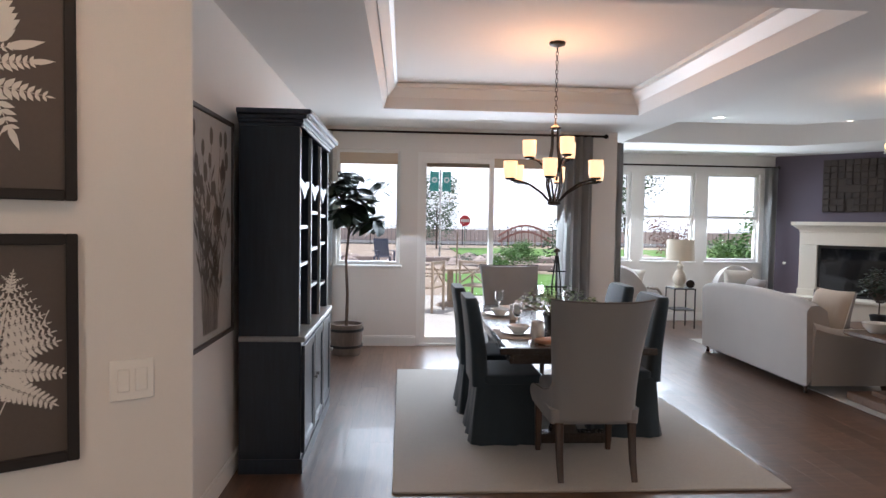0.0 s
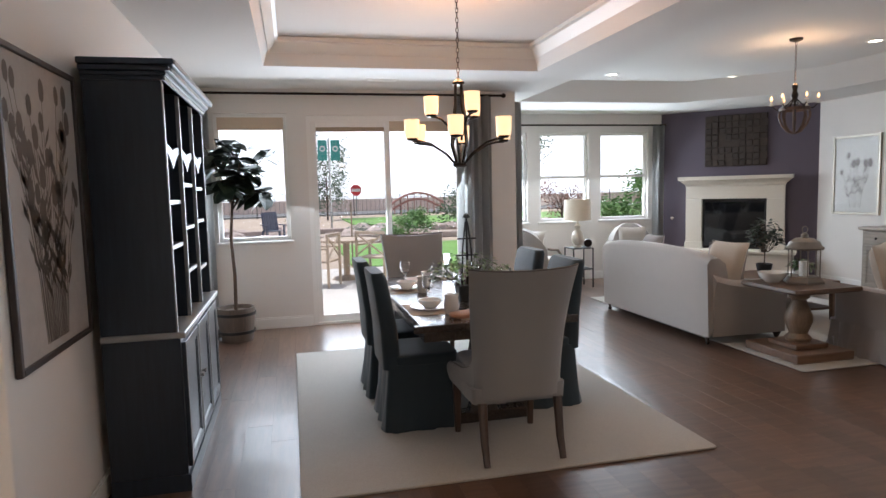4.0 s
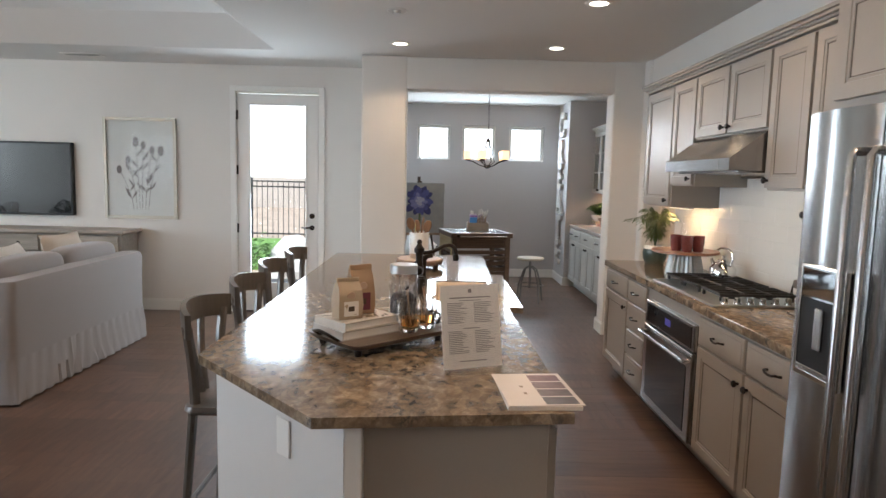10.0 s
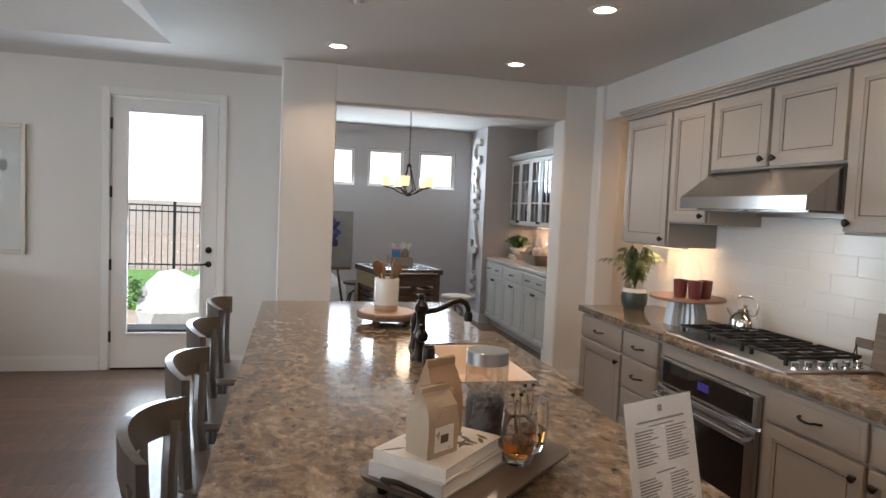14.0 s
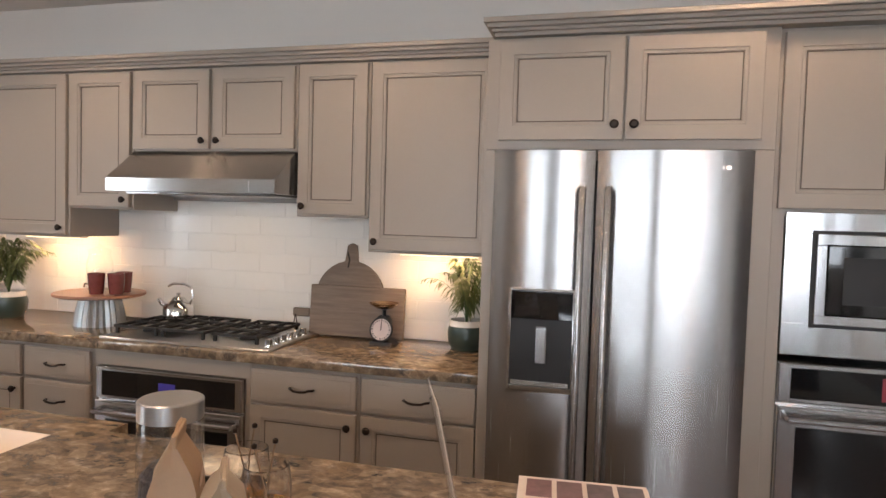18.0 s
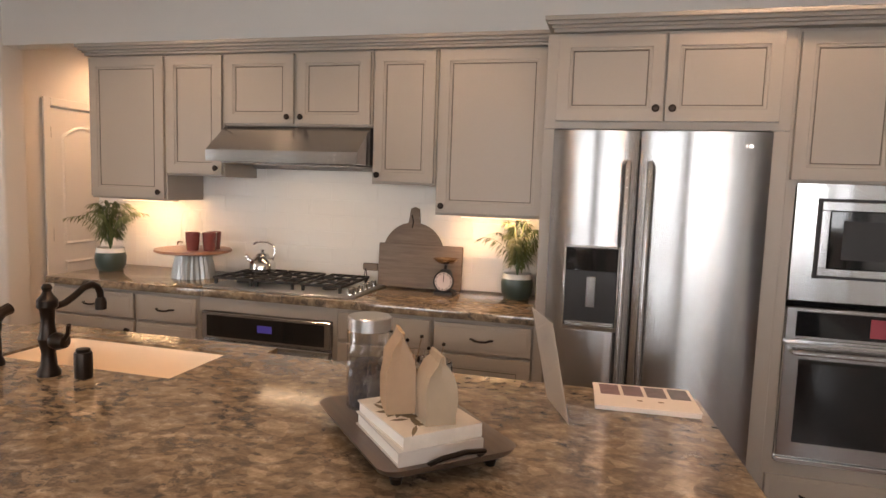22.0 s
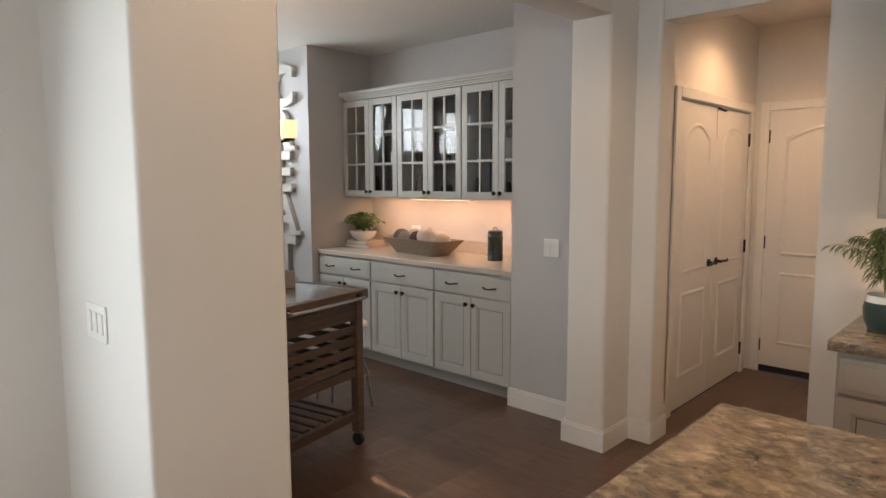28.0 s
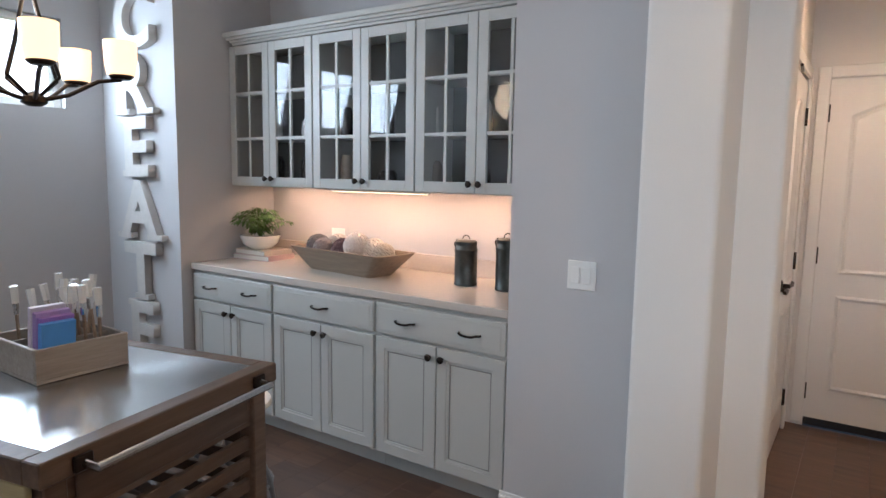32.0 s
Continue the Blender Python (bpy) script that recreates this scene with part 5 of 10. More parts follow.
def bushy(parent, r, h, z0, n, ll, lw, mat, seed, spread=1.0):
    """Many small leaves on thin stems over a pot."""
    rnd = random.Random(seed)
    lf, st = bmesh.new(), bmesh.new()
    for i in range(n):
        yaw, rad = rnd.uniform(0, 6.283), r * math.sqrt(rnd.random()) * spread
        top = z0 + h * (0.35 + 0.65 * rnd.random()) * (1 - 0.45 * (rad / max(r, 1e-3)) ** 2)
        tip = Vector((math.cos(yaw) * rad, math.sin(yaw) * rad, top))
        if i % 4 == 0:
            tube([(0.2 * tip.x, 0.2 * tip.y, z0), (0.7 * tip.x, 0.7 * tip.y, z0 + 0.6 * (top - z0)), tip], 0.0016, 4, st)
        leaf_into(lf, tip, yaw - math.pi / 2 + rnd.uniform(-1.2, 1.2), rnd.uniform(-0.5, 0.6), ll * rnd.uniform(0.6, 1.2), lw * rnd.uniform(0.7, 1.2), 0.3, rnd.uniform(-0.6, 0.6))
    part("stalk", st, BARK, parent)
    part("leaves", lf, mat, parent)


# ---- dining room ----
solid("dining_rug", loft([(-1.19, 1.19, -1.525, 1.525, 0.001), (-1.195, 1.195, -1.53, 1.53, 0.008), (-1.19, 1.19, -1.525, 1.525, 0.015)], 0.02), RUG, "cream wool rug under the dining table", "rug", (2.082, 5.90, 0))

# hutch
hu = thing("hutch", (-0.06, 5.42, 0), "tall dark navy hutch with open shelves and silver worn edges", "hutch")
yw = 0.72
part("base", boxes((0, 0.375, -yw, yw, 0.09, 0.82), (0, 0.39, -yw - 0.012, yw + 0.012, 0.0, 0.09)), NAVYW, hu)
part("counter", BX(-0.0, 0.405, -yw - 0.02, yw + 0.02, 0.82, 0.852, bev=0.005), SILVER, hu, "worn silver painted counter edge")
part("side", BX(0, 0.36, -yw, -yw + 0.028, 0.852, 2.13), NAVYW, hu)
part("side", BX(0, 0.36, yw - 0.028, yw, 0.852, 2.13), NAVYW, hu)
part("back", BX(0, 0.018, -yw + 0.028, yw - 0.028, 0.852, 2.13), NAVYW, hu)
part("top", BX(0, 0.37, -yw, yw, 2.13, 2.16), NAVYW, hu)
bm = bmesh.new()
for g, a, b in ((0.015, 2.13, 2.15), (0.03, 2.15, 2.17), (0.05, 2.17, 2.195), (0.075, 2.195, 2.225)):
    box(bm, 0, 0.36 + g, -yw - g, yw + g, a, b, 0.003)
part("crown", bm, NAVYW, hu)
part("crown_edge", boxes((0.376, 0.381, -yw, yw, 2.13, 2.148), (0.411, 0.416, -yw, yw, 2.172, 2.192), (0.436, 0.441, -yw - 0.05, yw + 0.05, 2.2, 2.222)), SILVER, hu, "worn silver painted crown edge")
for yy in (-0.24, 0.24):
    part("divider", BX(0.018, 0.345, yy - 0.012, yy + 0.012, 0.852, 2.13), NAVYW, hu)
for (ya, yb, zs) in ((-yw + 0.028, -0.252, (1.28, 1.52)), (-0.228, 0.228, (1.10, 1.36, 1.62)), (0.252, yw - 0.028, (1.06, 1.38, 1.60))):
    for zz in zs:
        part("shelf", BX(0.018, 0.34, ya, yb, zz - 0.012, zz + 0.012), NAVYW, hu)
        part("shelf_edge", BX(0.34, 0.348, ya, yb, zz - 0.011, zz + 0.011), SILVER, hu, "worn silver shelf edge")
for yy in (-yw + 0.014, -0.24, 0.24, yw - 0.014):
    part("stile_edge", BX(0.346, 0.366, yy - 0.011, yy + 0.011, 0.852, 2.12), SILVER, hu, "worn silver stile edge")
for ya, yb in ((-yw + 0.03, -0.252), (-0.228, 0.228), (0.252, yw - 0.03)):
    pts = []
    n = 8
    for i in range(n + 1):
        s = i / n
        pts.append((ya + (yb - ya) * s, 1.80 + 0.09 * abs(math.cos(math.pi * s))))
    bm = bmesh.new()
    for (a, za), (b, zb) in zip(pts, pts[1:]):
        vs = [bm.verts.new(p) for p in ((0.335, a, 1.70 + (za - 1.8)), (0.335, b, 1.70 + (zb - 1.8)), (0.335, b, 1.80 + (zb - 1.8) * 0.3), (0.335, a, 1.80 + (za - 1.8) * 0.3))]
        ws = [bm.verts.new(v.co + Vector((0.02, 0, 0))) for v in vs]
        bm.faces.new(vs), bm.faces.new(ws[::-1])
        for i in range(4):
            bm.faces.new((vs[i], vs[(i + 1) % 4], ws[(i + 1) % 4], ws[i]))
    part("valance", bm, NAVYW, hu)
for i in range(3):
    ya = -yw + 0.02 + i * 0.4667
    d = part("door", moved(framed(bmesh.new(), -0.225, 0.225, 0.12, 0.79, 0.0), Matrix.Translation((0.375, ya + 0.2333, 0)) @ Matrix.Rotation(radians(-90), 4, "Z")), NAVYW, hu)
    part("door_edge", boxes((0.395, 0.398, ya + 0.008, ya + 0.016, 0.12, 0.79), (0.395, 0.398, ya + 0.45, ya + 0.458, 0.12, 0.79)), SILVER, d, "worn silver door edge")
    ob = lathe([(0, 0), (0.006, 0), (0.006, 0.012), (0.014, 0.018), (0.012, 0.028), (0, 0.03)], seg=12)
    part("knob", moved(ob, Matrix.Translation((0.395, ya + (0.42 if i != 1 else 0.05), 0.5)) @ Matrix.Rotation(radians(90), 4, "Y")), SILVER, d)
for yy, zz, r, h in ((-0.5, 0.852, 0.07, 0.22), (0.02, 1.112, 0.06, 0.14), (0.45, 1.072, 0.08, 0.2), (0.0, 1.632, 0.075, 0.15), (0.48, 1.612, 0.05, 0.18), (0.4, 0.852, 0.09, 0.12)):
    solid("vase", lathe([(0, 0), (r * 0.6, 0), (r, h * 0.35), (r * 0.9, h * 0.6), (r * 0.4, h * 0.85), (r * 0.5, h), (r * 0.42, h), (0, h * 0.8)], seg=20), CERW if zz < 1.1 else BRONZE, "small decorative vase on a hutch shelf", "vase", (0.08, 5.42 + yy, zz))


def framed_art(name, w, h, at, rz, fmat, mat, label, fw=0.03, ft=0.025, cat="picture"):
    """A picture in local x-z, facing +y, standing on its lower edge z = 0."""
    p = thing(name, at, label, cat, rz)
    part("frame", boxes((-w, -w + fw, 0, ft, 0, h), (w - fw, w, 0, ft, 0, h), (-w + fw, w - fw, 0, ft, 0, fw), (-w + fw, w - fw, 0, ft, h - fw, h), bev=0.003), fmat, p)
    part("sheet", BX(-w + fw, w - fw, 0.001, ft * 0.45, fw, h - fw), mat, p)
    return p


CHAR = plain("charcoal_art_ground", (0.088, 0.07, 0.06), 0.55, var=0.1, scale=80)
BLKF = plain("black_frame", (0.012, 0.009, 0.008), 0.7, var=0.1)
FERNW = plain("pale_fern_ink", (0.72, 0.68, 0.63), 0.7, var=0.1)


def fern_art(p, w, h, fine):
    """A flat pressed fern; u runs to the viewer's right, v up, both as shares of the sheet."""
    bm = bmesh.new()
    iw, ih, step = 2 * w - 0.056, h - 0.056, [0.0]

    def spot_at(u, v):
        return Vector((-(u - 0.5) * iw, 0.028 + v * ih))

    def blade(o, d, ln, wd, skew=0.0):
        """A pointed leaf: fullest at two fifths of its length."""
        step[0] = (step[0] + 0.000021) % 0.0009
        nrm = Vector((-d.y, d.x))
        side = [(0.04, 0.25), (0.2, 0.8), (0.42, 1.0), (0.68, 0.7), (0.88, 0.28)]
        pts = [o] + [o + d * ln * t + nrm * wd * (k + skew * t) for t, k in side] + [o + d * ln] + [o + d * ln * t - nrm * wd * (k - skew * t) for t, k in reversed(side)]
        bm.faces.new([bm.verts.new((q.x, 0.0122 + step[0], q.y)) for q in pts])

    def stem(a, c, r):
        d = (c - a).normalized()
        nrm = Vector((-d.y, d.x)) * r
        bm.faces.new([bm.verts.new((q.x, 0.0134, q.y)) for q in (a - nrm, a + nrm, c + nrm * 0.6, c - nrm * 0.6)])

    def frond(o, tip, n, reach, tipshare, toothed=False, lean=0.95):
        """A pinna from o to tip: paired leaflets that shrink towards a solid pointed end."""
        d = (tip - o).normalized()
        ln = (tip - o).length
        stem(o, tip, 0.0011)
        blade(o + d * ln * (1 - tipshare), d, ln * tipshare, ln * tipshare * 0.14)
        for i in range(n):
            t = 0.05 + (1 - tipshare * 0.85) * i / n
            r = reach * ln * (1 - 0.72 * t) * (0.75 if i == 0 else 1)
            for sd in (-1, 1):
                e = d.copy()
                e.rotate(Matrix.Rotation(sd * lean, 2))
                if toothed:
                    q = o + d * ln * t
                    for k in range(5):
                        for s2 in (-1, 1):
                            f = e.copy()
                            f.rotate(Matrix.Rotation(s2 * 0.8, 2))
                            blade(q + e * r * (0.1 + 0.17 * k), f, r * 0.34 * (1 - 0.13 * k), r * 0.075)
                    blade(q, e, r, r * 0.10)
                else:
                    blade(o + d * ln * t, e, r, r * 0.22)

    if not fine:
        rows = (((0.535, 0.64), (0.505, 0.995), 7, 0.40, 0.42), ((0.52, 0.62), (0.21, 0.765), 2, 0.10, 0.85), ((0.52, 0.62), (0.87, 0.685), 3, 0.15, 0.75), ((0.515, 0.56), (0.06, 0.72), 6, 0.22, 0.45), ((0.52, 0.56), (0.94, 0.60), 6, 0.24, 0.42), ((0.51, 0.46), (0.05, 0.53), 7, 0.30, 0.22), ((0.52, 0.46), (0.94, 0.43), 7, 0.30, 0.16), ((0.50, 0.43), (0.27, 0.19), 5, 0.30, 0.45), ((0.52, 0.43), (0.69, 0.175), 5, 0.28, 0.42))
        for a, c, n, reach, ts in rows:
            frond(spot_at(*a), spot_at(*c), n, reach, ts)
        pts = ((0.535, 0.66), (0.515, 0.45), (0.495, 0.25), (0.50, 0.145), (0.59, 0.28))
    else:
        axis = lambda t: spot_at(0.50 + 0.14 * t, 0.36 + 0.53 * t)
        for i in range(11):
            t = 0.02 + 0.93 * (i / 11) ** 0.9
            span = (0.55 * (1 - t) + 0.02) * (1.0 if i else 0.9)
            for sd in (-1, 1):
                ang = (1.95 if i == 0 else 1.6 if i == 1 else 1.25 - 0.35 * t)
                d = Vector((0.14 * iw, 0.53 * ih)).normalized()
                d.x = -d.x
                d.rotate(Matrix.Rotation(sd * ang, 2))
                o = axis(t)
                frond(o, o + d * span * iw * 1.02, max(4, int(10 * (1 - t)) + 2), 0.30, 0.12, toothed=t < 0.7, lean=1.05)
        frond(axis(0.8), axis(1.0), 6, 0.3, 0.2)
        pts = ((0.63, 0.86), (0.51, 0.45), (0.485, 0.28), (0.485, 0.145), (0.62, 0.34), (0.88, 0.69))
    for a, c in zip(pts, pts[1:]):
        stem(spot_at(*a), spot_at(*c), 0.0016)
    part("fern_print", bm, FERNW, p, "pale pressed fern print", smooth=None)


for zz, st in ((1.607, 1), (0.915, 0)):
    p = framed_art("fern_picture", 0.186, 0.605, (-0.0953, 2.4375, zz), 212, BLKF, CHAR, "pale fern on charcoal in a black frame" if st else "broad pale fern on charcoal in a black frame", 0.028)
    fern_art(p, 0.186, 0.605, not st)
p = framed_art("botanical_picture", 0.43, 1.23, (-0.098, 4.22, 0.90), -90, plain("dark_brown_frame", (0.05, 0.035, 0.028), 0.45), plain("grey_art_paper", (0.42, 0.385, 0.35), 0.8, var=0.12, scale=25), "tall grey botanical print in a dark brown frame", 0.025)


def stalks(p, x0, x1, z0, z1, seed, n, mat, head, y=0.012):
    rnd = random.Random(seed)
    bm = bmesh.new()
    for i in range(n):
        x = x0 + (x1 - x0) * (i + 0.5 + rnd.uniform(-0.3, 0.3)) / n
        top = z0 + (z1 - z0) * rnd.uniform(0.5, 1.0)
        b0 = (x0 + x1) / 2 + (x - (x0 + x1) / 2) * 0.35
        pts = [(b0 + (x - b0) * s ** 1.6, y, z0 + (top - z0) * s) for s in (0, 0.3, 0.6, 0.85, 1)]
        for a, b in zip(pts, pts[1:]):
            w = 0.003
            bm.faces.new([bm.verts.new(q) for q in ((a[0] - w, y, a[2]), (a[0] + w, y, a[2]), (b[0] + w, y, b[2]), (b[0] - w, y, b[2]))])
        r = head * rnd.uniform(0.8, 1.2)
        bm.faces.new([bm.verts.new((x + 0.6 * r * math.cos(a * 0.785), y + 0.0005, top + r * math.sin(a * 0.785))) for a in range(8)])
        for k in range(4):
            s = rnd.uniform(0.25, 0.8)
            q = (b0 + (x - b0) * s ** 1.6, z0 + (top - z0) * s)
            sd = rnd.choice((-1, 1))
            bm.faces.new([bm.verts.new((q[0] + dx, y, q[1] + dz)) for dx, dz in ((0, 0), (sd * 0.05, 0.05), (sd * 0.065, 0.10), (sd * 0.02, 0.05))])
    part("print", bm, mat, p, smooth=None)


stalks(p, -0.36, 0.36, 0.06, 1.14, 4, 30, plain("dark_botanical_ink", (0.13, 0.105, 0.085), 0.8, var=0.2), 0.05)

# fiddle leaf fig
fg = thing("fig_tree", (0.28, 8.28, 0), "fiddle leaf fig tree with large dark leaves in a wooden tub", "plant")
part("tub", lathe([(0, 0), (0.165, 0), (0.19, 0.20), (0.195, 0.36), (0.175, 0.36), (0.17, 0.32), (0, 0.32)], seg=20), wood("grey_tub_wood", (0.08, 0.06, 0.05), (0.17, 0.13, 0.10), 0.7, axis=2), fg)
for zz in (0.09, 0.28):
    part("hoop", lathe([(0.18 + zz * 0.06, zz), (0.188 + zz * 0.06, zz), (0.19 + zz * 0.06, zz + 0.03), (0.18 + zz * 0.06, zz + 0.03)], seg=24), IRON, fg)
part("trunk", tube([(0, 0, 0.3), (0.01, -0.01, 0.7), (-0.01, 0.0, 1.1), (0.02, 0.0, 1.45), (0.05, 0, 1.62)], 0.02, 8, r_end=0.012), BARK, fg)
lm = bpy.data.meshes.new("leaf")
b_ = leaf_mesh("leaf", 0.20, 0.135, 0.2)
b_.to_mesh(lm)
b_.free()
lm.materials.append(G_DARK)
rnd = random.Random(5)
for i in range(11):
    yaw = i * 2.4
    tip = Vector((0.10 + math.cos(yaw) * rnd.uniform(0.22, 0.46), math.sin(yaw) * rnd.uniform(0.15, 0.35), rnd.uniform(1.55, 2.2)))
    br = part("branch", tube([(0.02, 0, 1.40 + 0.02 * i), tip.lerp(Vector((0.03, 0, 1.55)), 0.45), tip], 0.009, 6, r_end=0.004), BARK, fg)
    for k in range(13):
        lf = new("leaf", lm)
        q = tip.lerp(Vector((0.03, 0, 1.55)), rnd.random() * 0.55)
        lf.parent = br
        lf.matrix_basis = Matrix.Translation(q) @ Euler((rnd.uniform(-0.7, 0.5), rnd.uniform(-0.5, 0.5), rnd.uniform(0, 6.28))).to_matrix().to_4x4() @ Matrix.Scale(rnd.uniform(0.95, 1.4), 4)

# table
dt = thing("dining_table", (2.09, 5.92, 0), "dark wood trestle dining table set for a meal", "table")
part("tabletop", BX(-0.48, 0.48, -1.07, 1.07, 0.715, 0.76, bev=0.006), TABLEW, dt)
part("breadboard", BX(-0.52, 0.52, -1.10, -1.071, 0.715, 0.76, bev=0.005), TABLEW, dt)
part("breadboard", BX(-0.52, 0.52, 1.071, 1.10, 0.715, 0.76, bev=0.005), TABLEW, dt)
for yy in (-0.72, 0.72):
    part("trestle_leg", loft([(-0.10, 0.10, yy - 0.05, yy + 0.05, 0.09), (-0.06, 0.06, yy - 0.04, yy + 0.04, 0.25), (-0.09, 0.09, yy - 0.045, yy + 0.045, 0.45), (-0.07, 0.07, yy - 0.04, yy + 0.04, 0.6), (-0.16, 0.16, yy - 0.05, yy + 0.05, 0.714)], 0.02), TABLEW, dt)
    part("foot", BX(-0.34, 0.34, yy - 0.055, yy + 0.055, 0.017, 0.09, bev=0.01), TABLEW, dt)
for xa, xb, ya, yb in ((-0.44, -0.415, -1.0, 1.0), (0.415, 0.44, -1.0, 1.0), (-0.414, 0.414, -1.0, -0.975), (-0.414, 0.414, 0.975, 1.0)):
    part("apron", BX(xa, xb, ya, yb, 0.635, 0.714, bev=0.002), TABLEW, dt)
part("stretcher", BX(-0.025, 0.025, -0.68, 0.68, 0.22, 0.30, bev=0.005), TABLEW, dt)


def slip_chair(x, y, rz):
    c = thing("dining_chair", (x, y, 0.017), "dark navy slipcovered dining chair with floor-length skirt", "chair", rz, "chairs round the dining table")
    part("skirt", loft([(-0.30, 0.21, -0.28, 0.28, 0.0, 0.012), (-0.275, 0.20, -0.262, 0.262, 0.2, 0.006), (-0.255, 0.19, -0.25, 0.25, 0.43, 0.0)], 0.035, waves=34), NAVYF, c)
    part("seat", puff(-0.25, 0.21, -0.255, 0.255, 0.41, 0.49, 0.28), NAVYF, c)
    part("backrest", loft([(-0.29, -0.17, -0.25, 0.25, 0.40), (-0.30, -0.19, -0.25, 0.25, 0.65), (-0.33, -0.23, -0.245, 0.245, 0.90), (-0.345, -0.25, -0.235, 0.235, 0.99), (-0.345, -0.265, -0.21, 0.21, 1.02)], 0.045), NAVYF, c)
    return c


slip_chair(1.72, 5.40, 0)
slip_chair(1.70, 6.10, 0)
slip_chair(2.56, 5.55, 180)
slip_chair(2.58, 6.32, 180)


PIPE = fabric("dark_piping", (0.10, 0.085, 0.08))


def host_chair(x, y, rz):
    c = thing("host_chair", (x, y, 0.017), "grey linen host chair with tall shaped back and dark legs", "chair", rz, "host chairs")
    bm = bmesh.new()
    nu, nv = 14, 12
    front, back = [], []
    for j in range(nv + 1):
        v = j / nv
        hw = 0.255 + 0.06 * v ** 1.3
        rf, rb = [], []
        for i in range(nu + 1):
            u = -1 + 2 * i / nu
            top = 1.09 + 0.015 * u * u
            z = 0.36 + (top - 0.36) * v
            wing = 0.11 * abs(u) ** 5 * (0.35 + 0.65 * math.sin(math.pi * min(1, 0.15 + v * 0.7)))
            yb = -0.29 - 0.10 * v - 0.03 * v * v + wing
            th = 0.085 * (1 - 0.55 * abs(u) ** 6) * (1 - 0.35 * v ** 8)
            rb.append(bm.verts.new((u * hw, yb, z)))
            rf.append(bm.verts.new((u * hw * 0.97, yb + th, z - 0.004)))
        front.append(rf)
        back.append(rb)
    for S in (front, back):
        for j in range(nv):
            for i in range(nu):
                bm.faces.new((S[j][i], S[j][i + 1], S[j + 1][i + 1], S[j + 1][i]))
    for i in range(nu):
        bm.faces.new((front[nv][i], front[nv][i + 1], back[nv][i + 1], back[nv][i]))
        bm.faces.new((front[0][i], front[0][i + 1], back[0][i + 1], back[0][i]))
    for j in range(nv):
        for i in (0, nu):
            bm.faces.new((front[j][i], front[j + 1][i], back[j + 1][i], back[j][i]))
    pts = [back[nv][i].co + Vector((0, 0.01, 0.002)) for i in range(nu + 1)]
    part("backrest", bm, LINEN, c, smooth=50)
    part("piping", tube(pts, 0.007, 8), PIPE, c, "dark welt piping")
    for sx in (-1, 1):
        side = bmesh.new()
        prof = [(-0.225, 0.70), (-0.215, 0.63), (-0.195, 0.575), (-0.15, 0.525), (-0.04, 0.49), (0.14, 0.475), (0.25, 0.455), (0.295, 0.42), (0.285, 0.38), (0.22, 0.345), (-0.10, 0.325), (-0.20, 0.325), (-0.215, 0.40), (-0.225, 0.55)]
        lay = []
        for off, k in ((0.225, 0.94), (0.245, 1.0), (0.282, 1.0), (0.297, 0.93)):
            lay.append([side.verts.new((sx * (off - 0.052 * max(0.0, min(1.0, (0.0 - y) / 0.3))), -0.02 + (y + 0.02) * (1 if k == 1 else k + 0.04), 0.46 + (z - 0.46) * k)) for y, z in prof])
        for A, Q in zip(lay, lay[1:]):
            for i in range(len(prof)):
                side.faces.new((A[i], A[(i + 1) % len(prof)], Q[(i + 1) % len(prof)], Q[i]))
        side.faces.new(lay[0])
        side.faces.new(lay[-1])
        part("side_wing", side, LINEN, c, smooth=60)
        part("piping", tube([(sx * (0.284 - 0.052 * max(0.0, min(1.0, (0.0 - y) / 0.3))), y - 0.004, z) for y, z in prof[2:8]], 0.006, 6), PIPE, c, "dark welt piping")
    part("seat", puff(-0.25, 0.25, -0.25, 0.31, 0.36, 0.52, 0.28), LINEN, c)
    part("seat_rail", loft([(-0.275, 0.275, -0.25, 0.28, 0.33), (-0.28, 0.28, -0.255, 0.285, 0.42)], 0.04), LINEN, c)
    for sx in (-1, 1):
        part("leg", loft([(sx * 0.245 - 0.017, sx * 0.245 + 0.017, 0.225, 0.259, 0.0), (sx * 0.245 - 0.026, sx * 0.245 + 0.026, 0.215, 0.267, 0.34)], 0.008), DARKW, c)
        part("leg", tube([(sx * 0.225, -0.33, 0.0), (sx * 0.225, -0.285, 0.12), (sx * 0.225, -0.25, 0.34)], 0.019, 8, r_end=0.028), DARKW, c)
    return c


host_chair(2.12, 4.80, 0)
host_chair(2.06, 7.12, 180)

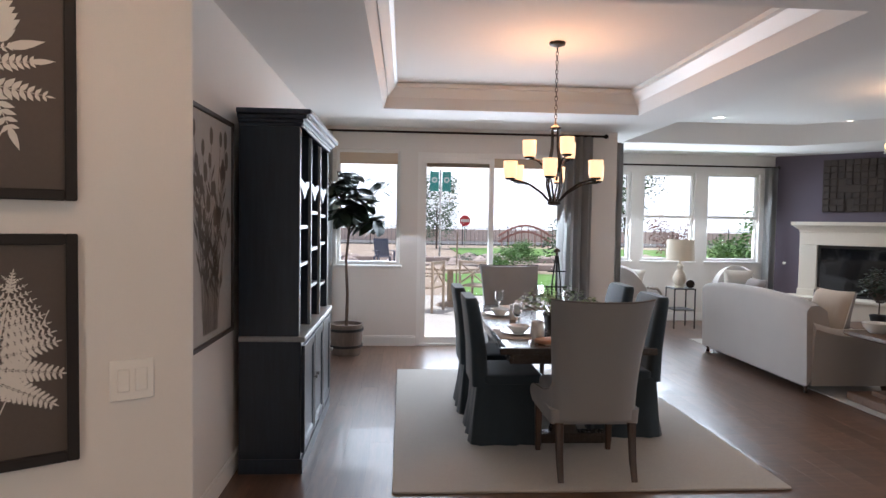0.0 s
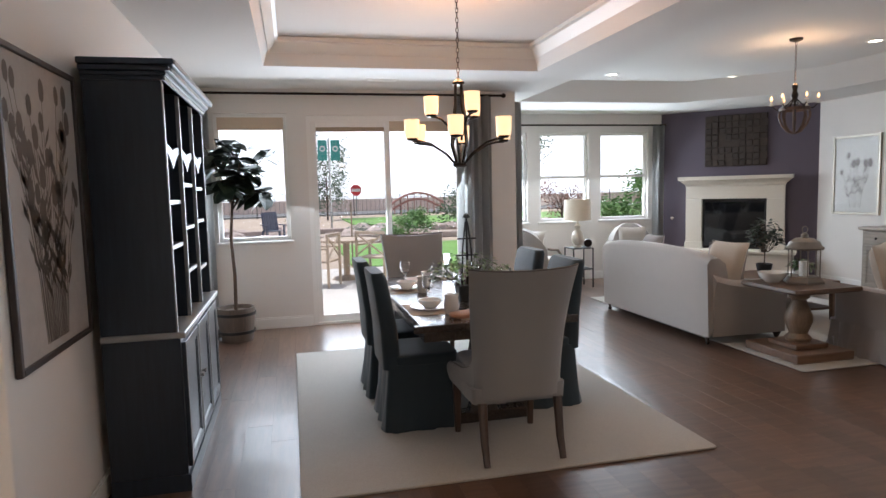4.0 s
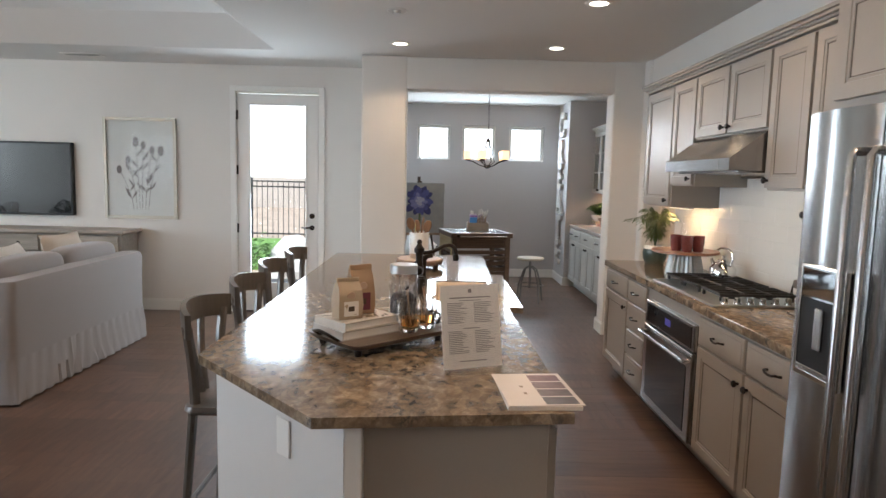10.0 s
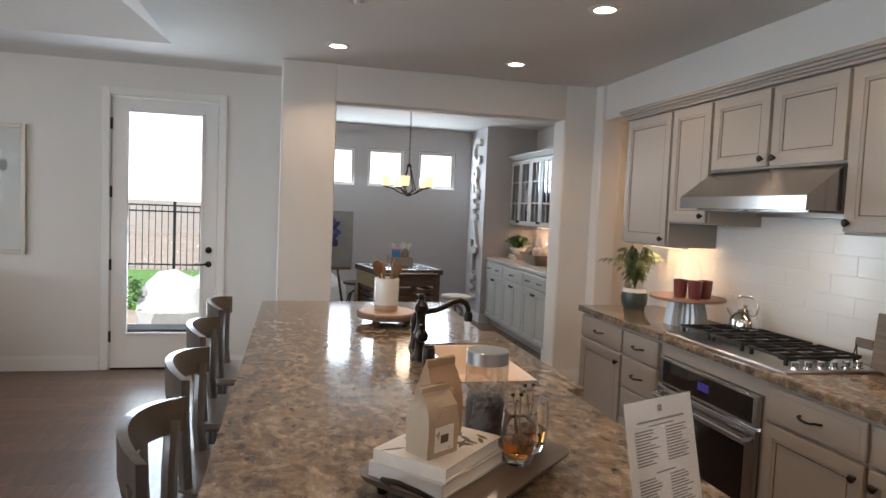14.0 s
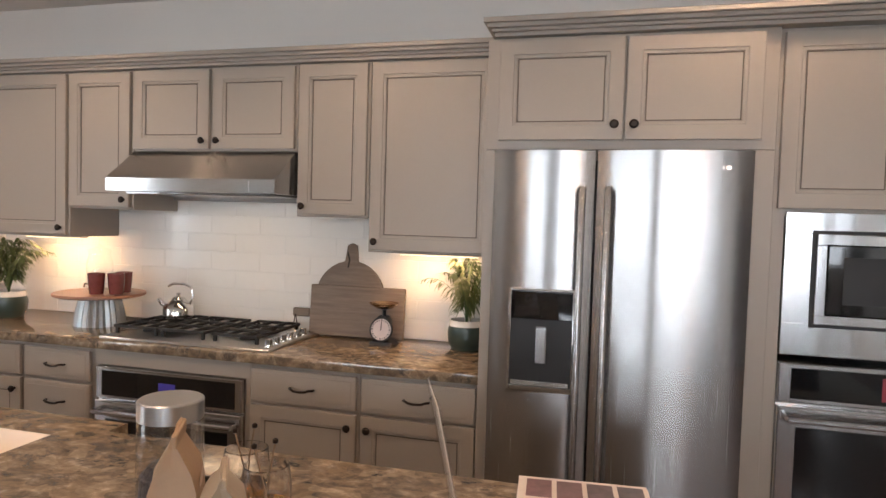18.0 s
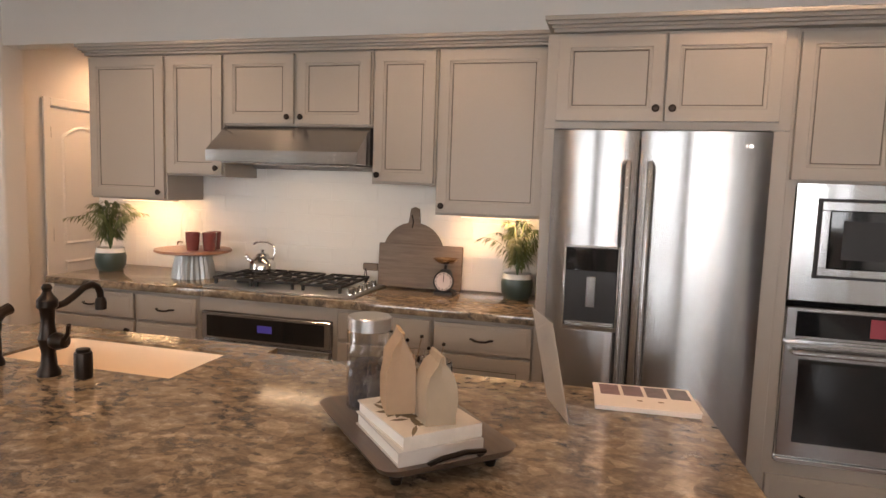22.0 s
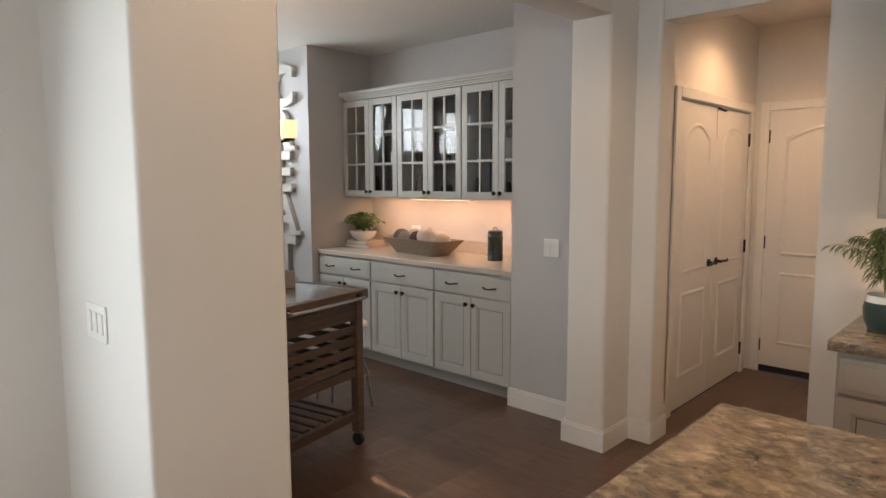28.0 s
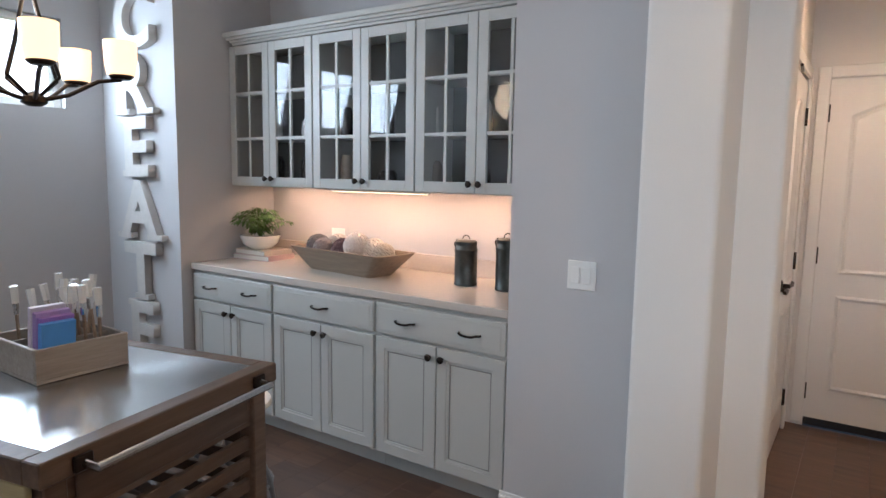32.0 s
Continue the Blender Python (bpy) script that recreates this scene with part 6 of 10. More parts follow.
# table settings
LIN2 = fabric("oatmeal_placemat", (0.42, 0.33, 0.25), weave=200)
for i, (sx, yy) in enumerate(((-0.31, -0.58), (-0.31, 0.32), (0.31, -0.45), (0.31, 0.36), (0.0, -0.86), (0.0, 0.86))):
    X, Y = 2.09 + sx, 5.92 + yy
    side = abs(sx) > 0.1
    pm = solid("placemat", BX(-0.16 if side else -0.21, 0.16 if side else 0.21, -0.21 if side else -0.15, 0.21 if side else 0.15, 0, 0.004, bev=0.0015), LIN2, "oatmeal woven placemat on the dining table", "placemat", (X, Y, 0.76), group="place settings")
    solid("plate", lathe([(0, 0), (0.07, 0), (0.13, 0.014), (0.132, 0.018), (0.075, 0.007), (0, 0.006)], seg=28), CERW, "white dinner plate on a placemat", "plate", (X, Y, 0.764), group="place settings")
    solid("bowl", lathe([(0, 0.0), (0.04, 0.0), (0.07, 0.03), (0.082, 0.055), (0.078, 0.055), (0.06, 0.025), (0, 0.008)], seg=24), CERW, "white bowl on a dinner plate", "bowl", (X, Y, 0.771), group="place settings")
    gx, gy = (X + 0.02, Y + 0.17) if side else (X + 0.17, Y + 0.05)
    g = thing("wine_glass", (gx, gy, 0.76), "clear stemmed wine glass on the table", "glass", group="place settings")
    part("glass", lathe([(0, 0), (0.034, 0), (0.033, 0.003), (0.005, 0.01), (0.0045, 0.09), (0.03, 0.12), (0.04, 0.16), (0.034, 0.21), (0.0325, 0.21), (0.038, 0.16), (0.028, 0.122), (0, 0.1)], seg=20), CLEAR, g)
    if side:
        solid("pitcher", lathe([(0, 0), (0.04, 0), (0.052, 0.05), (0.043, 0.10), (0.048, 0.125), (0.044, 0.125), (0.038, 0.1), (0, 0.02)], seg=20), CERW, "small cream ceramic jug on the table", "jug", (X + (0.1 if sx < 0 else -0.1), Y - 0.19, 0.76))
solid("napkin", puff(-0.10, 0.10, -0.07, 0.07, 0, 0.035, 0.5, 8), plain("copper_cloth", (0.42, 0.20, 0.11), 0.45, var=0.3, scale=12), "folded copper napkin on the table", "napkin", (1.93, 5.0, 0.76), 20)
cp = thing("centrepiece_plant", (2.12, 5.62, 0.76), "leafy green centrepiece with dark trellis in a grey planter", "plant")
part("planter", loft([(-0.07, 0.07, -0.07, 0.07, 0), (-0.085, 0.085, -0.085, 0.085, 0.11)], 0.02), plain("dark_grey_planter", (0.06, 0.058, 0.056), 0.6), cp)
bushy(cp, 0.29, 0.26, 0.09, 520, 0.036, 0.02, green("pale_leaf_green", (0.15, 0.21, 0.10)), 3)
tr = bmesh.new()
for a in (-0.04, 0.04):
    tube([(a, 0, 0.1), (a * 0.8, 0, 0.36), (a * 0.2, 0, 0.56)], 0.006, 6, tr)
for zz, w in ((0.32, 0.085), (0.44, 0.07)):
    tube([(-w, 0, zz), (w, 0, zz)], 0.006, 6, tr)
tube([(0, 0, 0.1), (0, 0, 0.60)], 0.008, 6, tr)
lathe([(0, 0), (0.03, 0.0), (0.02, 0.02), (0.0, 0.035)], 0, 0, 0.59, 10, tr)
part("trellis", tr, IRON, cp)


def chandelier(x, y, top, zb, label, tiers, shade_r, shade_h, shade_mat, iron):
    c = thing("chandelier", (x, y, zb), label, "chandelier")
    H2 = top - zb
    part("canopy", lathe([(0, H2), (0.065, H2), (0.06, H2 - 0.02), (0.02, H2 - 0.035), (0, H2 - 0.036)], seg=24), iron, c)
    ch = bmesh.new()
    zc, zt = H2 - 0.035, tiers[-1][2] + 0.24
    n = int((zc - zt) / 0.034)
    for i in range(n):
        zz = zt + (zc - zt) * (i + 0.5) / n
        a = i % 2 * math.pi / 2
        ring = [(0.010 * math.cos(t) * math.cos(a), 0.010 * math.cos(t) * math.sin(a), zz + 0.022 * math.sin(t)) for t in [k * math.pi / 4 for k in range(9)]]
        tube(ring, 0.0028, 5, ch, caps=False)
    part("chain", ch, iron, c)
    return c, H2, zt


c, H2, zt = chandelier(2.115, 5.74, 2.98, 1.71, "two-tier iron chandelier with lit frosted glass cup shades", [(6, 0.37, 0.19), (3, 0.20, 0.37)], 0.05, 0.12, SHADEW, BRONZE)
fr = bmesh.new()
lathe([(0, 0.0), (0.03, 0.0), (0.055, 0.012), (0.05, 0.03), (0.02, 0.045), (0, 0.05)], 0, 0, 0, 16, fr)
part("hub", fr, BRONZE, c)
for i in range(4):
    a = i * math.pi / 2 + 0.4
    ca, sa = math.cos(a), math.sin(a)
    part("strap", tube([(0.03 * ca, 0.03 * sa, 0.03), (0.075 * ca, 0.075 * sa, 0.16), (0.06 * ca, 0.06 * sa, 0.32), (0.032 * ca, 0.032 * sa, 0.45), (0.03 * ca, 0.03 * sa, zt)], 0.0085, 8), BRONZE, c)
part("collar", lathe([(0, zt - 0.02), (0.045, zt - 0.02), (0.045, zt), (0.015, zt + 0.02), (0, zt + 0.03)], seg=16), BRONZE, c)
for cnt, rad, zz, off in ((6, 0.37, 0.19, 0.2), (3, 0.20, 0.37, 0.75)):
    for i in range(cnt):
        a = off + i * 2 * math.pi / cnt
        ca, sa = math.cos(a), math.sin(a)
        arm = part("arm", tube([(0.03 * ca, 0.03 * sa, zz - 0.17), (rad * 0.3 * ca, rad * 0.3 * sa, zz - 0.09), (rad * 0.62 * ca, rad * 0.62 * sa, zz - 0.02), (rad * 0.85 * ca, rad * 0.85 * sa, zz - 0.002), (rad * ca, rad * sa, zz)], 0.0085, 8), BRONZE, c)
        part("cup", lathe([(0, 0), (0.03, 0), (0.042, 0.012), (0.04, 0.016), (0, 0.014)], rad * ca, rad * sa, zz, 16), BRONZE, arm)
        part("shade", lathe([(0.03, 0.015), (0.046, 0.017), (0.052, 0.05), (0.054, 0.145), (0.05, 0.145), (0.047, 0.05), (0.0, 0.02)], rad * ca, rad * sa, zz, 22), SHADEW, arm, "lit cream frosted glass cup")
bulb("lamp_dining", 2.09, 5.74, 2.40, 22, (1, 0.48, 0.20), 0.15)

# curtains and rods


def curtain(x0, x1, y, z1, seed, label, puddle=0.02):
    rnd = random.Random(seed)
    bm = bmesh.new()
    n = max(12, int((x1 - x0) / 0.012))
    rows = []
    for j in range(9):
        v = j / 8
        z = puddle + (z1 - puddle) * (1 - v)
        row = []
        for i in range(n + 1):
            s = i / n
            yy = 0.045 * math.sin(s * (x1 - x0) * 62 + 0.6 * math.sin(v * 2)) + 0.016 * math.sin(s * 140 * (x1 - x0) + v * 3)
            row.append(bm.verts.new((x0 + (x1 - x0) * s, y + yy, z)))
        rows.append(row)
    for a, b in zip(rows, rows[1:]):
        for i in range(n):
            bm.faces.new((a[i], a[i + 1], b[i + 1], b[i]))
    bmesh.ops.solidify(bm, geom=bm.faces[:], thickness=0.004)
    return solid("curtain", bm, CURT, label, "curtain", smooth=60)


curtain(2.86, 3.30, 8.66, 2.66, 1, "grey linen curtain hanging to the floor beside the sliding door")
curtain(-0.06, 0.06, 8.66, 2.66, 2, "grey linen curtain gathered beside the fixed window")
curtain(3.68, 3.86, 10.92, 2.54, 3, "pale linen curtain gathered beside the living room windows")
curtain(6.86, 7.06, 10.90, 2.54, 4, "pale linen curtain hanging beside the living room windows")


def rod(name, x0, x1, y, z, label):
    r = thing(name, ((x0 + x1) / 2, y, z), label, "curtain rod")
    w = (x1 - x0) / 2
    part("pole", tube([(-w, 0, 0), (w, 0, 0)], 0.014, 10), BRONZE, r)
    for s in (-1, 1):
        part("finial", moved(lathe([(0, 0), (0.016, 0), (0.028, 0.02), (0.03, 0.035), (0.018, 0.055), (0, 0.06)], seg=14), Matrix.Translation((s * w, 0, 0)) @ Matrix.Rotation(radians(90 * s), 4, "Y")), BRONZE, r)
    for s in (-0.85, 0, 0.85):
        part("bracket", tube([(s * w, 0, 0), (s * w, 0.10, 0)], 0.008, 6), BRONZE, r)


rod("curtain_rod", -0.05, 3.43, 8.67, 2.67, "dark bronze curtain rod above the sliding door")
rod("curtain_rod", 3.68, 7.06, 10.93, 2.55, "dark bronze curtain rod above the living room windows")
side_c = curtain(0, 0.22, 0, 2.62, 6, "grey linen curtain seen edge-on at the dining wall end")
side_c.matrix_basis = pose(3.70, 8.80, 0, 0, 0, 90)

# ---- living room ----
solid("living_rug", loft([(-1.35, 1.35, -1.9, 1.9, 0.001), (-1.36, 1.36, -1.91, 1.91, 0.008), (-1.35, 1.35, -1.9, 1.9, 0.014)], 0.02), RUG, "cream wool rug in the seating area", "rug", (6.25, 7.38, 0))


def pillow(x, y, z, rz, tilt, w, mat, label, lean=0.0):
    bm = bmesh.new()
    n = 10
    for s in (-1, 1):
        rows = []
        for j in range(n + 1):
            row = []
            for i in range(n + 1):
                u, v = -1 + 2 * i / n, -1 + 2 * j / n
                th = 0.075 * ((1 - u ** 4) * (1 - v ** 4)) ** 0.6
                ear = 1 - 0.06 * (1 - abs(u) ** 2) * abs(v) ** 3 - 0.06 * (1 - abs(v) ** 2) * abs(u) ** 3
                row.append(bm.verts.new((u * w / 2 * ear, s * th, v * w / 2 * ear)))
            rows.append(row)
        for j in range(n):
            for i in range(n):
                bm.faces.new((rows[j][i], rows[j][i + 1], rows[j + 1][i + 1], rows[j + 1][i]))
    bmesh.ops.remove_doubles(bm, verts=bm.verts, dist=0.0008)
    ob = solid("cushion", bm, mat, label, "cushion", smooth=60)
    ob.matrix_basis = pose(x, y, z + w / 2 * math.cos(radians(tilt)) * 0.97, 0, 0, rz) @ pose(0, 0, 0, tilt, lean, 0)
    return ob


# cream sofa, back towards the dining room; local +y is its front
so = thing("sofa", (5.18, 7.49, 0), "cream linen sofa with sloping arms on dark turned legs", "sofa", -90)
L2 = 1.04
part("seat_base", loft([(-L2 + 0.02, L2 - 0.02, -0.42, 0.40, 0.10), (-L2, L2, -0.44, 0.42, 0.16), (-L2, L2, -0.44, 0.42, 0.40)], 0.06), CREAM, so)
bm = bmesh.new()
n = 24
prev = None
for i in range(n + 1):
    u = -1 + 2 * i / n
    top = 0.90 - 0.05 * abs(u) ** 6 + 0.012 * math.cos(u * math.pi)
    fy = 0.015 * abs(u) ** 8
    sec = [(u * L2, -0.475 + fy, 0.085), (u * L2, -0.49 + fy, 0.5), (u * L2, -0.50 + fy, top - 0.05), (u * L2, -0.46 + fy, top), (u * L2, -0.38 + fy, top + 0.005), (u * L2, -0.30 + fy, top - 0.05), (u * L2, -0.24 + fy, 0.5), (u * L2, -0.24 + fy, 0.38)]
    cur = [bm.verts.new(p) for p in sec]
    if prev:
        for a in range(len(sec) - 1):
            bm.faces.new((prev[a], prev[a + 1], cur[a + 1], cur[a]))
    else:
        bm.faces.new(cur)
    prev = cur
bm.faces.new(prev)
part("backrest", bm, CREAM, so, smooth=60)
for s in (-1, 1):
    bm = bmesh.new()
    prev = None
    for k in range(9):
        v = k / 8
        yy = -0.42 + 0.80 * v
        zt = 0.68 - 0.07 * math.sin(min(1, v * 2.2) * math.pi / 2) - 0.05 * max(0.0, v - 0.8) * 5
        cx = s * (L2 - 0.03)
        sec = [(cx - 0.09, yy, 0.09), (cx - 0.10, yy, zt - 0.06), (cx - 0.06, yy, zt), (cx + 0.03, yy, zt + 0.005), (cx + 0.085, yy, zt - 0.05), (cx + 0.06, yy, zt - 0.14), (cx + 0.045, yy, 0.09)]
        cur = [bm.verts.new(p) for p in sec]
        if prev:
            m = len(sec)
            for a in range(m):
                bm.faces.new((prev[a], prev[(a + 1) % m], cur[(a + 1) % m], cur[a]))
        else:
            bm.faces.new(cur)
        prev = cur
    bm.faces.new(prev)
    part("arm", bm, CREAM, so, smooth=60)
    part("seat_cushion", puff(s * 0.46 - 0.45, s * 0.46 + 0.45, -0.26, 0.44, 0.38, 0.54, 0.25), CREAM, so)
    for yy, r in ((0.36, 0.04), (-0.42, 0.02)):
        part("leg", lathe([(0, 0.02), (r * 0.5, 0.02), (r * 0.9, 0.06), (r, 0.10), (r * 0.7, 0.125), (r * 1.1, 0.14), (r * 1.1, 0.165), (0, 0.165)], s * (L2 - 0.07), yy, seg=14), DARKW, so)
        part("caster", moved(lathe([(0, -0.008), (0.018, -0.008), (0.018, 0.008), (0, 0.008)], seg=12), Matrix.Translation((s * (L2 - 0.07), yy, 0.019)) @ Matrix.Rotation(radians(90), 4, "Y")), BRONZE, so)
PILW = fabric("white_pillow", (0.62, 0.58, 0.53))
pillow(5.10, 6.73, 0.54, -80, -18, 0.46, BEIGE, "tan linen cushion leaning on the sofa arm")
pillow(5.28, 6.95, 0.54, -60, -20, 0.42, SLIP, "grey linen cushion on the sofa")
pillow(5.16, 8.20, 0.54, -95, -20, 0.44, SLIP, "grey linen cushion on the sofa")

# slipcovered loveseat facing the fireplace
ls = thing("loveseat", (6.60, 5.54, 0), "grey linen slipcovered loveseat with ruffled skirt", "sofa")
W2 = 0.94
part("skirt", loft([(-W2 - 0.02, W2 + 0.02, -0.50, 0.51, 0.012, 0.017), (-W2 - 0.008, W2 + 0.008, -0.488, 0.50, 0.14, 0.011), (-W2, W2, -0.48, 0.49, 0.30, 0.002)], 0.05, waves=52, caps=False), SLIP, ls)
part("seat_base", loft([(-W2, W2, -0.475, 0.43, 0.28), (-W2, W2, -0.475, 0.43, 0.42)], 0.05), SLIP, ls)
part("backrest", loft([(-W2, W2, -0.478, -0.26, 0.30), (-W2, W2, -0.482, -0.27, 0.60), (-W2 + 0.005, W2 - 0.005, -0.49, -0.29, 0.77), (-W2 + 0.02, W2 - 0.02, -0.475, -0.31, 0.815)], 0.06), SLIP, ls)
for s in (-1, 1):
    cx = s * (W2 - 0.075)
    part("arm", loft([(cx - 0.078, cx + 0.078, -0.462, 0.435, 0.29), (cx - 0.08, cx + 0.08, -0.462, 0.44, 0.52), (cx - 0.07, cx + 0.07, -0.462, 0.425, 0.60), (cx - 0.04, cx + 0.04, -0.40, 0.39, 0.615)], 0.05), SLIP, ls)
    part("seat_cushion", puff(s * 0.395 - 0.39, s * 0.395 + 0.39, -0.27, 0.50, 0.40, 0.55, 0.25), SLIP, ls)
    part("back_cushion", puff(s * 0.40 - 0.395, s * 0.40 + 0.395, -0.33, -0.10, 0.54, 0.93, 0.4), SLIP, ls)
pillow(5.95, 5.72, 0.55, 30, -15, 0.46, BEIGE, "tan linen cushion on the loveseat")
pillow(6.13, 5.62, 0.55, 10, -20, 0.46, SLIP, "grey linen cushion on the loveseat")
pillow(6.62, 5.66, 0.55, 10, -15, 0.42, PILW, "white patterned cushion on the loveseat")
pillow(7.25, 5.62, 0.55, -10, -15, 0.46, BEIGE, "tan linen cushion on the loveseat")

# pedestal table and what stands on it
RUST = wood("reddish_brown_wood", (0.075, 0.04, 0.024), (0.17, 0.10, 0.06), 0.45, axis=0, scale=4)
pt = thing("pedestal_table", (5.27, 5.95, 0.014), "weathered wood pedestal table with turned column", "table", 0)
part("plinth", boxes((-0.29, 0.29, -0.32, 0.32, 0.0, 0.075), (-0.17, 0.17, -0.17, 0.17, 0.075, 0.12), bev=0.008), RUST, pt)
part("column", lathe([(0, 0.12), (0.10, 0.12), (0.11, 0.15), (0.075, 0.19), (0.09, 0.23), (0.115, 0.30), (0.11, 0.36), (0.07, 0.45), (0.06, 0.49), (0.085, 0.51), (0.09, 0.54), (0.14, 0.575), (0.15, 0.59), (0, 0.59)], seg=28), wood("brown_turned_wood", (0.11, 0.075, 0.05), (0.23, 0.165, 0.11), 0.5, axis=2, scale=5), pt)
part("tabletop", loft([(-0.33, 0.33, -0.33, 0.33, 0.59), (-0.345, 0.345, -0.345, 0.345, 0.605), (-0.34, 0.34, -0.34, 0.34, 0.632)], 0.03), RUST, pt)
GALV = plain("aged_lantern_metal", (0.22, 0.19, 0.16), 0.5, 0.5, var=0.2, scale=40)
la = thing("lantern", (5.34, 5.98, 0.646), "aged metal and glass candle lantern with domed top", "lantern")
part("base", lathe([(0, 0), (0.17, 0), (0.17, 0.02), (0.145, 0.045), (0.14, 0.06), (0, 0.06)], seg=6), GALV, la)
for i in range(6):
    a = i * math.pi / 3
    part("post", tube([(0.13 * math.cos(a), 0.13 * math.sin(a), 0.06), (0.13 * math.cos(a), 0.13 * math.sin(a), 0.30)], 0.006, 6), GALV, la)
part("roof", lathe([(0.15, 0.30), (0.158, 0.315), (0.135, 0.335), (0.12, 0.37), (0.07, 0.40), (0.03, 0.40), (0.03, 0.43), (0.018, 0.445), (0, 0.45)], seg=18), GALV, la)
part("glass", lathe([(0.12, 0.062), (0.12, 0.298)], seg=6), GLASSD, la)
part("ring", tube([(0.03 * math.cos(t), 0, 0.475 + 0.03 * math.sin(t)) for t in [k * 0.45 for k in range(15)]], 0.004, 6), GALV, la)
part("candle", lathe([(0, 0.061), (0.04, 0.061), (0.04, 0.19), (0.03, 0.195), (0, 0.19)], seg=18), CERW, la)
sc = thing("potted_succulent", (5.50, 6.18, 0.646), "small green succulent in a white pot", "plant")
part("pot", lathe([(0, 0), (0.045, 0), (0.06, 0.05), (0.055, 0.085), (0.045, 0.085), (0.045, 0.075), (0, 0.075)], seg=20), CERW, sc)
bushy(sc, 0.09, 0.13, 0.07, 90, 0.05, 0.026, G_MID, 7)
solid("white_bowl", lathe([(0, 0), (0.06, 0), (0.11, 0.05), (0.125, 0.09), (0.118, 0.09), (0.10, 0.05), (0, 0.015)], seg=28), CERW, "white ceramic bowl on the pedestal table", "bowl", (5.13, 6.12, 0.646))

ct = thing("coffee_table", (6.35, 7.5, 0.014), "dark wood coffee table with lower shelf", "table")
part("tabletop", BX(-0.38, 0.38, -0.55, 0.55, 0.40, 0.44, bev=0.006), RUST, ct)
part("shelf", BX(-0.34, 0.34, -0.50, 0.50, 0.12, 0.145, bev=0.004), RUST, ct)
for sx in (-1, 1):
    for sy2 in (-1, 1):
        part("leg", loft([(sx * 0.33 - 0.022, sx * 0.33 + 0.022, sy2 * 0.5 - 0.022, sy2 * 0.5 + 0.022, 0), (sx * 0.33 - 0.03, sx * 0.33 + 0.03, sy2 * 0.5 - 0.03, sy2 * 0.5 + 0.03, 0.40)], 0.006), RUST, ct)
solid("white_bowl", lathe([(0, 0), (0.07, 0), (0.13, 0.05), (0.15, 0.10), (0.142, 0.10), (0.12, 0.05), (0, 0.015)], seg=28), CERW, "white ceramic bowl on the coffee table", "bowl", (6.15, 7.2, 0.454))
tp = thing("potted_topiary", (6.42, 7.75, 0.454), "small dark green leafy plant in a black pot", "plant")
part("pot", lathe([(0, 0), (0.07, 0), (0.09, 0.10), (0.095, 0.12), (0.085, 0.12), (0.08, 0.10), (0, 0.10)], seg=20), BLACK, tp)
part("trunk", tube([(0, 0, 0.1), (0.005, 0, 0.22), (0, 0, 0.32)], 0.008, 6), BARK, tp)
bushy(tp, 0.19, 0.42, 0.26, 300, 0.055, 0.035, G_DARK, 8)

# console below the television; local +y is its front
cs = thing("console", (8.50, 6.92, 0), "grey-washed wooden console with drawers and panelled doors", "console", 90)
GW = wood("pale_grey_washed_wood", (0.22, 0.185, 0.15), (0.40, 0.345, 0.29), 0.5, axis=0, scale=5)
part("body", BX(-1.27, 1.27, -0.20, 0.18, 0.10, 0.885, bev=0.004), GW, cs)
part("plinth", BX(-1.28, 1.28, -0.20, 0.195, 0.0, 0.10, bev=0.006), GW, cs)
part("top", loft([(-1.30, 1.30, -0.215, 0.215, 0.885), (-1.315, 1.315, -0.215, 0.228, 0.90), (-1.31, 1.31, -0.215, 0.225, 0.925)], 0.015), GW, cs)
for i in range(6):
    xa = -1.25 + i * 0.4167
    d = part("drawer", BX(xa + 0.012, xa + 0.405, 0.18, 0.198, 0.70, 0.865, bev=0.004), GW, cs)
    part("knob", moved(lathe([(0, 0), (0.008, 0), (0.008, 0.01), (0.018, 0.016), (0, 0.026)], seg=12), Matrix.Translation((xa + 0.21, 0.198, 0.78)) @ Matrix.Rotation(radians(-90), 4, "X")), BRONZE, d)
    d = part("door", framed(bmesh.new(), xa + 0.012, xa + 0.405, 0.12, 0.685, 0.18), GW, cs)
    part("knob", moved(lathe([(0, 0), (0.006, 0), (0.006, 0.01), (0.014, 0.016), (0, 0.024)], seg=12), Matrix.Translation((xa + (0.37 if i % 2 == 0 else 0.045), 0.20, 0.42)) @ Matrix.Rotation(radians(-90), 4, "X")), BRONZE, d)

tv = thing("television", (8.735, 7.16, 1.05), "flat black television mounted on the wall", "television", 90)
part("case", BX(-0.82, 0.82, 0.0, 0.06, 0.0, 0.80, bev=0.006), BLACK, tv)
part("screen", BX(-0.80, 0.80, 0.06, 0.062, 0.025, 0.78), plain("dark_tv_glass", (0.010, 0.011, 0.014), 0.03, var=0.05, bump=0, coat=1.0), tv)
ARTG = thin_glass("picture_glass", 0.006, 0.6)
ARTF = plain("silver_leaf_frame", (0.58, 0.54, 0.46), 0.4, 0.3, var=0.1)
ARTP = plain("pale_watercolour_paper", (0.62, 0.625, 0.60), 0.7, var=0.05, scale=9)
INK = plain("grey_brown_ink", (0.20, 0.175, 0.165), 0.6, var=0.2)
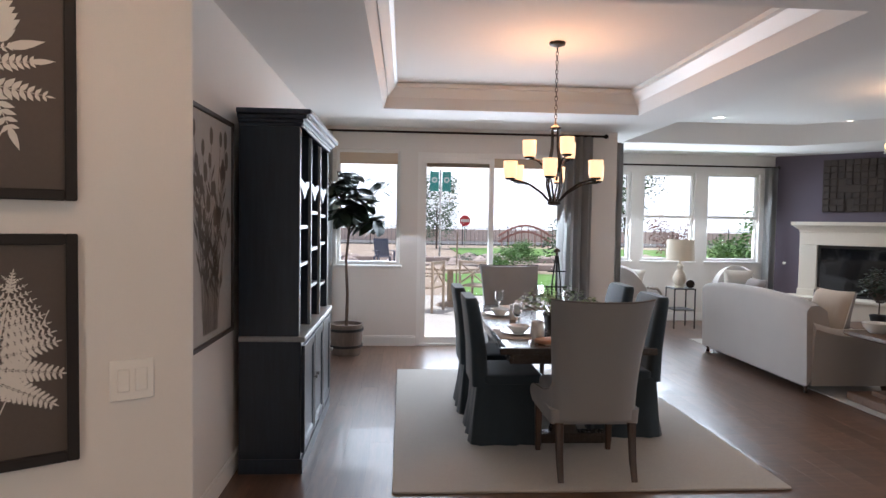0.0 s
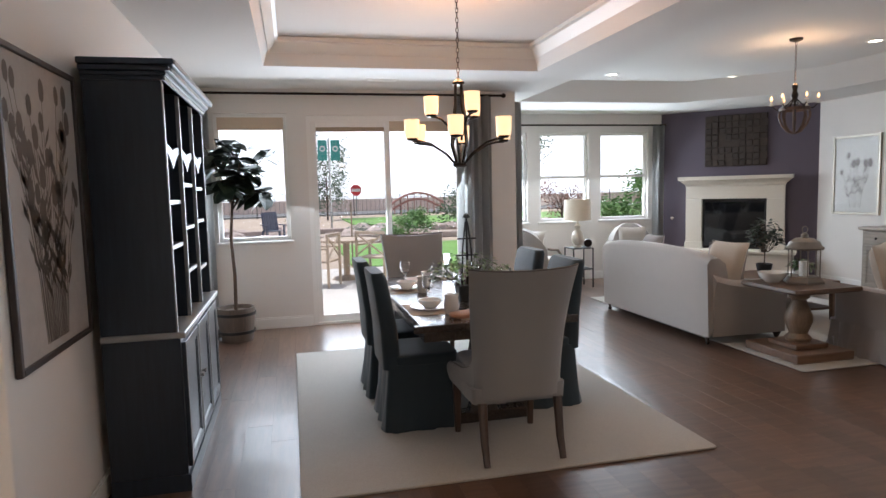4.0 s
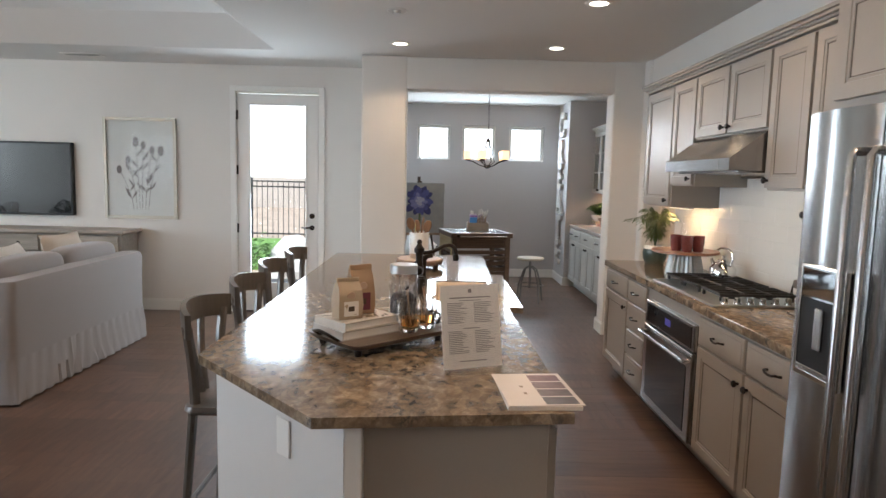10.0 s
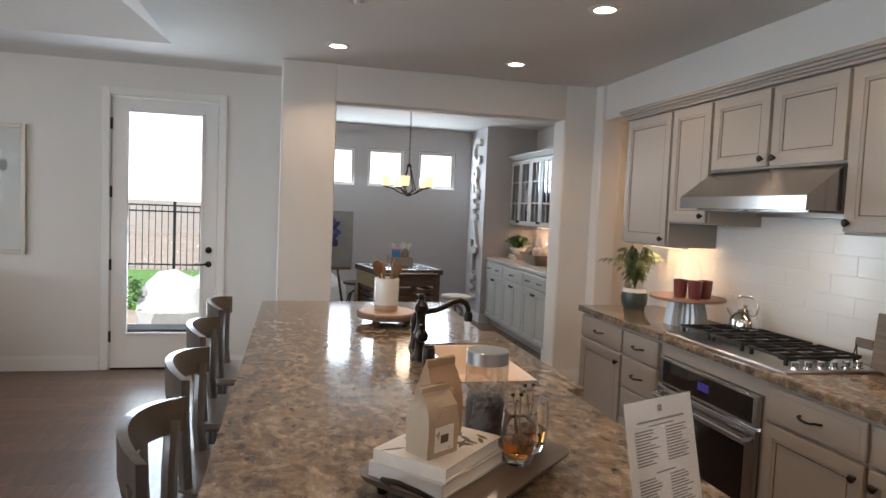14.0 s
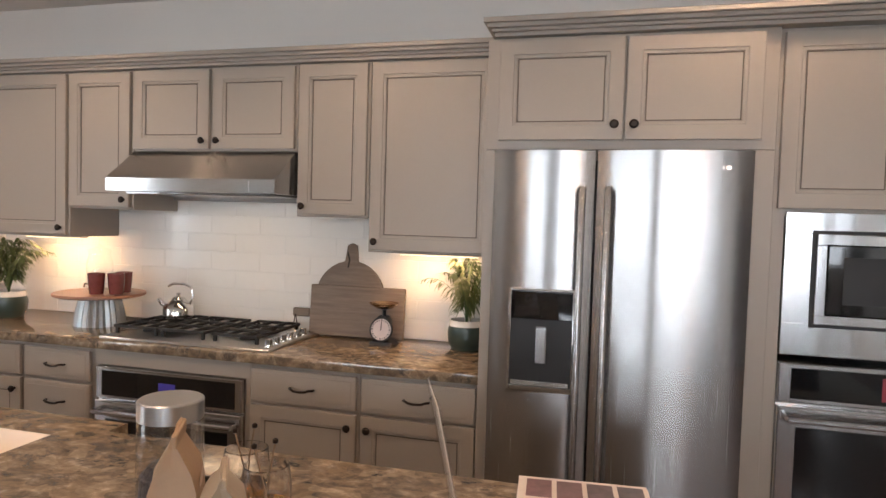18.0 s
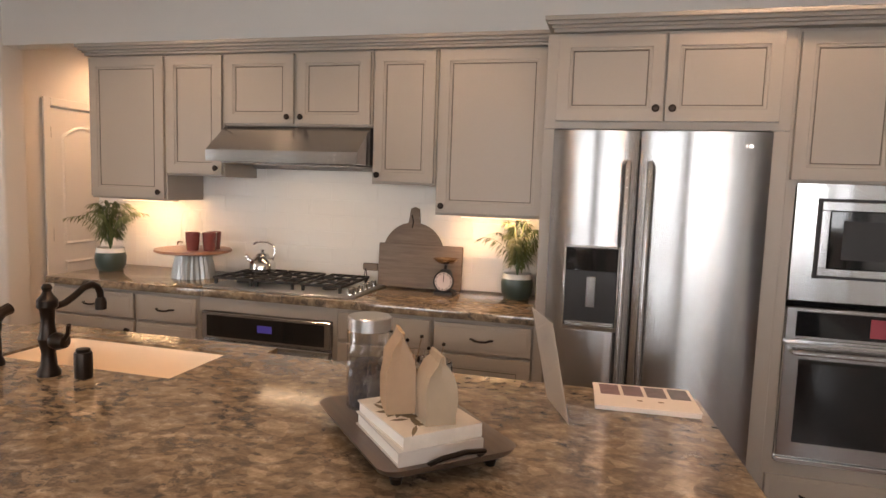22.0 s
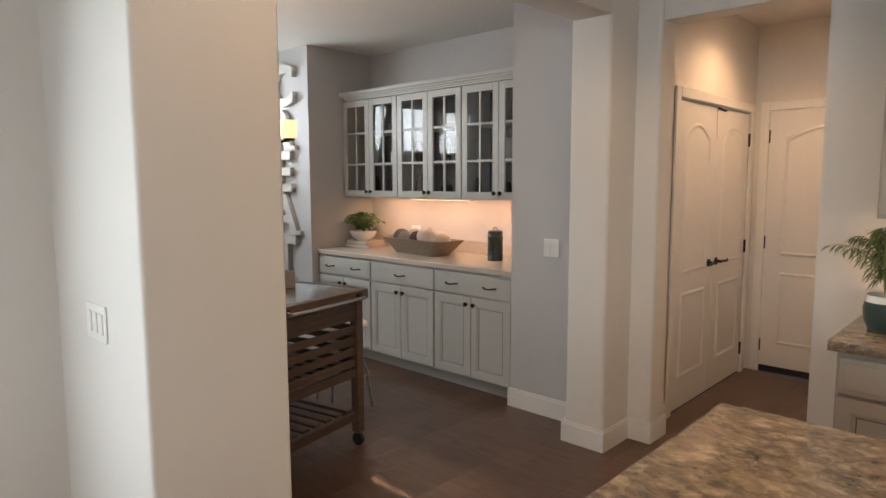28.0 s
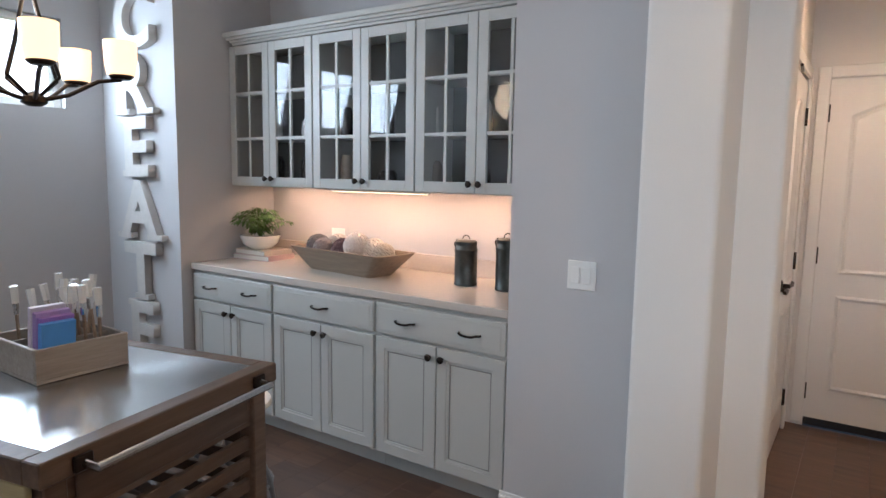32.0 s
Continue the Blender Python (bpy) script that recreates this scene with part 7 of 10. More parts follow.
for yy, z0, h, w, sd, lab in ((8.71, 1.06, 1.12, 0.39, 11, "framed pale botanical print reflecting the windows"), (5.61, 1.03, 1.11, 0.40, 12, "framed thistle print in a silver frame")):
    p = framed_art("framed_print", w, h, (8.734, yy, z0), 90, ARTF, ARTP, lab, 0.035, 0.03)
    stalks(p, -0.27, 0.27, 0.10, h - 0.22, sd, 6, INK, 0.055, 0.015)
    part("glazing", BX(-w + 0.035, w - 0.035, 0.018, 0.021, 0.035, h - 0.035), ARTG, p)

# fireplace on the diagonal wall; local +y faces the room
fp = thing("fireplace", (7.905, 10.195, 0), "cream stone fireplace with broad mantel and black firebox", "fireplace", 135)
part("hearth", boxes((-0.86, 0.86, 0.0, 0.42, 0.0, 0.44), bev=0.006), STONE, fp)
part("hearth_slab", BX(-0.90, 0.90, 0.0, 0.46, 0.44, 0.495, bev=0.01), STONE, fp)
for s in (-1, 1):
    part("pilaster", boxes((s * 0.60 - 0.125, s * 0.60 + 0.125, 0.0, 0.17, 0.495, 1.30), (s * 0.60 - 0.14, s * 0.60 + 0.14, 0.0, 0.185, 0.495, 0.60), bev=0.006), STONE, fp)
part("frieze", BX(-0.725, 0.725, 0.0, 0.17, 1.30, 1.50, bev=0.005), STONE, fp)
bm = bmesh.new()
prof = [(0.0, 1.50), (0.01, 1.52), (0.015, 1.54), (0.05, 1.565), (0.085, 1.60), (0.11, 1.61), (0.11, 1.665)]
prev = None
for g, zz in prof:
    pts = [(-0.725 - g, 0.0), (0.725 + g, 0.0), (0.725 + g, 0.17 + g), (-0.725 - g, 0.17 + g)]
    cur = [bm.verts.new((x, y, zz)) for x, y in pts]
    if prev:
        for i in range(4):
            bm.faces.new((prev[i], prev[(i + 1) % 4], cur[(i + 1) % 4], cur[i]))
    else:
        bm.faces.new(cur[::-1])
    prev = cur
bm.faces.new(prev)
part("mantel", bm, STONE, fp)
part("firebox", boxes((-0.475, 0.475, 0.004, 0.02, 0.495, 1.30), (-0.475, -0.44, 0.02, 0.10, 0.495, 1.30), (0.44, 0.475, 0.02, 0.10, 0.495, 1.30), (-0.44, 0.44, 0.02, 0.10, 1.25, 1.30)), BLACK, fp)
part("fire_glass", BX(-0.44, 0.44, 0.085, 0.092, 0.515, 1.25), BLACKG, fp)
part("grate_bar", BX(-0.44, 0.44, 0.086, 0.10, 0.495, 0.53), IRON, fp)
gr = thing("carved_panel", (7.905, 10.195, 1.80), "dark brown carved openwork wooden panel above the mantel", "wall decor", 135)
DKB = wood("dark_carved_wood", (0.02, 0.014, 0.011), (0.06, 0.042, 0.032), 0.6, axis=0)
part("board", BX(-0.46, 0.46, 0.004, 0.02, 0.02, 0.84), DKB, gr)
rnd = random.Random(3)
for j in range(8):
    for i in range(9):
        xa, za = -0.455 + i * 0.1012, 0.025 + j * 0.1025
        if rnd.random() < 0.86:
            part("carved_block", BX(xa + 0.006, xa + 0.094, 0.02, 0.034 + rnd.random() * 0.014, za + 0.006, za + 0.096, bev=0.006), DKB, gr)
po = thing("gas_key_plate", (7.20, 10.86, 0.98), "small chrome gas key plate on the plum wall", "key plate", 135)
part("disc", moved(lathe([(0, 0), (0.03, 0), (0.028, 0.008), (0.012, 0.012), (0, 0.014)], seg=18), Matrix.Rotation(radians(-90), 4, "X")), CHROME, po)

# armchairs by the windows


def armchair(x, y, rz, pil):
    c = thing("armchair", (x, y, 0), "cream armchair with carved wooden frame and curved back", "chair", rz, "armchairs by the windows")
    bm = bmesh.new()
    n, prev = 18, None
    for i in range(n + 1):
        a = radians(200 + 140 * i / n)
        r0, r1 = 0.34, 0.26
        u = -1 + 2 * i / n
        top = 0.95 - 0.30 * abs(u) ** 2.2
        sec = [(r0 * math.cos(a) * 1.05, r0 * math.sin(a) + 0.05, 0.40), (r0 * math.cos(a) * 1.08, r0 * math.sin(a) + 0.02, top), (r1 * math.cos(a) * 1.05, r1 * math.sin(a) + 0.05, top + 0.01), (r1 * math.cos(a), r1 * math.sin(a) + 0.05, 0.42)]
        cur = [bm.verts.new(p) for p in sec]
        if prev:
            for k in range(3):
                bm.faces.new((prev[k], prev[k + 1], cur[k + 1], cur[k]))
        else:
            bm.faces.new(cur)
        prev = cur
    bm.faces.new(prev)
    part("backrest", bm, CREAM, c, smooth=60)
    part("seat", puff(-0.31, 0.31, -0.24, 0.36, 0.34, 0.52, 0.3), CREAM, c)
    part("frame", loft([(-0.32, 0.32, -0.28, 0.36, 0.30), (-0.32, 0.32, -0.28, 0.36, 0.37)], 0.06), GREYW, c)
    for sx in (-1, 1):
        part("arm_rail", tube([(sx * 0.34, -0.06, 0.66), (sx * 0.34, 0.15, 0.64), (sx * 0.33, 0.25, 0.56), (sx * 0.31, 0.30, 0.36)], 0.02, 8), GREYW, c)
        for yy in (-0.24, 0.30):
            part("leg", tube([(sx * 0.28, yy, 0.0), (sx * 0.285, yy + 0.01, 0.12), (sx * 0.29, yy, 0.31)], 0.015, 8, r_end=0.026), GREYW, c)
    return c


armchair(4.38, 10.12, -60, 0)
armchair(6.05, 10.25, 150, 1)
pillow(4.36, 10.1, 0.52, -60, -18, 0.42, PILW, "white patterned cushion on an armchair")
pillow(6.08, 10.22, 0.52, 150, -18, 0.42, PILW, "white patterned cushion on an armchair")
st = thing("side_table", (5.22, 10.32, 0), "slim dark metal side table with two tiers", "table")
for zz in (0.28, 0.60):
    part("tier", BX(-0.17, 0.17, -0.17, 0.17, zz, zz + 0.015, bev=0.003), BLACK, st)
for sx in (-1, 1):
    for yy in (-1, 1):
        part("leg", BX(sx * 0.16 - 0.008, sx * 0.16 + 0.008, yy * 0.16 - 0.008, yy * 0.16 + 0.008, 0, 0.60), BLACK, st)
tl = thing("table_lamp", (5.20, 10.32, 0.616), "cream gourd table lamp with drum shade", "lamp")
part("base", lathe([(0, 0), (0.07, 0), (0.07, 0.02), (0.05, 0.03), (0.09, 0.09), (0.10, 0.15), (0.075, 0.23), (0.035, 0.28), (0.045, 0.31), (0.05, 0.34), (0.02, 0.37), (0.012, 0.42), (0, 0.42)], seg=24), STONE, tl)
part("shade", lathe([(0.21, 0.42), (0.20, 0.74), (0.195, 0.74), (0.205, 0.42)], seg=32), fabric("cream_lamp_shade", (0.72, 0.63, 0.50)), tl)
solid("desk_clock", moved(lathe([(0, -0.02), (0.06, -0.02), (0.065, 0.0), (0.06, 0.02), (0, 0.02)], seg=20), Matrix.Translation((0, 0, 0.065)) @ Matrix.Rotation(radians(90), 4, "X")), BRONZE, "small round dark clock on the side table", "clock", (5.34, 10.25, 0.616), -20)

# living room chandelier
c, H2, zt = chandelier(5.92, 6.78, 2.98, 2.04, "rustic wooden basket chandelier with six lit candle bulbs", [(6, 0.2, 0.26)], 0, 0, None, BRONZE)
part("stem", tube([(0, 0, 0.0), (0, 0, zt)], 0.012, 8), BRONZE, c)
RUSTW = wood("aged_chandelier_wood", (0.06, 0.03, 0.018), (0.14, 0.075, 0.045), 0.5, axis=2)
for i in range(8):
    a = i * math.pi / 4
    ca, sa = math.cos(a), math.sin(a)
    part("rib", tube([(r * ca, r * sa, z) for r, z in ((0.012, 0.0), (0.06, 0.02), (0.115, 0.09), (0.14, 0.17), (0.13, 0.235))], 0.011, 6), RUSTW, c)
part("band", lathe([(0.128, 0.225), (0.142, 0.225), (0.142, 0.255), (0.128, 0.255), (0.128, 0.225)], seg=28), RUSTW, c)
part("upper_cage", lathe([(0.012, 0.50), (0.03, 0.48), (0.02, 0.42), (0.035, 0.38), (0.02, 0.33), (0.012, 0.33)], seg=14), BRONZE, c)
for i in range(6):
    a = i * math.pi / 3 + 0.3
    ca, sa = math.cos(a), math.sin(a)
    arm = part("arm", tube([(0.02 * ca, 0.02 * sa, 0.34), (0.09 * ca, 0.09 * sa, 0.26), (0.16 * ca, 0.16 * sa, 0.24), (0.21 * ca, 0.21 * sa, 0.29)], 0.006, 6), BRONZE, c)
    part("candle", lathe([(0, 0), (0.02, 0.0), (0.022, 0.006), (0.011, 0.01), (0.011, 0.055), (0, 0.055)], 0.21 * ca, 0.21 * sa, 0.285, 12), CERW, arm)
    part("bulb", lathe([(0, 0), (0.008, 0.0), (0.013, 0.015), (0.008, 0.035), (0, 0.048)], 0.21 * ca, 0.21 * sa, 0.341, 12), CANDLE, arm)
bulb("lamp_living", 5.92, 6.78, 2.62, 10, (1, 0.62, 0.34), 0.1)

# ---- outside ----
GRASS = plain("lawn_green", (0.15, 0.31, 0.055), 0.9, var=0.35, scale=30, bump=0.8, big=0.6)
CONC = plain("pale_concrete", (0.52, 0.49, 0.45), 0.8, var=0.08, scale=25, bump=0.3)
MULCH = plain("tan_gravel", (0.42, 0.33, 0.25), 0.95, var=0.3, scale=20, bump=0.7)
ASPH = plain("grey_asphalt", (0.14, 0.135, 0.13), 0.9, var=0.2, scale=60)
gm = bmesh.new()
bmesh.ops.create_grid(gm, x_segments=2, y_segments=2, size=300)
moved(gm, Matrix.Translation((5, 5, -0.16)))
tagged(mesh_ob("ground", gm, MULCH), "tan gravel ground around the house", "ground", kind="structure")
built("patio_north", BX(-3, 8.0, 8.95, 14.6, -0.15, -0.03), CONC, "pale concrete patio outside the sliding door", "patio")
built("patio_east", BX(8.92, 11.2, 2.9, 7.5, -0.15, -0.03), CONC, "pale concrete patio outside the glazed door", "patio")
built("lawn_north", BX(2.2, 22, 15.4, 21.5, -0.155, -0.10), GRASS, "green lawn beyond the patio", "lawn")
built("lawn_far", BX(4.0, 40, 33.5, 42.5, -0.155, -0.09), GRASS, "strip of green lawn before the garden fence", "lawn")
built("lawn_near", BX(3.9, 16, 11.3, 15.3, -0.15, -0.02), GRASS, "green lawn outside the living room windows", "lawn")
built("lawn_east", BX(13.0, 18.2, -6, 14, -0.155, -0.09), GRASS, "green lawn beyond the east patio", "lawn")
built("road", BX(-60, 90, 49, 58, -0.155, -0.12), ASPH, "grey asphalt road beyond the fence", "road")
SKYB = glow("hazy_bright_sky", (0.97, 0.98, 1.0), 1.15)
bm = bmesh.new()
prev = None
for i in range(33):
    a = radians(-60 + 190 * i / 32)
    cur = [bm.verts.new((5 + 120 * math.cos(a), 5 + 120 * math.sin(a), z)) for z in (-1, 70)]
    if prev:
        bm.faces.new((prev[0], cur[0], cur[1], prev[1]))
    prev = cur
tagged(mesh_ob("backdrop", bm, SKYB), "bright hazy sky in the distance", "sky", kind="structure")


SOFFIT = plain("tan_stucco_soffit", (0.52, 0.42, 0.32), 0.85, var=0.05, scale=60, bump=0.3)
built("eave_dining", BX(-0.6, 3.5, 8.93, 9.66, 2.735, 2.86), SOFFIT, "tan stucco eave above the sliding door", "eave")
built("eave_living", BX(3.4, 8.0, 11.19, 11.9, 2.735, 2.86), SOFFIT, "tan stucco eave above the living room windows", "eave")


def fence(name, p0, p1, h, label, gap=0.22):
    f = thing(name, (*p0, -0.12), label, "fence", math.degrees(math.atan2(p1[1] - p0[1], p1[0] - p0[0])))
    ln = math.dist(p0, p1)
    for zz in (0.12, h - 0.18, h - 0.04):
        part("rail", BX(0, ln, -0.015, 0.015, zz - 0.018, zz + 0.018), BLACK, f)
    mp, mk = bpy.data.meshes.new("post"), bpy.data.meshes.new("picket")
    for me, r, hh in ((mp, 0.03, h + 0.06), (mk, 0.008, h - 0.02)):
        b2 = BX(-r, r, -r, r, 0, hh)
        b2.to_mesh(me)
        b2.free()
        me.materials.append(BLACK)
    n = int(ln / gap)
    for i in range(n + 1):
        o = new("post" if i % 11 == 0 else "picket", mp if i % 11 == 0 else mk)
        o.parent = f
        o.location = (i * gap, 0, 0)


fence("garden_fence", (-8, 46.5), (36, 46.5), 1.45, "black metal picket fence behind the far lawn", 0.3)
fence("side_fence", (18.6, -2), (18.6, 12), 1.55, "black metal picket fence beyond the east lawn", 0.14)
RED = plain("red_sign_paint", (0.55, 0.03, 0.04), 0.5, var=0.05)
ss = thing("stop_sign", (5.18, 44.5, -0.12), "red octagonal stop sign on a post", "sign", 180)
part("post", BX(-0.03, 0.03, -0.03, 0.03, 0, 1.5), STEEL, ss)
part("sign", moved(prism([(0.40 * math.cos(radians(22.5 + 45 * i)), 0.40 * math.sin(radians(22.5 + 45 * i))) for i in range(8)], 0, 0.02), Matrix.Translation((0, 0.05, 1.82)) @ Matrix.Rotation(radians(90), 4, "X")), RED, ss)
bm = bmesh.new()
for i in range(4):
    box(bm, -0.29 + i * 0.155, -0.18 + i * 0.155, 0.052, 0.058, 1.72, 1.92)
part("lettering", bm, CERW, ss)
GREENB = plain("green_banner_cloth", (0.05, 0.30, 0.26), 0.7, var=0.1)
bn = thing("street_banner", (2.62, 30.0, -0.12), "pair of green banners on a tall pole", "banner", 180)
part("pole", tube([(0, 0, 0), (0, 0, 4.1)], 0.05, 8), STEEL, bn)
for s in (-1, 1):
    part("banner", BX(0.08 if s > 0 else -0.48, 0.48 if s > 0 else -0.08, -0.01, 0.01, 3.1, 4.0), GREENB, bn)
    part("device", moved(lathe([(0.07, 0), (0.13, 0), (0.13, 0.004), (0.07, 0.004), (0.07, 0)], seg=20), Matrix.Translation((s * 0.28, 0.016, 3.62)) @ Matrix.Rotation(radians(90), 4, "X")), CERW, bn)
ar = thing("arched_rail", (9.6, 45.6, -0.12), "low red-brown arched bridge rail", "railing")
BRR = plain("red_brown_paint", (0.33, 0.15, 0.12), 0.6)
for dz in (0.35, 0.8):
    part("rail", tube([(-1.9 + 3.8 * i / 16, 0, dz + 0.75 * math.sin(math.pi * i / 16)) for i in range(17)], 0.08, 6), BRR, ar)
for i in range(1, 16, 2):
    part("post", BX(-1.9 + 3.8 * i / 16 - 0.03, -1.9 + 3.8 * i / 16 + 0.03, -0.03, 0.03, 0, 0.8 + 0.75 * math.sin(math.pi * i / 16)), BRR, ar)
# garden boulders and low terraces
ROCK = plain("pinkish_boulder", (0.46, 0.37, 0.32), 0.9, var=0.25, scale=12, bump=0.8, dist=0.02)
rnd = random.Random(23)
rock = bmesh.new()
bmesh.ops.create_icosphere(rock, subdivisions=2, radius=1.0)
for v in rock.verts:
    v.co *= rnd.uniform(0.8, 1.15)
    v.co.z *= 0.55
rock_mesh = bpy.data.meshes.new("boulder")
rock.to_mesh(rock_mesh)
rock.free()
rock_mesh.materials.append(ROCK)
for i in range(46):
    o = new("boulder", rock_mesh)
    r = rnd.uniform(0.18, 0.55)
    o.matrix_basis = pose(rnd.uniform(-3, 13), rnd.uniform(22.5, 32.5), -0.14 + r * 0.2, 0, 0, rnd.uniform(0, 360)) @ Matrix.Scale(r, 4)
    tagged(o, "rounded pinkish boulder on the gravel bank", "rock", "garden boulders")
for yy in (24.0, 28.5):
    solid("terrace_edge", BX(-7, 8, -0.2, 0.2, 0, 0.22, bev=0.03), ROCK, "low pinkish stone terrace edging in gravel", "edging", (-1.0 + yy * 0.1, yy, -0.16))
solid("estate_wall", BX(-60, 90, -0.2, 0.2, 0, 1.1), plain("pale_stucco", (0.62, 0.50, 0.43), 0.9, var=0.08, scale=6), "long low pale stucco wall beyond the road", "garden wall", (0, 60, -0.16))
solid("estate_wall", BX(-40, 60, -0.2, 0.2, 0, 1.6), plain("pale_sandy_stucco", (0.60, 0.53, 0.46), 0.9, var=0.08, scale=6), "long low sandy wall beyond the east fence", "garden wall", (36, 0, -0.16), 90)


def shrub(x, y, r, h, n, mat, label, seed, name="shrub", z=-0.15, clear=0.0, size=1.0):
    rnd = random.Random(seed)
    s = thing(name, (x, y, z), label, "plant")
    tr, lf = bmesh.new(), bmesh.new()
    tube([(0, 0, 0), (0.03, 0.02, h * 0.35), (-0.02, 0, h * 0.8)], max(0.025, r * 0.05), 7, tr, 0.012)
    tips = []
    for i in range(10):
        a, rr = i * 2.4, r * rnd.uniform(0.4, 0.85)
        tip = Vector((rr * math.cos(a), rr * math.sin(a), clear + (h - clear) * rnd.uniform(0.25, 0.95)))
        tube([(0, 0, max(0.05, tip.z * 0.45)), (0.5 * tip.x, 0.5 * tip.y, tip.z * 0.8), tip], max(0.01, r * 0.02), 5, tr, 0.004)
        tips.append(tip)
    for i in range(n):
        t = rnd.choice(tips)
        q = t + Vector((rnd.gauss(0, r * 0.2), rnd.gauss(0, r * 0.2), rnd.gauss(0, (h - clear) * 0.11)))
        q.z = max(0.03, q.z)
        leaf_into(lf, q, rnd.uniform(0, 6.28), rnd.uniform(-0.8, 0.8), rnd.uniform(0.07, 0.13) * (0.6 + r * 0.4) * size, 0.05 * (0.6 + r * 0.4) * size, 0.2, rnd.uniform(-1, 1), 2)
    part("trunk", tr, BARK, s)
    part("crown", lf, mat, s)


shrub(4.72, 22.6, 0.85, 1.0, 3000, G_OUT, "rounded green garden shrub beyond the lawn", 1)
shrub(3.1, 42.0, 1.2, 4.4, 2400, G_SAGE, "slim grey-green young tree before the fence", 2, "tree", size=1.7)
shrub(8.3, 21.5, 1.0, 4.8, 2200, G_SAGE, "tall airy tree outside the living room", 3, "tree", clear=1.5, size=1.2)
shrub(13.6, 22.5, 1.7, 2.1, 3600, G_OUT, "bright green shrub outside the living room windows", 4, size=1.3)
shrub(11.0, 24.0, 0.8, 1.9, 600, green("reddish_leaves", (0.22, 0.10, 0.07)), "reddish shrub beyond the lawn", 5, size=1.3)
shrub(7.6, 24.5, 1.3, 2.0, 1200, G_MID, "green shrub beyond the lawn", 6, size=1.3)
shrub(3.2, 24.6, 0.6, 0.6, 350, G_SAGE, "low grey-green garden plant in gravel", 7)
shrub(1.2, 29.0, 0.7, 0.7, 350, G_SAGE, "low grey-green garden plant in gravel", 8)
stk = thing("tree_stake", (2.14, 15.0, -0.16), "thin wooden stake in the lawn edge", "stake")
part("stake", tube([(0, 0, 0), (0.01, 0, 1.5)], 0.017, 8), OAK, stk)
TEAK = wood("pale_teak", (0.30, 0.22, 0.15), (0.48, 0.37, 0.27), 0.6, axis=2)


def patio_chair(x, y, rz):
    c = thing("patio_chair", (x, y, -0.03), "pale teak patio armchair with crossed back", "chair", rz, "patio chairs")
    for sx in (-1, 1):
        for yy, h in ((0.24, 0.64), (-0.24, 0.90)):
            part("leg", BX(sx * 0.27 - 0.02, sx * 0.27 + 0.02, yy - 0.02, yy + 0.02, 0, h, bev=0.003), TEAK, c)
        part("arm", BX(sx * 0.27 - 0.03, sx * 0.27 + 0.03, -0.24, 0.30, 0.64, 0.665, bev=0.004), TEAK, c)
        part("cross", tube([(-sx * 0.24, -0.24, 0.50), (sx * 0.24, -0.24, 0.84)], 0.016, 6), TEAK, c)
    part("top_rail", BX(-0.27, 0.27, -0.26, -0.22, 0.85, 0.90, bev=0.004), TEAK, c)
    part("seat", BX(-0.26, 0.26, -0.24, 0.26, 0.42, 0.45, bev=0.005), TEAK, c)


patio_chair(1.35, 12.2, 65)
patio_chair(2.35, 12.5, -35)
tb = thing("patio_table", (1.85, 12.95, -0.03), "round pale teak patio table", "table")
part("tabletop", lathe([(0, 0.70), (0.55, 0.70), (0.55, 0.735), (0, 0.735)], seg=32), TEAK, tb)
part("leg", lathe([(0, 0), (0.28, 0), (0.24, 0.04), (0.06, 0.08), (0.06, 0.70), (0, 0.70)], seg=16), TEAK, tb)
ad = thing("garden_chair", (0.2, 25.6, -0.15), "dark blue slatted garden chair on gravel", "chair", 200)
DB = plain("dark_blue_plastic", (0.05, 0.06, 0.10), 0.5)
for i in range(6):
    part("back_slat", moved(BX(-0.045, 0.045, -0.012, 0.012, 0, 0.75, bev=0.004), Matrix.Translation((-0.25 + i * 0.1, -0.22, 0.32)) @ Matrix.Rotation(radians(16), 4, "X")), DB, ad)
    part("seat_slat", BX(-0.28, 0.28, -0.2 + i * 0.09, -0.12 + i * 0.09, 0.34, 0.365, bev=0.004), DB, ad)
for sx in (-1, 1):
    part("arm", BX(sx * 0.34 - 0.06, sx * 0.34 + 0.06, -0.25, 0.4, 0.56, 0.59, bev=0.004), DB, ad)
    part("leg", BX(sx * 0.32 - 0.03, sx * 0.32 + 0.03, 0.28, 0.34, 0, 0.56), DB, ad)
    part("leg", BX(sx * 0.32 - 0.03, sx * 0.32 + 0.03, -0.25, -0.19, 0, 0.36), DB, ad)
bw = thing("garden_bench", (9.95, 4.35, -0.03), "low dark bench on the patio", "bench", 90)
part("seat", BX(-0.7, 0.7, -0.16, 0.16, 0.14, 0.19, bev=0.005), BLACK, bw)
for sx in (-1, 1):
    part("leg", BX(sx * 0.6 - 0.04, sx * 0.6 + 0.04, -0.14, 0.14, 0, 0.14), BLACK, bw)
pale_rock = rock_mesh.copy()
pale_rock.materials.clear()
pale_rock.materials.append(plain("sun_bleached_rock", (0.70, 0.69, 0.66), 0.9, var=0.2, scale=14, bump=0.8, dist=0.02))
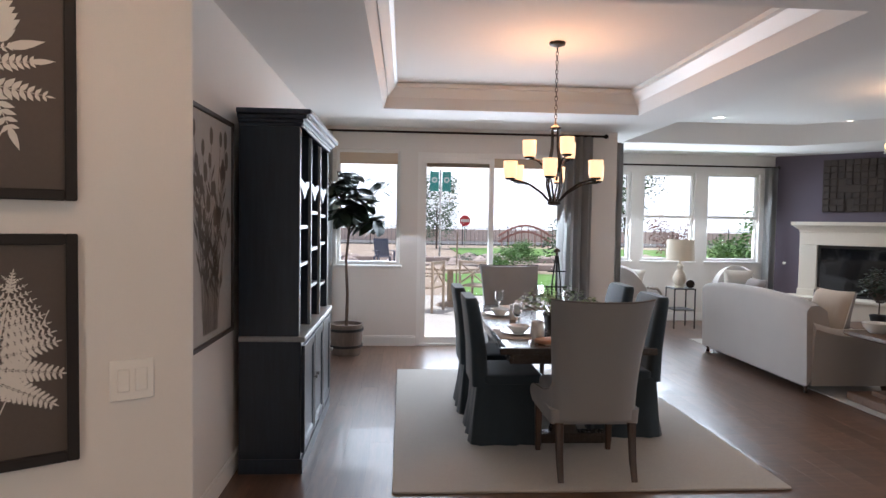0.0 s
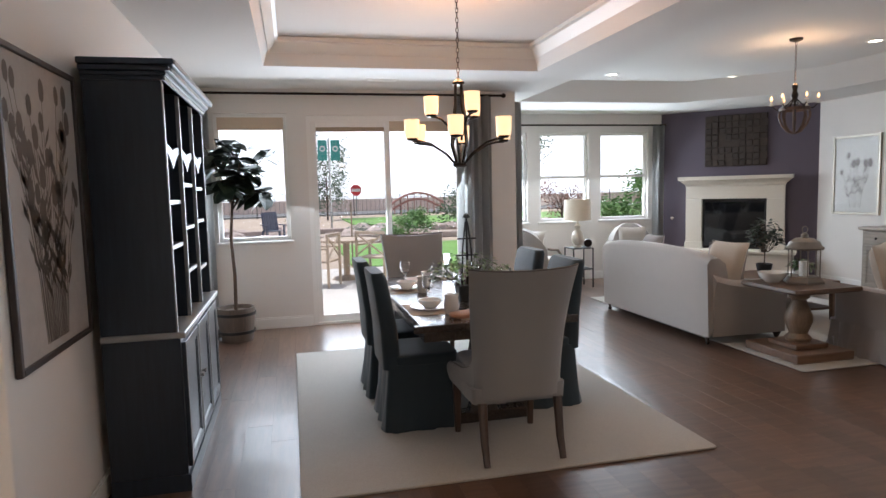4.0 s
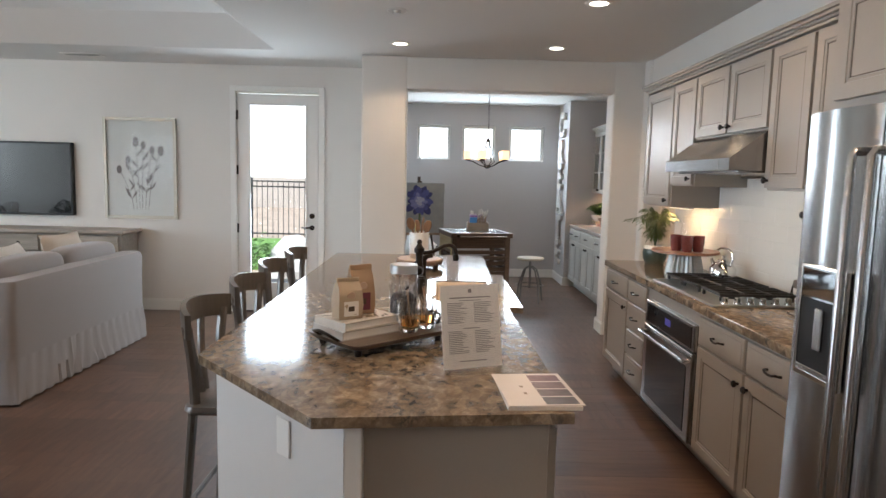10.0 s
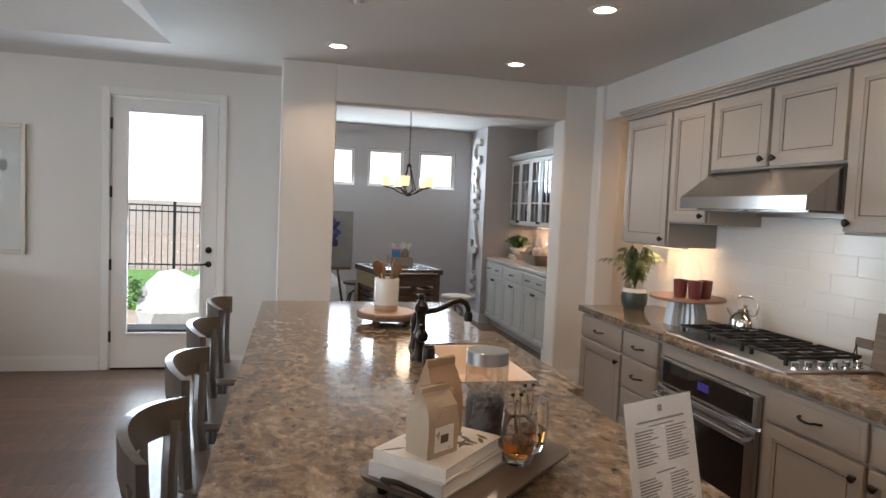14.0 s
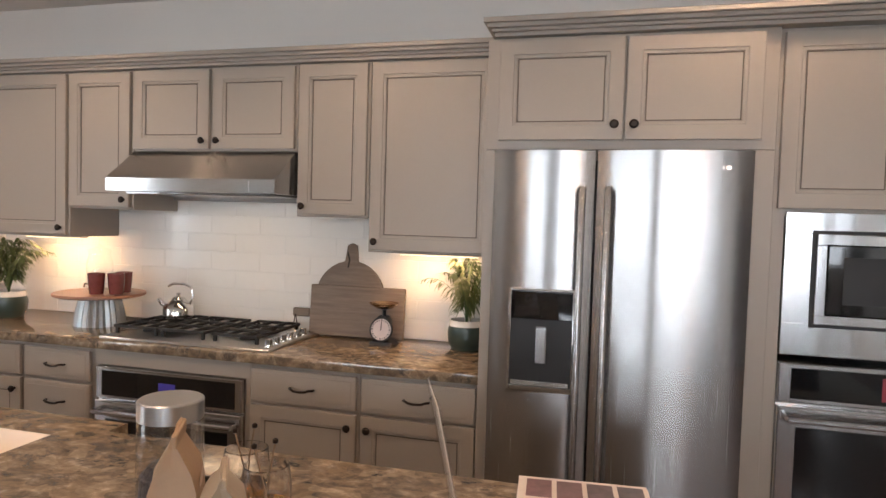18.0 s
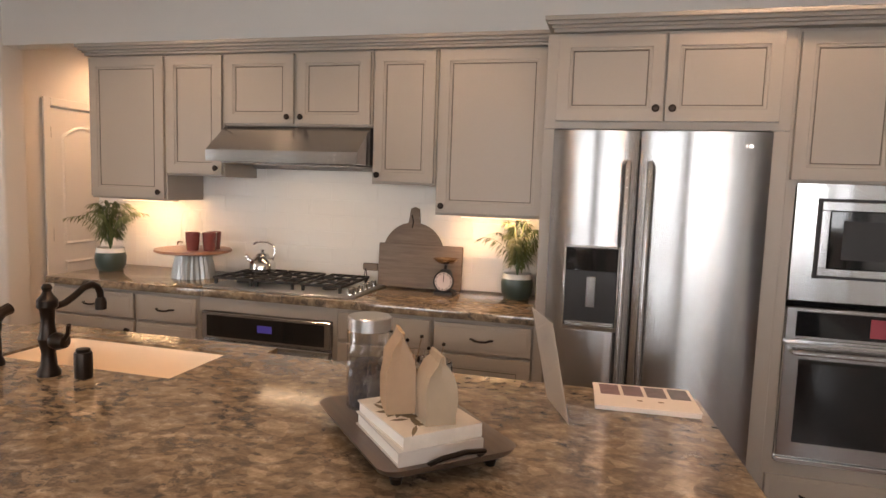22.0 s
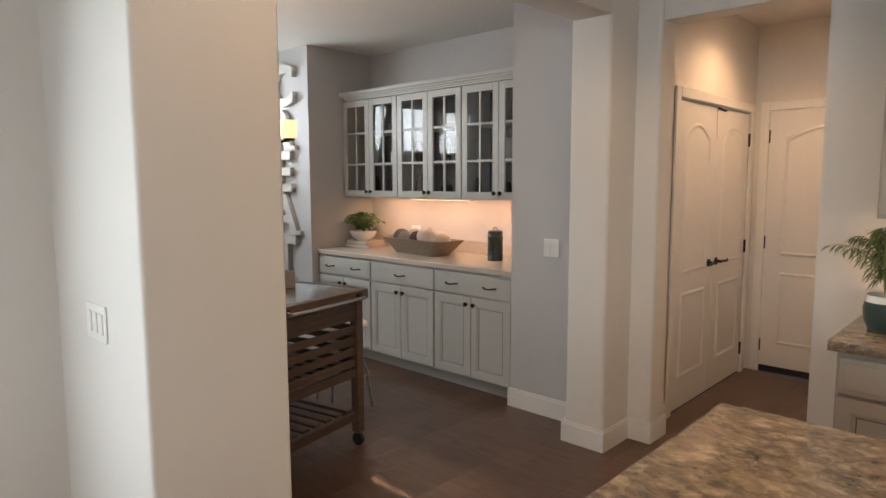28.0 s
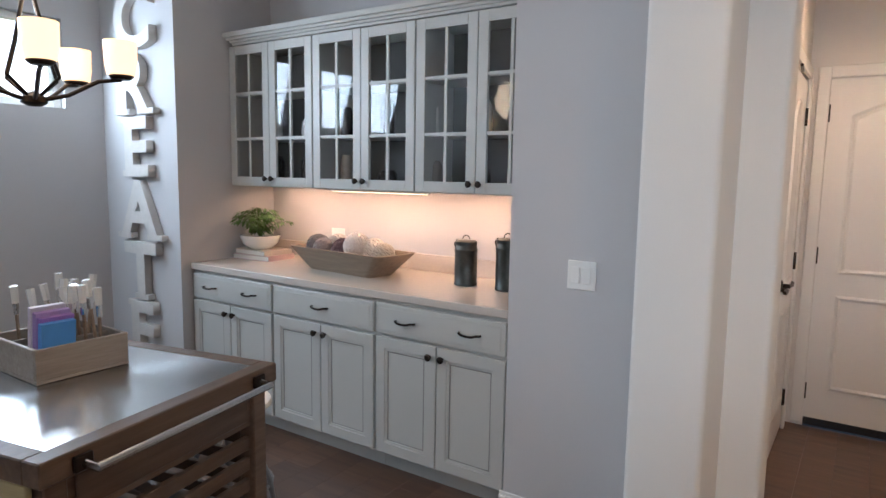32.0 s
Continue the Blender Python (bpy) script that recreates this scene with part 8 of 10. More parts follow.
for i, (gx, gy, gr) in enumerate(((11.4, 4.45, 0.52), (11.55, 3.85, 0.62), (11.3, 3.3, 0.5), (11.7, 2.7, 0.6))):
    o = new("garden_rock", pale_rock)
    o.matrix_basis = pose(gx, gy, -0.03 + 0.3 * gr, 0, 0, 70 * i) @ Matrix.Diagonal((gr * 0.8, gr, gr * 1.9, 1))
    tagged(o, "large pale garden boulder on the patio edge", "rock", "patio boulders")
shrub(11.25, 5.15, 0.32, 0.55, 500, G_OUT, "bright green low shrub beside the patio boulders", 17, z=-0.03)
built("porch_wall", BX(-3.2, 1.9, -2.75, -2.6, -0.16, 3.1), SOFFIT, "tan stucco porch wall outside the front door", "wall")

# ---- things in the kitchen ----
palm_pot(6.705, 0.55, 0.912, 1.25, 2)
palm_pot(4.066, 0.41, 0.912, 1.2, 5)

# cake stand with dispenser and candles
cs = thing("cake_stand", (6.08, 0.55, 0.912), "fluted galvanised stand with a round wooden plate", "stand")
bm = bmesh.new()
n, prev = 96, None
for r0, r1, z in ((0.128, 0.0, 0.0), (0.118, 0.0, 0.07), (0.098, 0.0, 0.155)):
    cur = [bm.verts.new(((r0 + 0.005 * math.sin(i * math.pi / 2)) * math.cos(2 * math.pi * i / n), (r0 + 0.005 * math.sin(i * math.pi / 2)) * math.sin(2 * math.pi * i / n), z)) for i in range(n)]
    if prev:
        for i in range(n):
            bm.faces.new((prev[i], prev[(i + 1) % n], cur[(i + 1) % n], cur[i]))
    prev = cur
bm.faces.new(prev)
part("base", bm, plain("galvanised_metal", (0.42, 0.44, 0.44), 0.38, 0.9, var=0.15, scale=25), cs)
part("plate", lathe([(0, 0.156), (0.215, 0.156), (0.23, 0.163), (0.228, 0.176), (0, 0.178)], seg=40), wood("cherry_plate_wood", (0.19, 0.085, 0.05), (0.34, 0.17, 0.10), 0.35), cs)
DISPG = thin_glass("thin_clear_glass", 0.05, 0.8)
dj = thing("drink_dispenser", (6.13, 0.50, 1.090), "clear glass drink dispenser jar with small tap", "jar")
part("jar", lathe([(0, 0), (0.062, 0), (0.068, 0.01), (0.068, 0.16), (0.055, 0.19), (0.055, 0.21), (0.052, 0.21), (0.052, 0.19), (0.064, 0.158), (0.064, 0.014), (0, 0.012)], seg=28), DISPG, dj)
part("lid", lathe([(0, 0.212), (0.058, 0.212), (0.058, 0.225), (0.02, 0.235), (0.014, 0.25), (0, 0.252)], seg=24), DISPG, dj)
part("tap", tube([(0.066, 0, 0.03), (0.10, 0, 0.03), (0.105, 0, 0.01)], 0.006, 8), CHROME, dj)
WAX = plain("dark_red_glass", (0.20, 0.055, 0.05), 0.2, var=0.25, scale=40, coat=0.5)
for x, y in ((6.02, 0.64), (5.93, 0.60), (5.96, 0.51)):
    solid("red_tumbler", lathe([(0, 0), (0.034, 0), (0.04, 0.05), (0.043, 0.11), (0.039, 0.11), (0.036, 0.05), (0.0, 0.02)], seg=14), WAX, "dark red ribbed glass tumbler on the cake stand", "tumbler", (x, y, 1.0901), group="red tumblers")
# kettle
kt = thing("kettle", (5.645, 0.47, 0.968), "polished steel whistling kettle on the cooktop", "kettle", 20)
part("body", lathe([(0, 0), (0.074, 0), (0.08, 0.006), (0.081, 0.05), (0.074, 0.062), (0.052, 0.085), (0.04, 0.094), (0.04, 0.099), (0, 0.099)], seg=30), CHROME, kt)
part("lid", lathe([(0, 0.0991), (0.038, 0.0991), (0.028, 0.11), (0.01, 0.114), (0.01, 0.122), (0.014, 0.131), (0, 0.136)], seg=20), CHROME, kt)
part("spout", tube([(0.062, 0, 0.056), (0.088, 0, 0.078), (0.106, 0, 0.10)], 0.015, 10, r_end=0.010), CHROME, kt)
part("handle", tube([(-0.062, 0, 0.072), (-0.076, 0, 0.12), (-0.066, 0, 0.163), (-0.03, 0, 0.18), (0.03, 0, 0.18), (0.055, 0, 0.165)], 0.0065, 10), CHROME, kt)
# cutting boards
CBW = wood("grey_brown_board", (0.115, 0.085, 0.066), (0.25, 0.195, 0.15), 0.6, axis=0, scale=6)
cb = thing("round_board", (4.72, 0.335, 0.913), "round grey-brown paddle board leaning on the tiles", "cutting board")
pts = [(0.034, 0.385)] + [(0.19 * math.cos(radians(a)), 0.197 + 0.19 * math.sin(radians(a))) for a in range(78, -259, -8)] + [(-0.034, 0.385), (-0.028, 0.47), (0, 0.482), (0.028, 0.47)]
part("board", moved(prism(pts[::-1], -0.011, 0.011, 0.003), Matrix.Rotation(radians(7), 4, "X") @ Matrix.Translation((0, 0, 0.006)) @ Matrix.Rotation(radians(90), 4, "X")), CBW, cb)
part("strap", moved(tube([(0, -0.014, 0.44), (0.012, -0.016, 0.40), (0.004, -0.017, 0.36)], 0.004, 6), Matrix.Rotation(radians(180), 4, "Z")), BRONZE, cb, "dark leather strap")
cb = thing("square_board", (4.62, 0.368, 0.913), "rectangular grey-brown serving board leaning on another", "cutting board")
part("board", moved(BX(-0.22, 0.30, -0.011, 0.011, 0.002, 0.265, bev=0.004), Matrix.Rotation(radians(5), 4, "X")), CBW, cb)
part("grip", moved(BX(0.301, 0.40, -0.011, 0.011, 0.09, 0.135, bev=0.006), Matrix.Rotation(radians(5), 4, "X")), CBW, cb)
part("loop", tube([(0.375, 0.013, 0.105), (0.385, 0.016, 0.05), (0.375, 0.018, 0.012), (0.365, 0.016, 0.05), (0.374, 0.013, 0.10)], 0.003, 6), BRONZE, cb)
# kitchen scale
ks = thing("kitchen_scale", (4.475, 0.452, 0.912), "black kitchen scale with pale dial and brass pan", "scale")
part("base", loft([(-0.062, 0.062, -0.05, 0.05, 0), (-0.06, 0.06, -0.048, 0.048, 0.014), (-0.03, 0.03, -0.03, 0.03, 0.03), (-0.036, 0.036, -0.028, 0.028, 0.12), (-0.024, 0.024, -0.02, 0.02, 0.14)], 0.012), BLACK, ks)
TILT = Matrix.Translation((0, 0.034, 0.075)) @ Matrix.Rotation(radians(-78), 4, "X")
part("dial_rim", moved(lathe([(0, -0.004), (0.058, -0.004), (0.061, 0.004), (0.058, 0.012), (0.053, 0.013), (0.053, 0.006), (0, 0.006)], seg=30), TILT), BLACK, ks)
part("dial", moved(lathe([(0, 0.0065), (0.0525, 0.0065), (0.0525, 0.009), (0, 0.009)], seg=30), TILT), plain("pinkish_dial", (0.66, 0.56, 0.53), 0.35, var=0.05), ks, "pale pinkish round dial")
part("needle", moved(BX(-0.002, 0.002, -0.036, 0.004, 0.0092, 0.0102), TILT), BLACK, ks)
bm = bmesh.new()
for i in range(24):
    a, rr = i * math.pi / 12, 0.0022 if i % 2 else 0.0035
    box(bm, 0.045 * math.sin(a) - rr, 0.045 * math.sin(a) + rr, 0.045 * math.cos(a) - rr, 0.045 * math.cos(a) + rr, 0.0091, 0.0098)
part("dial_marks", moved(bm, TILT), BLACK, ks)
part("stem", lathe([(0, 0.14), (0.009, 0.14), (0.009, 0.168), (0.034, 0.174), (0, 0.176)], seg=14), BLACK, ks)
part("pan", lathe([(0, 0.1765), (0.042, 0.178), (0.07, 0.196), (0.075, 0.203), (0.069, 0.20), (0.041, 0.182), (0, 0.18)], seg=28), plain("brass_pan", (0.58, 0.40, 0.24), 0.22, 1.0, var=0.08), ks)

# under-cabinet strips
for x, z, w in ((6.48, 1.385, 0.20), (4.20, 1.375, 0.20)):
    u = thing("under_cabinet_light", (x, 0.45, z), "slim warm under-cabinet light, switched on", "light")
    part("housing", BX(-w, w, -0.025, 0.025, -0.014, 0, bev=0.002), TRIM, u)
    part("lens", BX(-w + 0.01, w - 0.01, -0.018, 0.018, -0.0165, -0.0142), UNDER, u)
    area("lamp_under", x, 0.45, z - 0.02, (0, -0.25, -1), 2 * w, 0.04, 2.3, (1, 0.60, 0.31))
area("lamp_hood", 5.33, 0.60, 1.60, (0, 0, -1), 0.5, 0.06, 0.8, (1, 0.72, 0.45))

# ---- on the island ----
TR = thing("serving_tray", (4.01, 2.53, 0.915), "rustic wooden tray with iron feet and handles", "tray", -48)
TRW = wood("brown_tray_wood", (0.055, 0.038, 0.028), (0.15, 0.10, 0.07), 0.32, axis=0, coat=0.2)
part("deck", loft([(-0.225, 0.225, -0.15, 0.15, 0.028), (-0.235, 0.235, -0.16, 0.16, 0.036), (-0.242, 0.242, -0.167, 0.167, 0.05)], 0.04), TRW, TR)
for sx in (-1, 1):
    for yy in (-1, 1):
        part("foot", lathe([(0, 0), (0.012, 0), (0.015, 0.014), (0.008, 0.029), (0, 0.029)], sx * 0.19, yy * 0.115, seg=12), BRONZE, TR)
    part("handle", tube([(sx * 0.232, -0.06, 0.048), (sx * 0.27, -0.05, 0.075), (sx * 0.28, 0, 0.085), (sx * 0.27, 0.05, 0.075), (sx * 0.232, 0.06, 0.048)], 0.006, 8), BRONZE, TR)


def book(x, y, z, w, d, h, rz, mat, label, spine=None):
    b = thing("book", (x, y, z), label, "book", rz)
    part("page_block", BX(-w + 0.004, w - 0.005, -d + 0.004, d - 0.004, 0.003, h - 0.003), PAPER, b)
    part("cover", boxes((-w, w, -d, d, 0, 0.003), (-w, w, -d, d, h - 0.003, h), (-w, -w + 0.003, -d, d, 0.003, h - 0.003)), mat, b)
    return b


COVW = plain("printed_white_cover", (0.66, 0.61, 0.54), 0.35, var=0.35, scale=14)
book(3.965, 2.62, 0.9655, 0.13, 0.10, 0.032, -48, plain("pale_grey_cover", (0.50, 0.47, 0.44), 0.45), "thick pale grey cookbook on the tray")
book(3.965, 2.62, 0.998, 0.125, 0.095, 0.03, -45, COVW, "white cookbook with printed cover on the tray")


BROWNP = plain("olive_cover_print", (0.13, 0.095, 0.045), 0.45, var=0.5, scale=50)
bk = bpy.data.objects["book.001"]
rnd = random.Random(31)
for i in range(26):
    ln, wd = rnd.uniform(0.018, 0.032), rnd.uniform(0.005, 0.009)
    at = Matrix.Translation((rnd.uniform(-0.105, 0.095), rnd.uniform(-0.078, 0.068), 0)) @ Matrix.Rotation(rnd.uniform(0, 6.28), 4, "Z")
    part("leaf_print", moved(prism([(-ln, 0), (-ln * 0.3, -wd), (ln * 0.4, -wd * 0.8), (ln, 0), (ln * 0.4, wd * 0.8), (-ln * 0.3, wd)], 0.0301, 0.0303 + i * 0.00003), at), BROWNP, bk)


def paper_bag(x, y, z, w, d, h, rz, mat, label, stamp, seed):
    """A crumpled gusseted bag whose top is pinched flat and folded over; its label faces -y."""
    b = thing("coffee_bag", (x, y, z), label, "bag", rz)
    rnd = random.Random(seed)
    bm, prev = bmesh.new(), None
    rows = ((0, 1, 1, 0.0), (0.12, 1.03, 1.04, 0.12), (0.34, 1.05, 1.05, 0.18), (0.55, 1.02, 1.0, 0.3), (0.70, 0.97, 0.82, 0.45), (0.82, 0.95, 0.46, 0.6), (0.90, 0.95, 0.14, 0.2), (0.97, 0.94, 0.07, 0.0), (1.0, 0.94, 0.06, 0.0))
    for t, kw, kd, tuck in rows:
        j = lambda: rnd.uniform(-0.0022, 0.0022) * (t > 0)
        W, D = w * kw, d * kd
        ring = ((-W, -D), (-W * 0.4, -D * 1.05), (W * 0.35, -D * 1.03), (W, -D), (W * (1 - 0.25 * tuck), 0), (W, D), (W * 0.3, D * 1.05), (-W * 0.4, D * 1.03), (-W, D), (-W * (1 - 0.25 * tuck), 0))
        cur = [bm.verts.new((px + j(), py + j(), t * h + j())) for px, py in ring]
        if prev:
            for i in range(10):
                bm.faces.new((prev[i], prev[(i + 1) % 10], cur[(i + 1) % 10], cur[i]))
        else:
            bm.faces.new(cur[::-1])
        prev = cur
    bm.faces.new(prev)
    part("bag", bm, mat, b, smooth=22)
    part("fold", BX(-w * 0.96, w * 0.96, -d * 0.2, d * 0.02, h * 0.90, h * 1.0, bev=0.002), mat, b)
    part("label_patch", moved(BX(-w * 0.62, w * 0.62, -0.0016, 0, 0, h * 0.36), Matrix.Translation((0, -d * 1.07, h * 0.08))), stamp, b, "printed bag label")
    part("label_mark", moved(BX(-w * 0.25, w * 0.25, -0.0028, -0.0016, h * 0.12, h * 0.24), Matrix.Translation((0, -d * 1.07, h * 0.08))), BARK, b)
    part("seal", moved(lathe([(0, 0), (w * 0.36, 0), (w * 0.34, 0.0015), (0, 0.0015)], seg=20), Matrix.Translation((0, -d * 1.06, h * 0.58)) @ Matrix.Rotation(radians(96), 4, "X")), plain("pale_round_seal", (0.55, 0.40, 0.30), 0.5), b, "pale round sticker")
    return b


MAROON = plain("maroon_label", (0.15, 0.03, 0.05), 0.5, var=0.1)
KRAFT = plain("tan_kraft_paper", (0.37, 0.245, 0.15), 0.6, var=0.1, scale=40, bump=0.3, dist=0.004)
GOLDP = plain("pale_gold_paper", (0.46, 0.365, 0.26), 0.38, 0.25, var=0.1, scale=30, bump=0.3, dist=0.004)
paper_bag(3.915, 2.65, 1.0282, 0.046, 0.034, 0.15, -58, GOLDP, "pale gold coffee bag on the cookbooks", PAPER, 3)
paper_bag(4.015, 2.615, 1.0282, 0.046, 0.032, 0.185, -62, KRAFT, "brown kraft coffee bag on the cookbooks", MAROON, 4)
gj = thing("glass_jar", (4.15, 2.455, 0.9655), "embossed glass jar with steel lid and dark beans", "jar")
bm = bmesh.new()
n, prev = 40, None
for k, z in enumerate([0, 0.006] + [0.02 + 0.015 * i for i in range(11)] + [0.19, 0.20]):
    cur = [bm.verts.new(((0.056 + (0.001 if 1 < k < 12 and (i + k) % 4 < 2 else 0)) * math.cos(2 * math.pi * i / n), (0.056 + (0.001 if 1 < k < 12 and (i + k) % 4 < 2 else 0)) * math.sin(2 * math.pi * i / n), z)) for i in range(n)]
    if prev:
        for i in range(n):
            bm.faces.new((prev[i], prev[(i + 1) % n], cur[(i + 1) % n], cur[i]))
    else:
        bm.faces.new(cur[::-1])
    prev = cur
bmesh.ops.solidify(bm, geom=bm.faces[:], thickness=0.003)
part("jar", bm, thin_glass("embossed_jar_glass", 0.26, 1.2), gj, smooth=None)
part("beans", lathe([(0, 0.006), (0.05, 0.006), (0.0525, 0.06), (0.051, 0.10), (0.035, 0.118), (0.012, 0.122), (0, 0.12)], seg=24), plain("dark_berries", (0.02, 0.018, 0.03), 0.5, var=0.5, scale=90, bump=1.0, dist=0.006), gj)
part("lid", lathe([(0, 0.201), (0.056, 0.201), (0.056, 0.233), (0.053, 0.2355), (0.053, 0.2356), (0, 0.2356)], seg=36), plain("satin_steel_lid", (0.62, 0.61, 0.60), 0.3, 1.0, var=0.03, bump=0.0), gj, "satin steel lid")
AMB = glass("amber_drink", (0.9, 0.42, 0.1))
for x, y in ((3.978, 2.422), (4.055, 2.362)):
    mg = thing("glass_mug", (x, y, 0.9655), "glass mug of amber tea with stirring sticks", "mug")
    part("mug", lathe([(0, 0), (0.03, 0), (0.038, 0.02), (0.0445, 0.06), (0.044, 0.095), (0.04, 0.125), (0.038, 0.126), (0.0415, 0.095), (0.042, 0.06), (0.0355, 0.022), (0, 0.008)], seg=28), CLEAR, mg)
    part("tea", lathe([(0, 0.01), (0.033, 0.022), (0.0395, 0.055), (0, 0.055)], seg=24), AMB, mg)
    for k in range(2):
        a = 0.7 + 2.1 * k
        tip = Vector((0.022 * math.cos(a), 0.022 * math.sin(a), 0.16 + 0.012 * k))
        st = part("stick", tube([(-0.01 * math.cos(a), -0.01 * math.sin(a), 0.03), tip], 0.0016, 5), OAK, mg)
        part("bead", moved(lathe([(0, -0.006), (0.005, -0.003), (0.005, 0.003), (0, 0.006)], seg=10), Matrix.Translation(tip)), BRONZE, st)
# information sheet in a clear stand
ps = thing("sign_holder", (3.68, 2.19, 0.915), "clear acrylic stand holding a printed information sheet", "sign", -69)
M = Matrix.Rotation(radians(-12), 4, "X")
part("holder", moved(boxes((-0.112, 0.112, -0.003, 0.0, 0.0, 0.285), (-0.112, 0.112, 0.003, 0.006, 0.0, 0.285)), M), GLASSD, ps)
part("foot", BX(-0.112, 0.112, -0.085, 0.0, 0.0, 0.003), GLASSD, ps)
part("sheet", moved(BX(-0.108, 0.108, 0.0005, 0.0015, 0.003, 0.282), M), SHEET, ps)
bm = bmesh.new()
rnd = random.Random(9)
box(bm, -0.006, 0.006, -0.001, 0.0004, 0.255, 0.268)
box(bm, -0.075, 0.075, -0.001, 0.0004, 0.237, 0.241)
box(bm, -0.04, 0.04, -0.001, 0.0004, 0.228, 0.2305)
for blk, (za, zb) in enumerate(((0.15, 0.22), (0.05, 0.125))):
    for col in (-0.085, 0.012):
        zz = zb
        while zz > za:
            box(bm, col, col + rnd.uniform(0.045, 0.075), -0.001, 0.0004, zz, zz + 0.0025)
            zz -= 0.006
box(bm, -0.03, 0.03, -0.001, 0.0004, 0.134, 0.137)
box(bm, -0.05, 0.05, -0.001, 0.0004, 0.025, 0.028)
part("printing", moved(bm, M), plain("grey_print", (0.3, 0.28, 0.27), 0.7), ps)
# brochures
PINKP = plain("warm_white_paper", (0.74, 0.66, 0.60), 0.55, var=0.02)
bro = thing("brochure_stack", (3.44, 2.02, 0.915), "stack of white brochures with small photographs", "brochure", 3)
part("page_block", BX(-0.145, 0.145, -0.105, 0.105, 0, 0.012, bev=0.001), PINKP, bro)
part("top_brochure", moved(BX(-0.145, 0.145, -0.108, 0.108, 0.0125, 0.015), Matrix.Rotation(radians(2), 4, "Z")), PINKP, bro)
for i in range(4):
    part("photo", moved(BX(-0.135 + i * 0.068, -0.078 + i * 0.068, -0.095, 0.0, 0.015, 0.0156), Matrix.Rotation(radians(2), 4, "Z")), plain("small_photo_%s" % "abcd"[i], (0.16 + 0.03 * i, 0.14, 0.15), 0.5, var=0.6, scale=40), bro)
for i in range(2):
    part("mark", moved(BX(-0.05 + i * 0.06, -0.035 + i * 0.06, 0.035, 0.045, 0.015, 0.0156), Matrix.Rotation(radians(2), 4, "Z")), OAK, bro)
# crock with wooden spoons on a wood slice
ws = thing("wood_slice", (6.10, 2.44, 0.915), "round wood slice board with bark edge on feet", "board")
rnd = random.Random(12)
bm, prev = bmesh.new(), None
wob = [1 + rnd.uniform(-0.035, 0.035) for _ in range(36)]
for r, z in ((0.165, 0.03), (0.182, 0.036), (0.185, 0.056), (0.178, 0.066)):
    cur = [bm.verts.new((r * wob[i] * math.cos(i * math.pi / 18), 0.9 * r * wob[i] * math.sin(i * math.pi / 18), z)) for i in range(36)]
    if prev:
        for i in range(36):
            bm.faces.new((prev[i], prev[(i + 1) % 36], cur[(i + 1) % 36], cur[i]))
    else:
        bm.faces.new(cur[::-1])
    prev = cur
part("bark", bm, plain("pale_brown_bark", (0.21, 0.135, 0.095), 0.85, var=0.35, scale=60, bump=0.6), ws, "rough brown bark edge")
part("slice", lathe([(0, 0.067), (0.174, 0.0662), (0.168, 0.0705), (0, 0.071)], seg=36, squash=0.9), wood("pale_slice_wood", (0.36, 0.22, 0.13), (0.56, 0.39, 0.26), 0.5, axis=2), ws, "pale sanded wood face")
for a in (0.4, 2.5, 4.6):
    part("foot", lathe([(0, 0), (0.02, 0), (0.024, 0.03), (0, 0.03)], 0.13 * math.cos(a), 0.115 * math.sin(a), seg=10), BARK, ws)
ck = thing("utensil_crock", (6.095, 2.445, 0.986), "white ceramic crock with tan base holding wooden spoons", "crock")
part("crock", lathe([(0.066, 0.035), (0.068, 0.04), (0.069, 0.178), (0.066, 0.184), (0.062, 0.178), (0.062, 0.04), (0, 0.036)], seg=36), CERW, ck)
part("base_band", lathe([(0, 0), (0.062, 0), (0.066, 0.006), (0.066, 0.0349), (0, 0.0349)], seg=36), plain("tan_bisque", (0.45, 0.33, 0.24), 0.7), ck, "bare tan clay base")
SPOON = wood("brown_spoon_wood", (0.16, 0.085, 0.045), (0.34, 0.20, 0.115), 0.5, axis=2)
for a, ln, tl in ((0.3, 0.19, 0.30), (2.2, 0.215, 0.36), (3.6, 0.215, 0.26), (5.2, 0.19, 0.34)):
    d = Vector((math.cos(a) * math.sin(tl), math.sin(a) * math.sin(tl), math.cos(tl)))
    o = Vector((0, 0, 0.045))
    sp = part("spoon", tube([o, o + d * ln * 0.85], 0.006, 6, r_end=0.008), SPOON, ck)
    part("spoon_bowl", moved(puff(-0.029, 0.029, -0.007, 0.007, -0.045, 0.045, 0.9, 8), Matrix.Translation(o + d * ln) @ d.to_track_quat("Z", "Y").to_matrix().to_4x4() @ Matrix.Rotation(a * 2, 4, "Z")), SPOON, sp)
part("napkin", moved(BX(-0.035, 0.035, -0.002, 0.002, 0, 0.12), Matrix.Translation((0.02, 0.03, 0.12)) @ Matrix.Rotation(radians(15), 4, "Y")), plain("yellow_print_cloth", (0.62, 0.6, 0.35), 0.8, var=0.3, scale=30), ck, "pale yellow printed cloth")


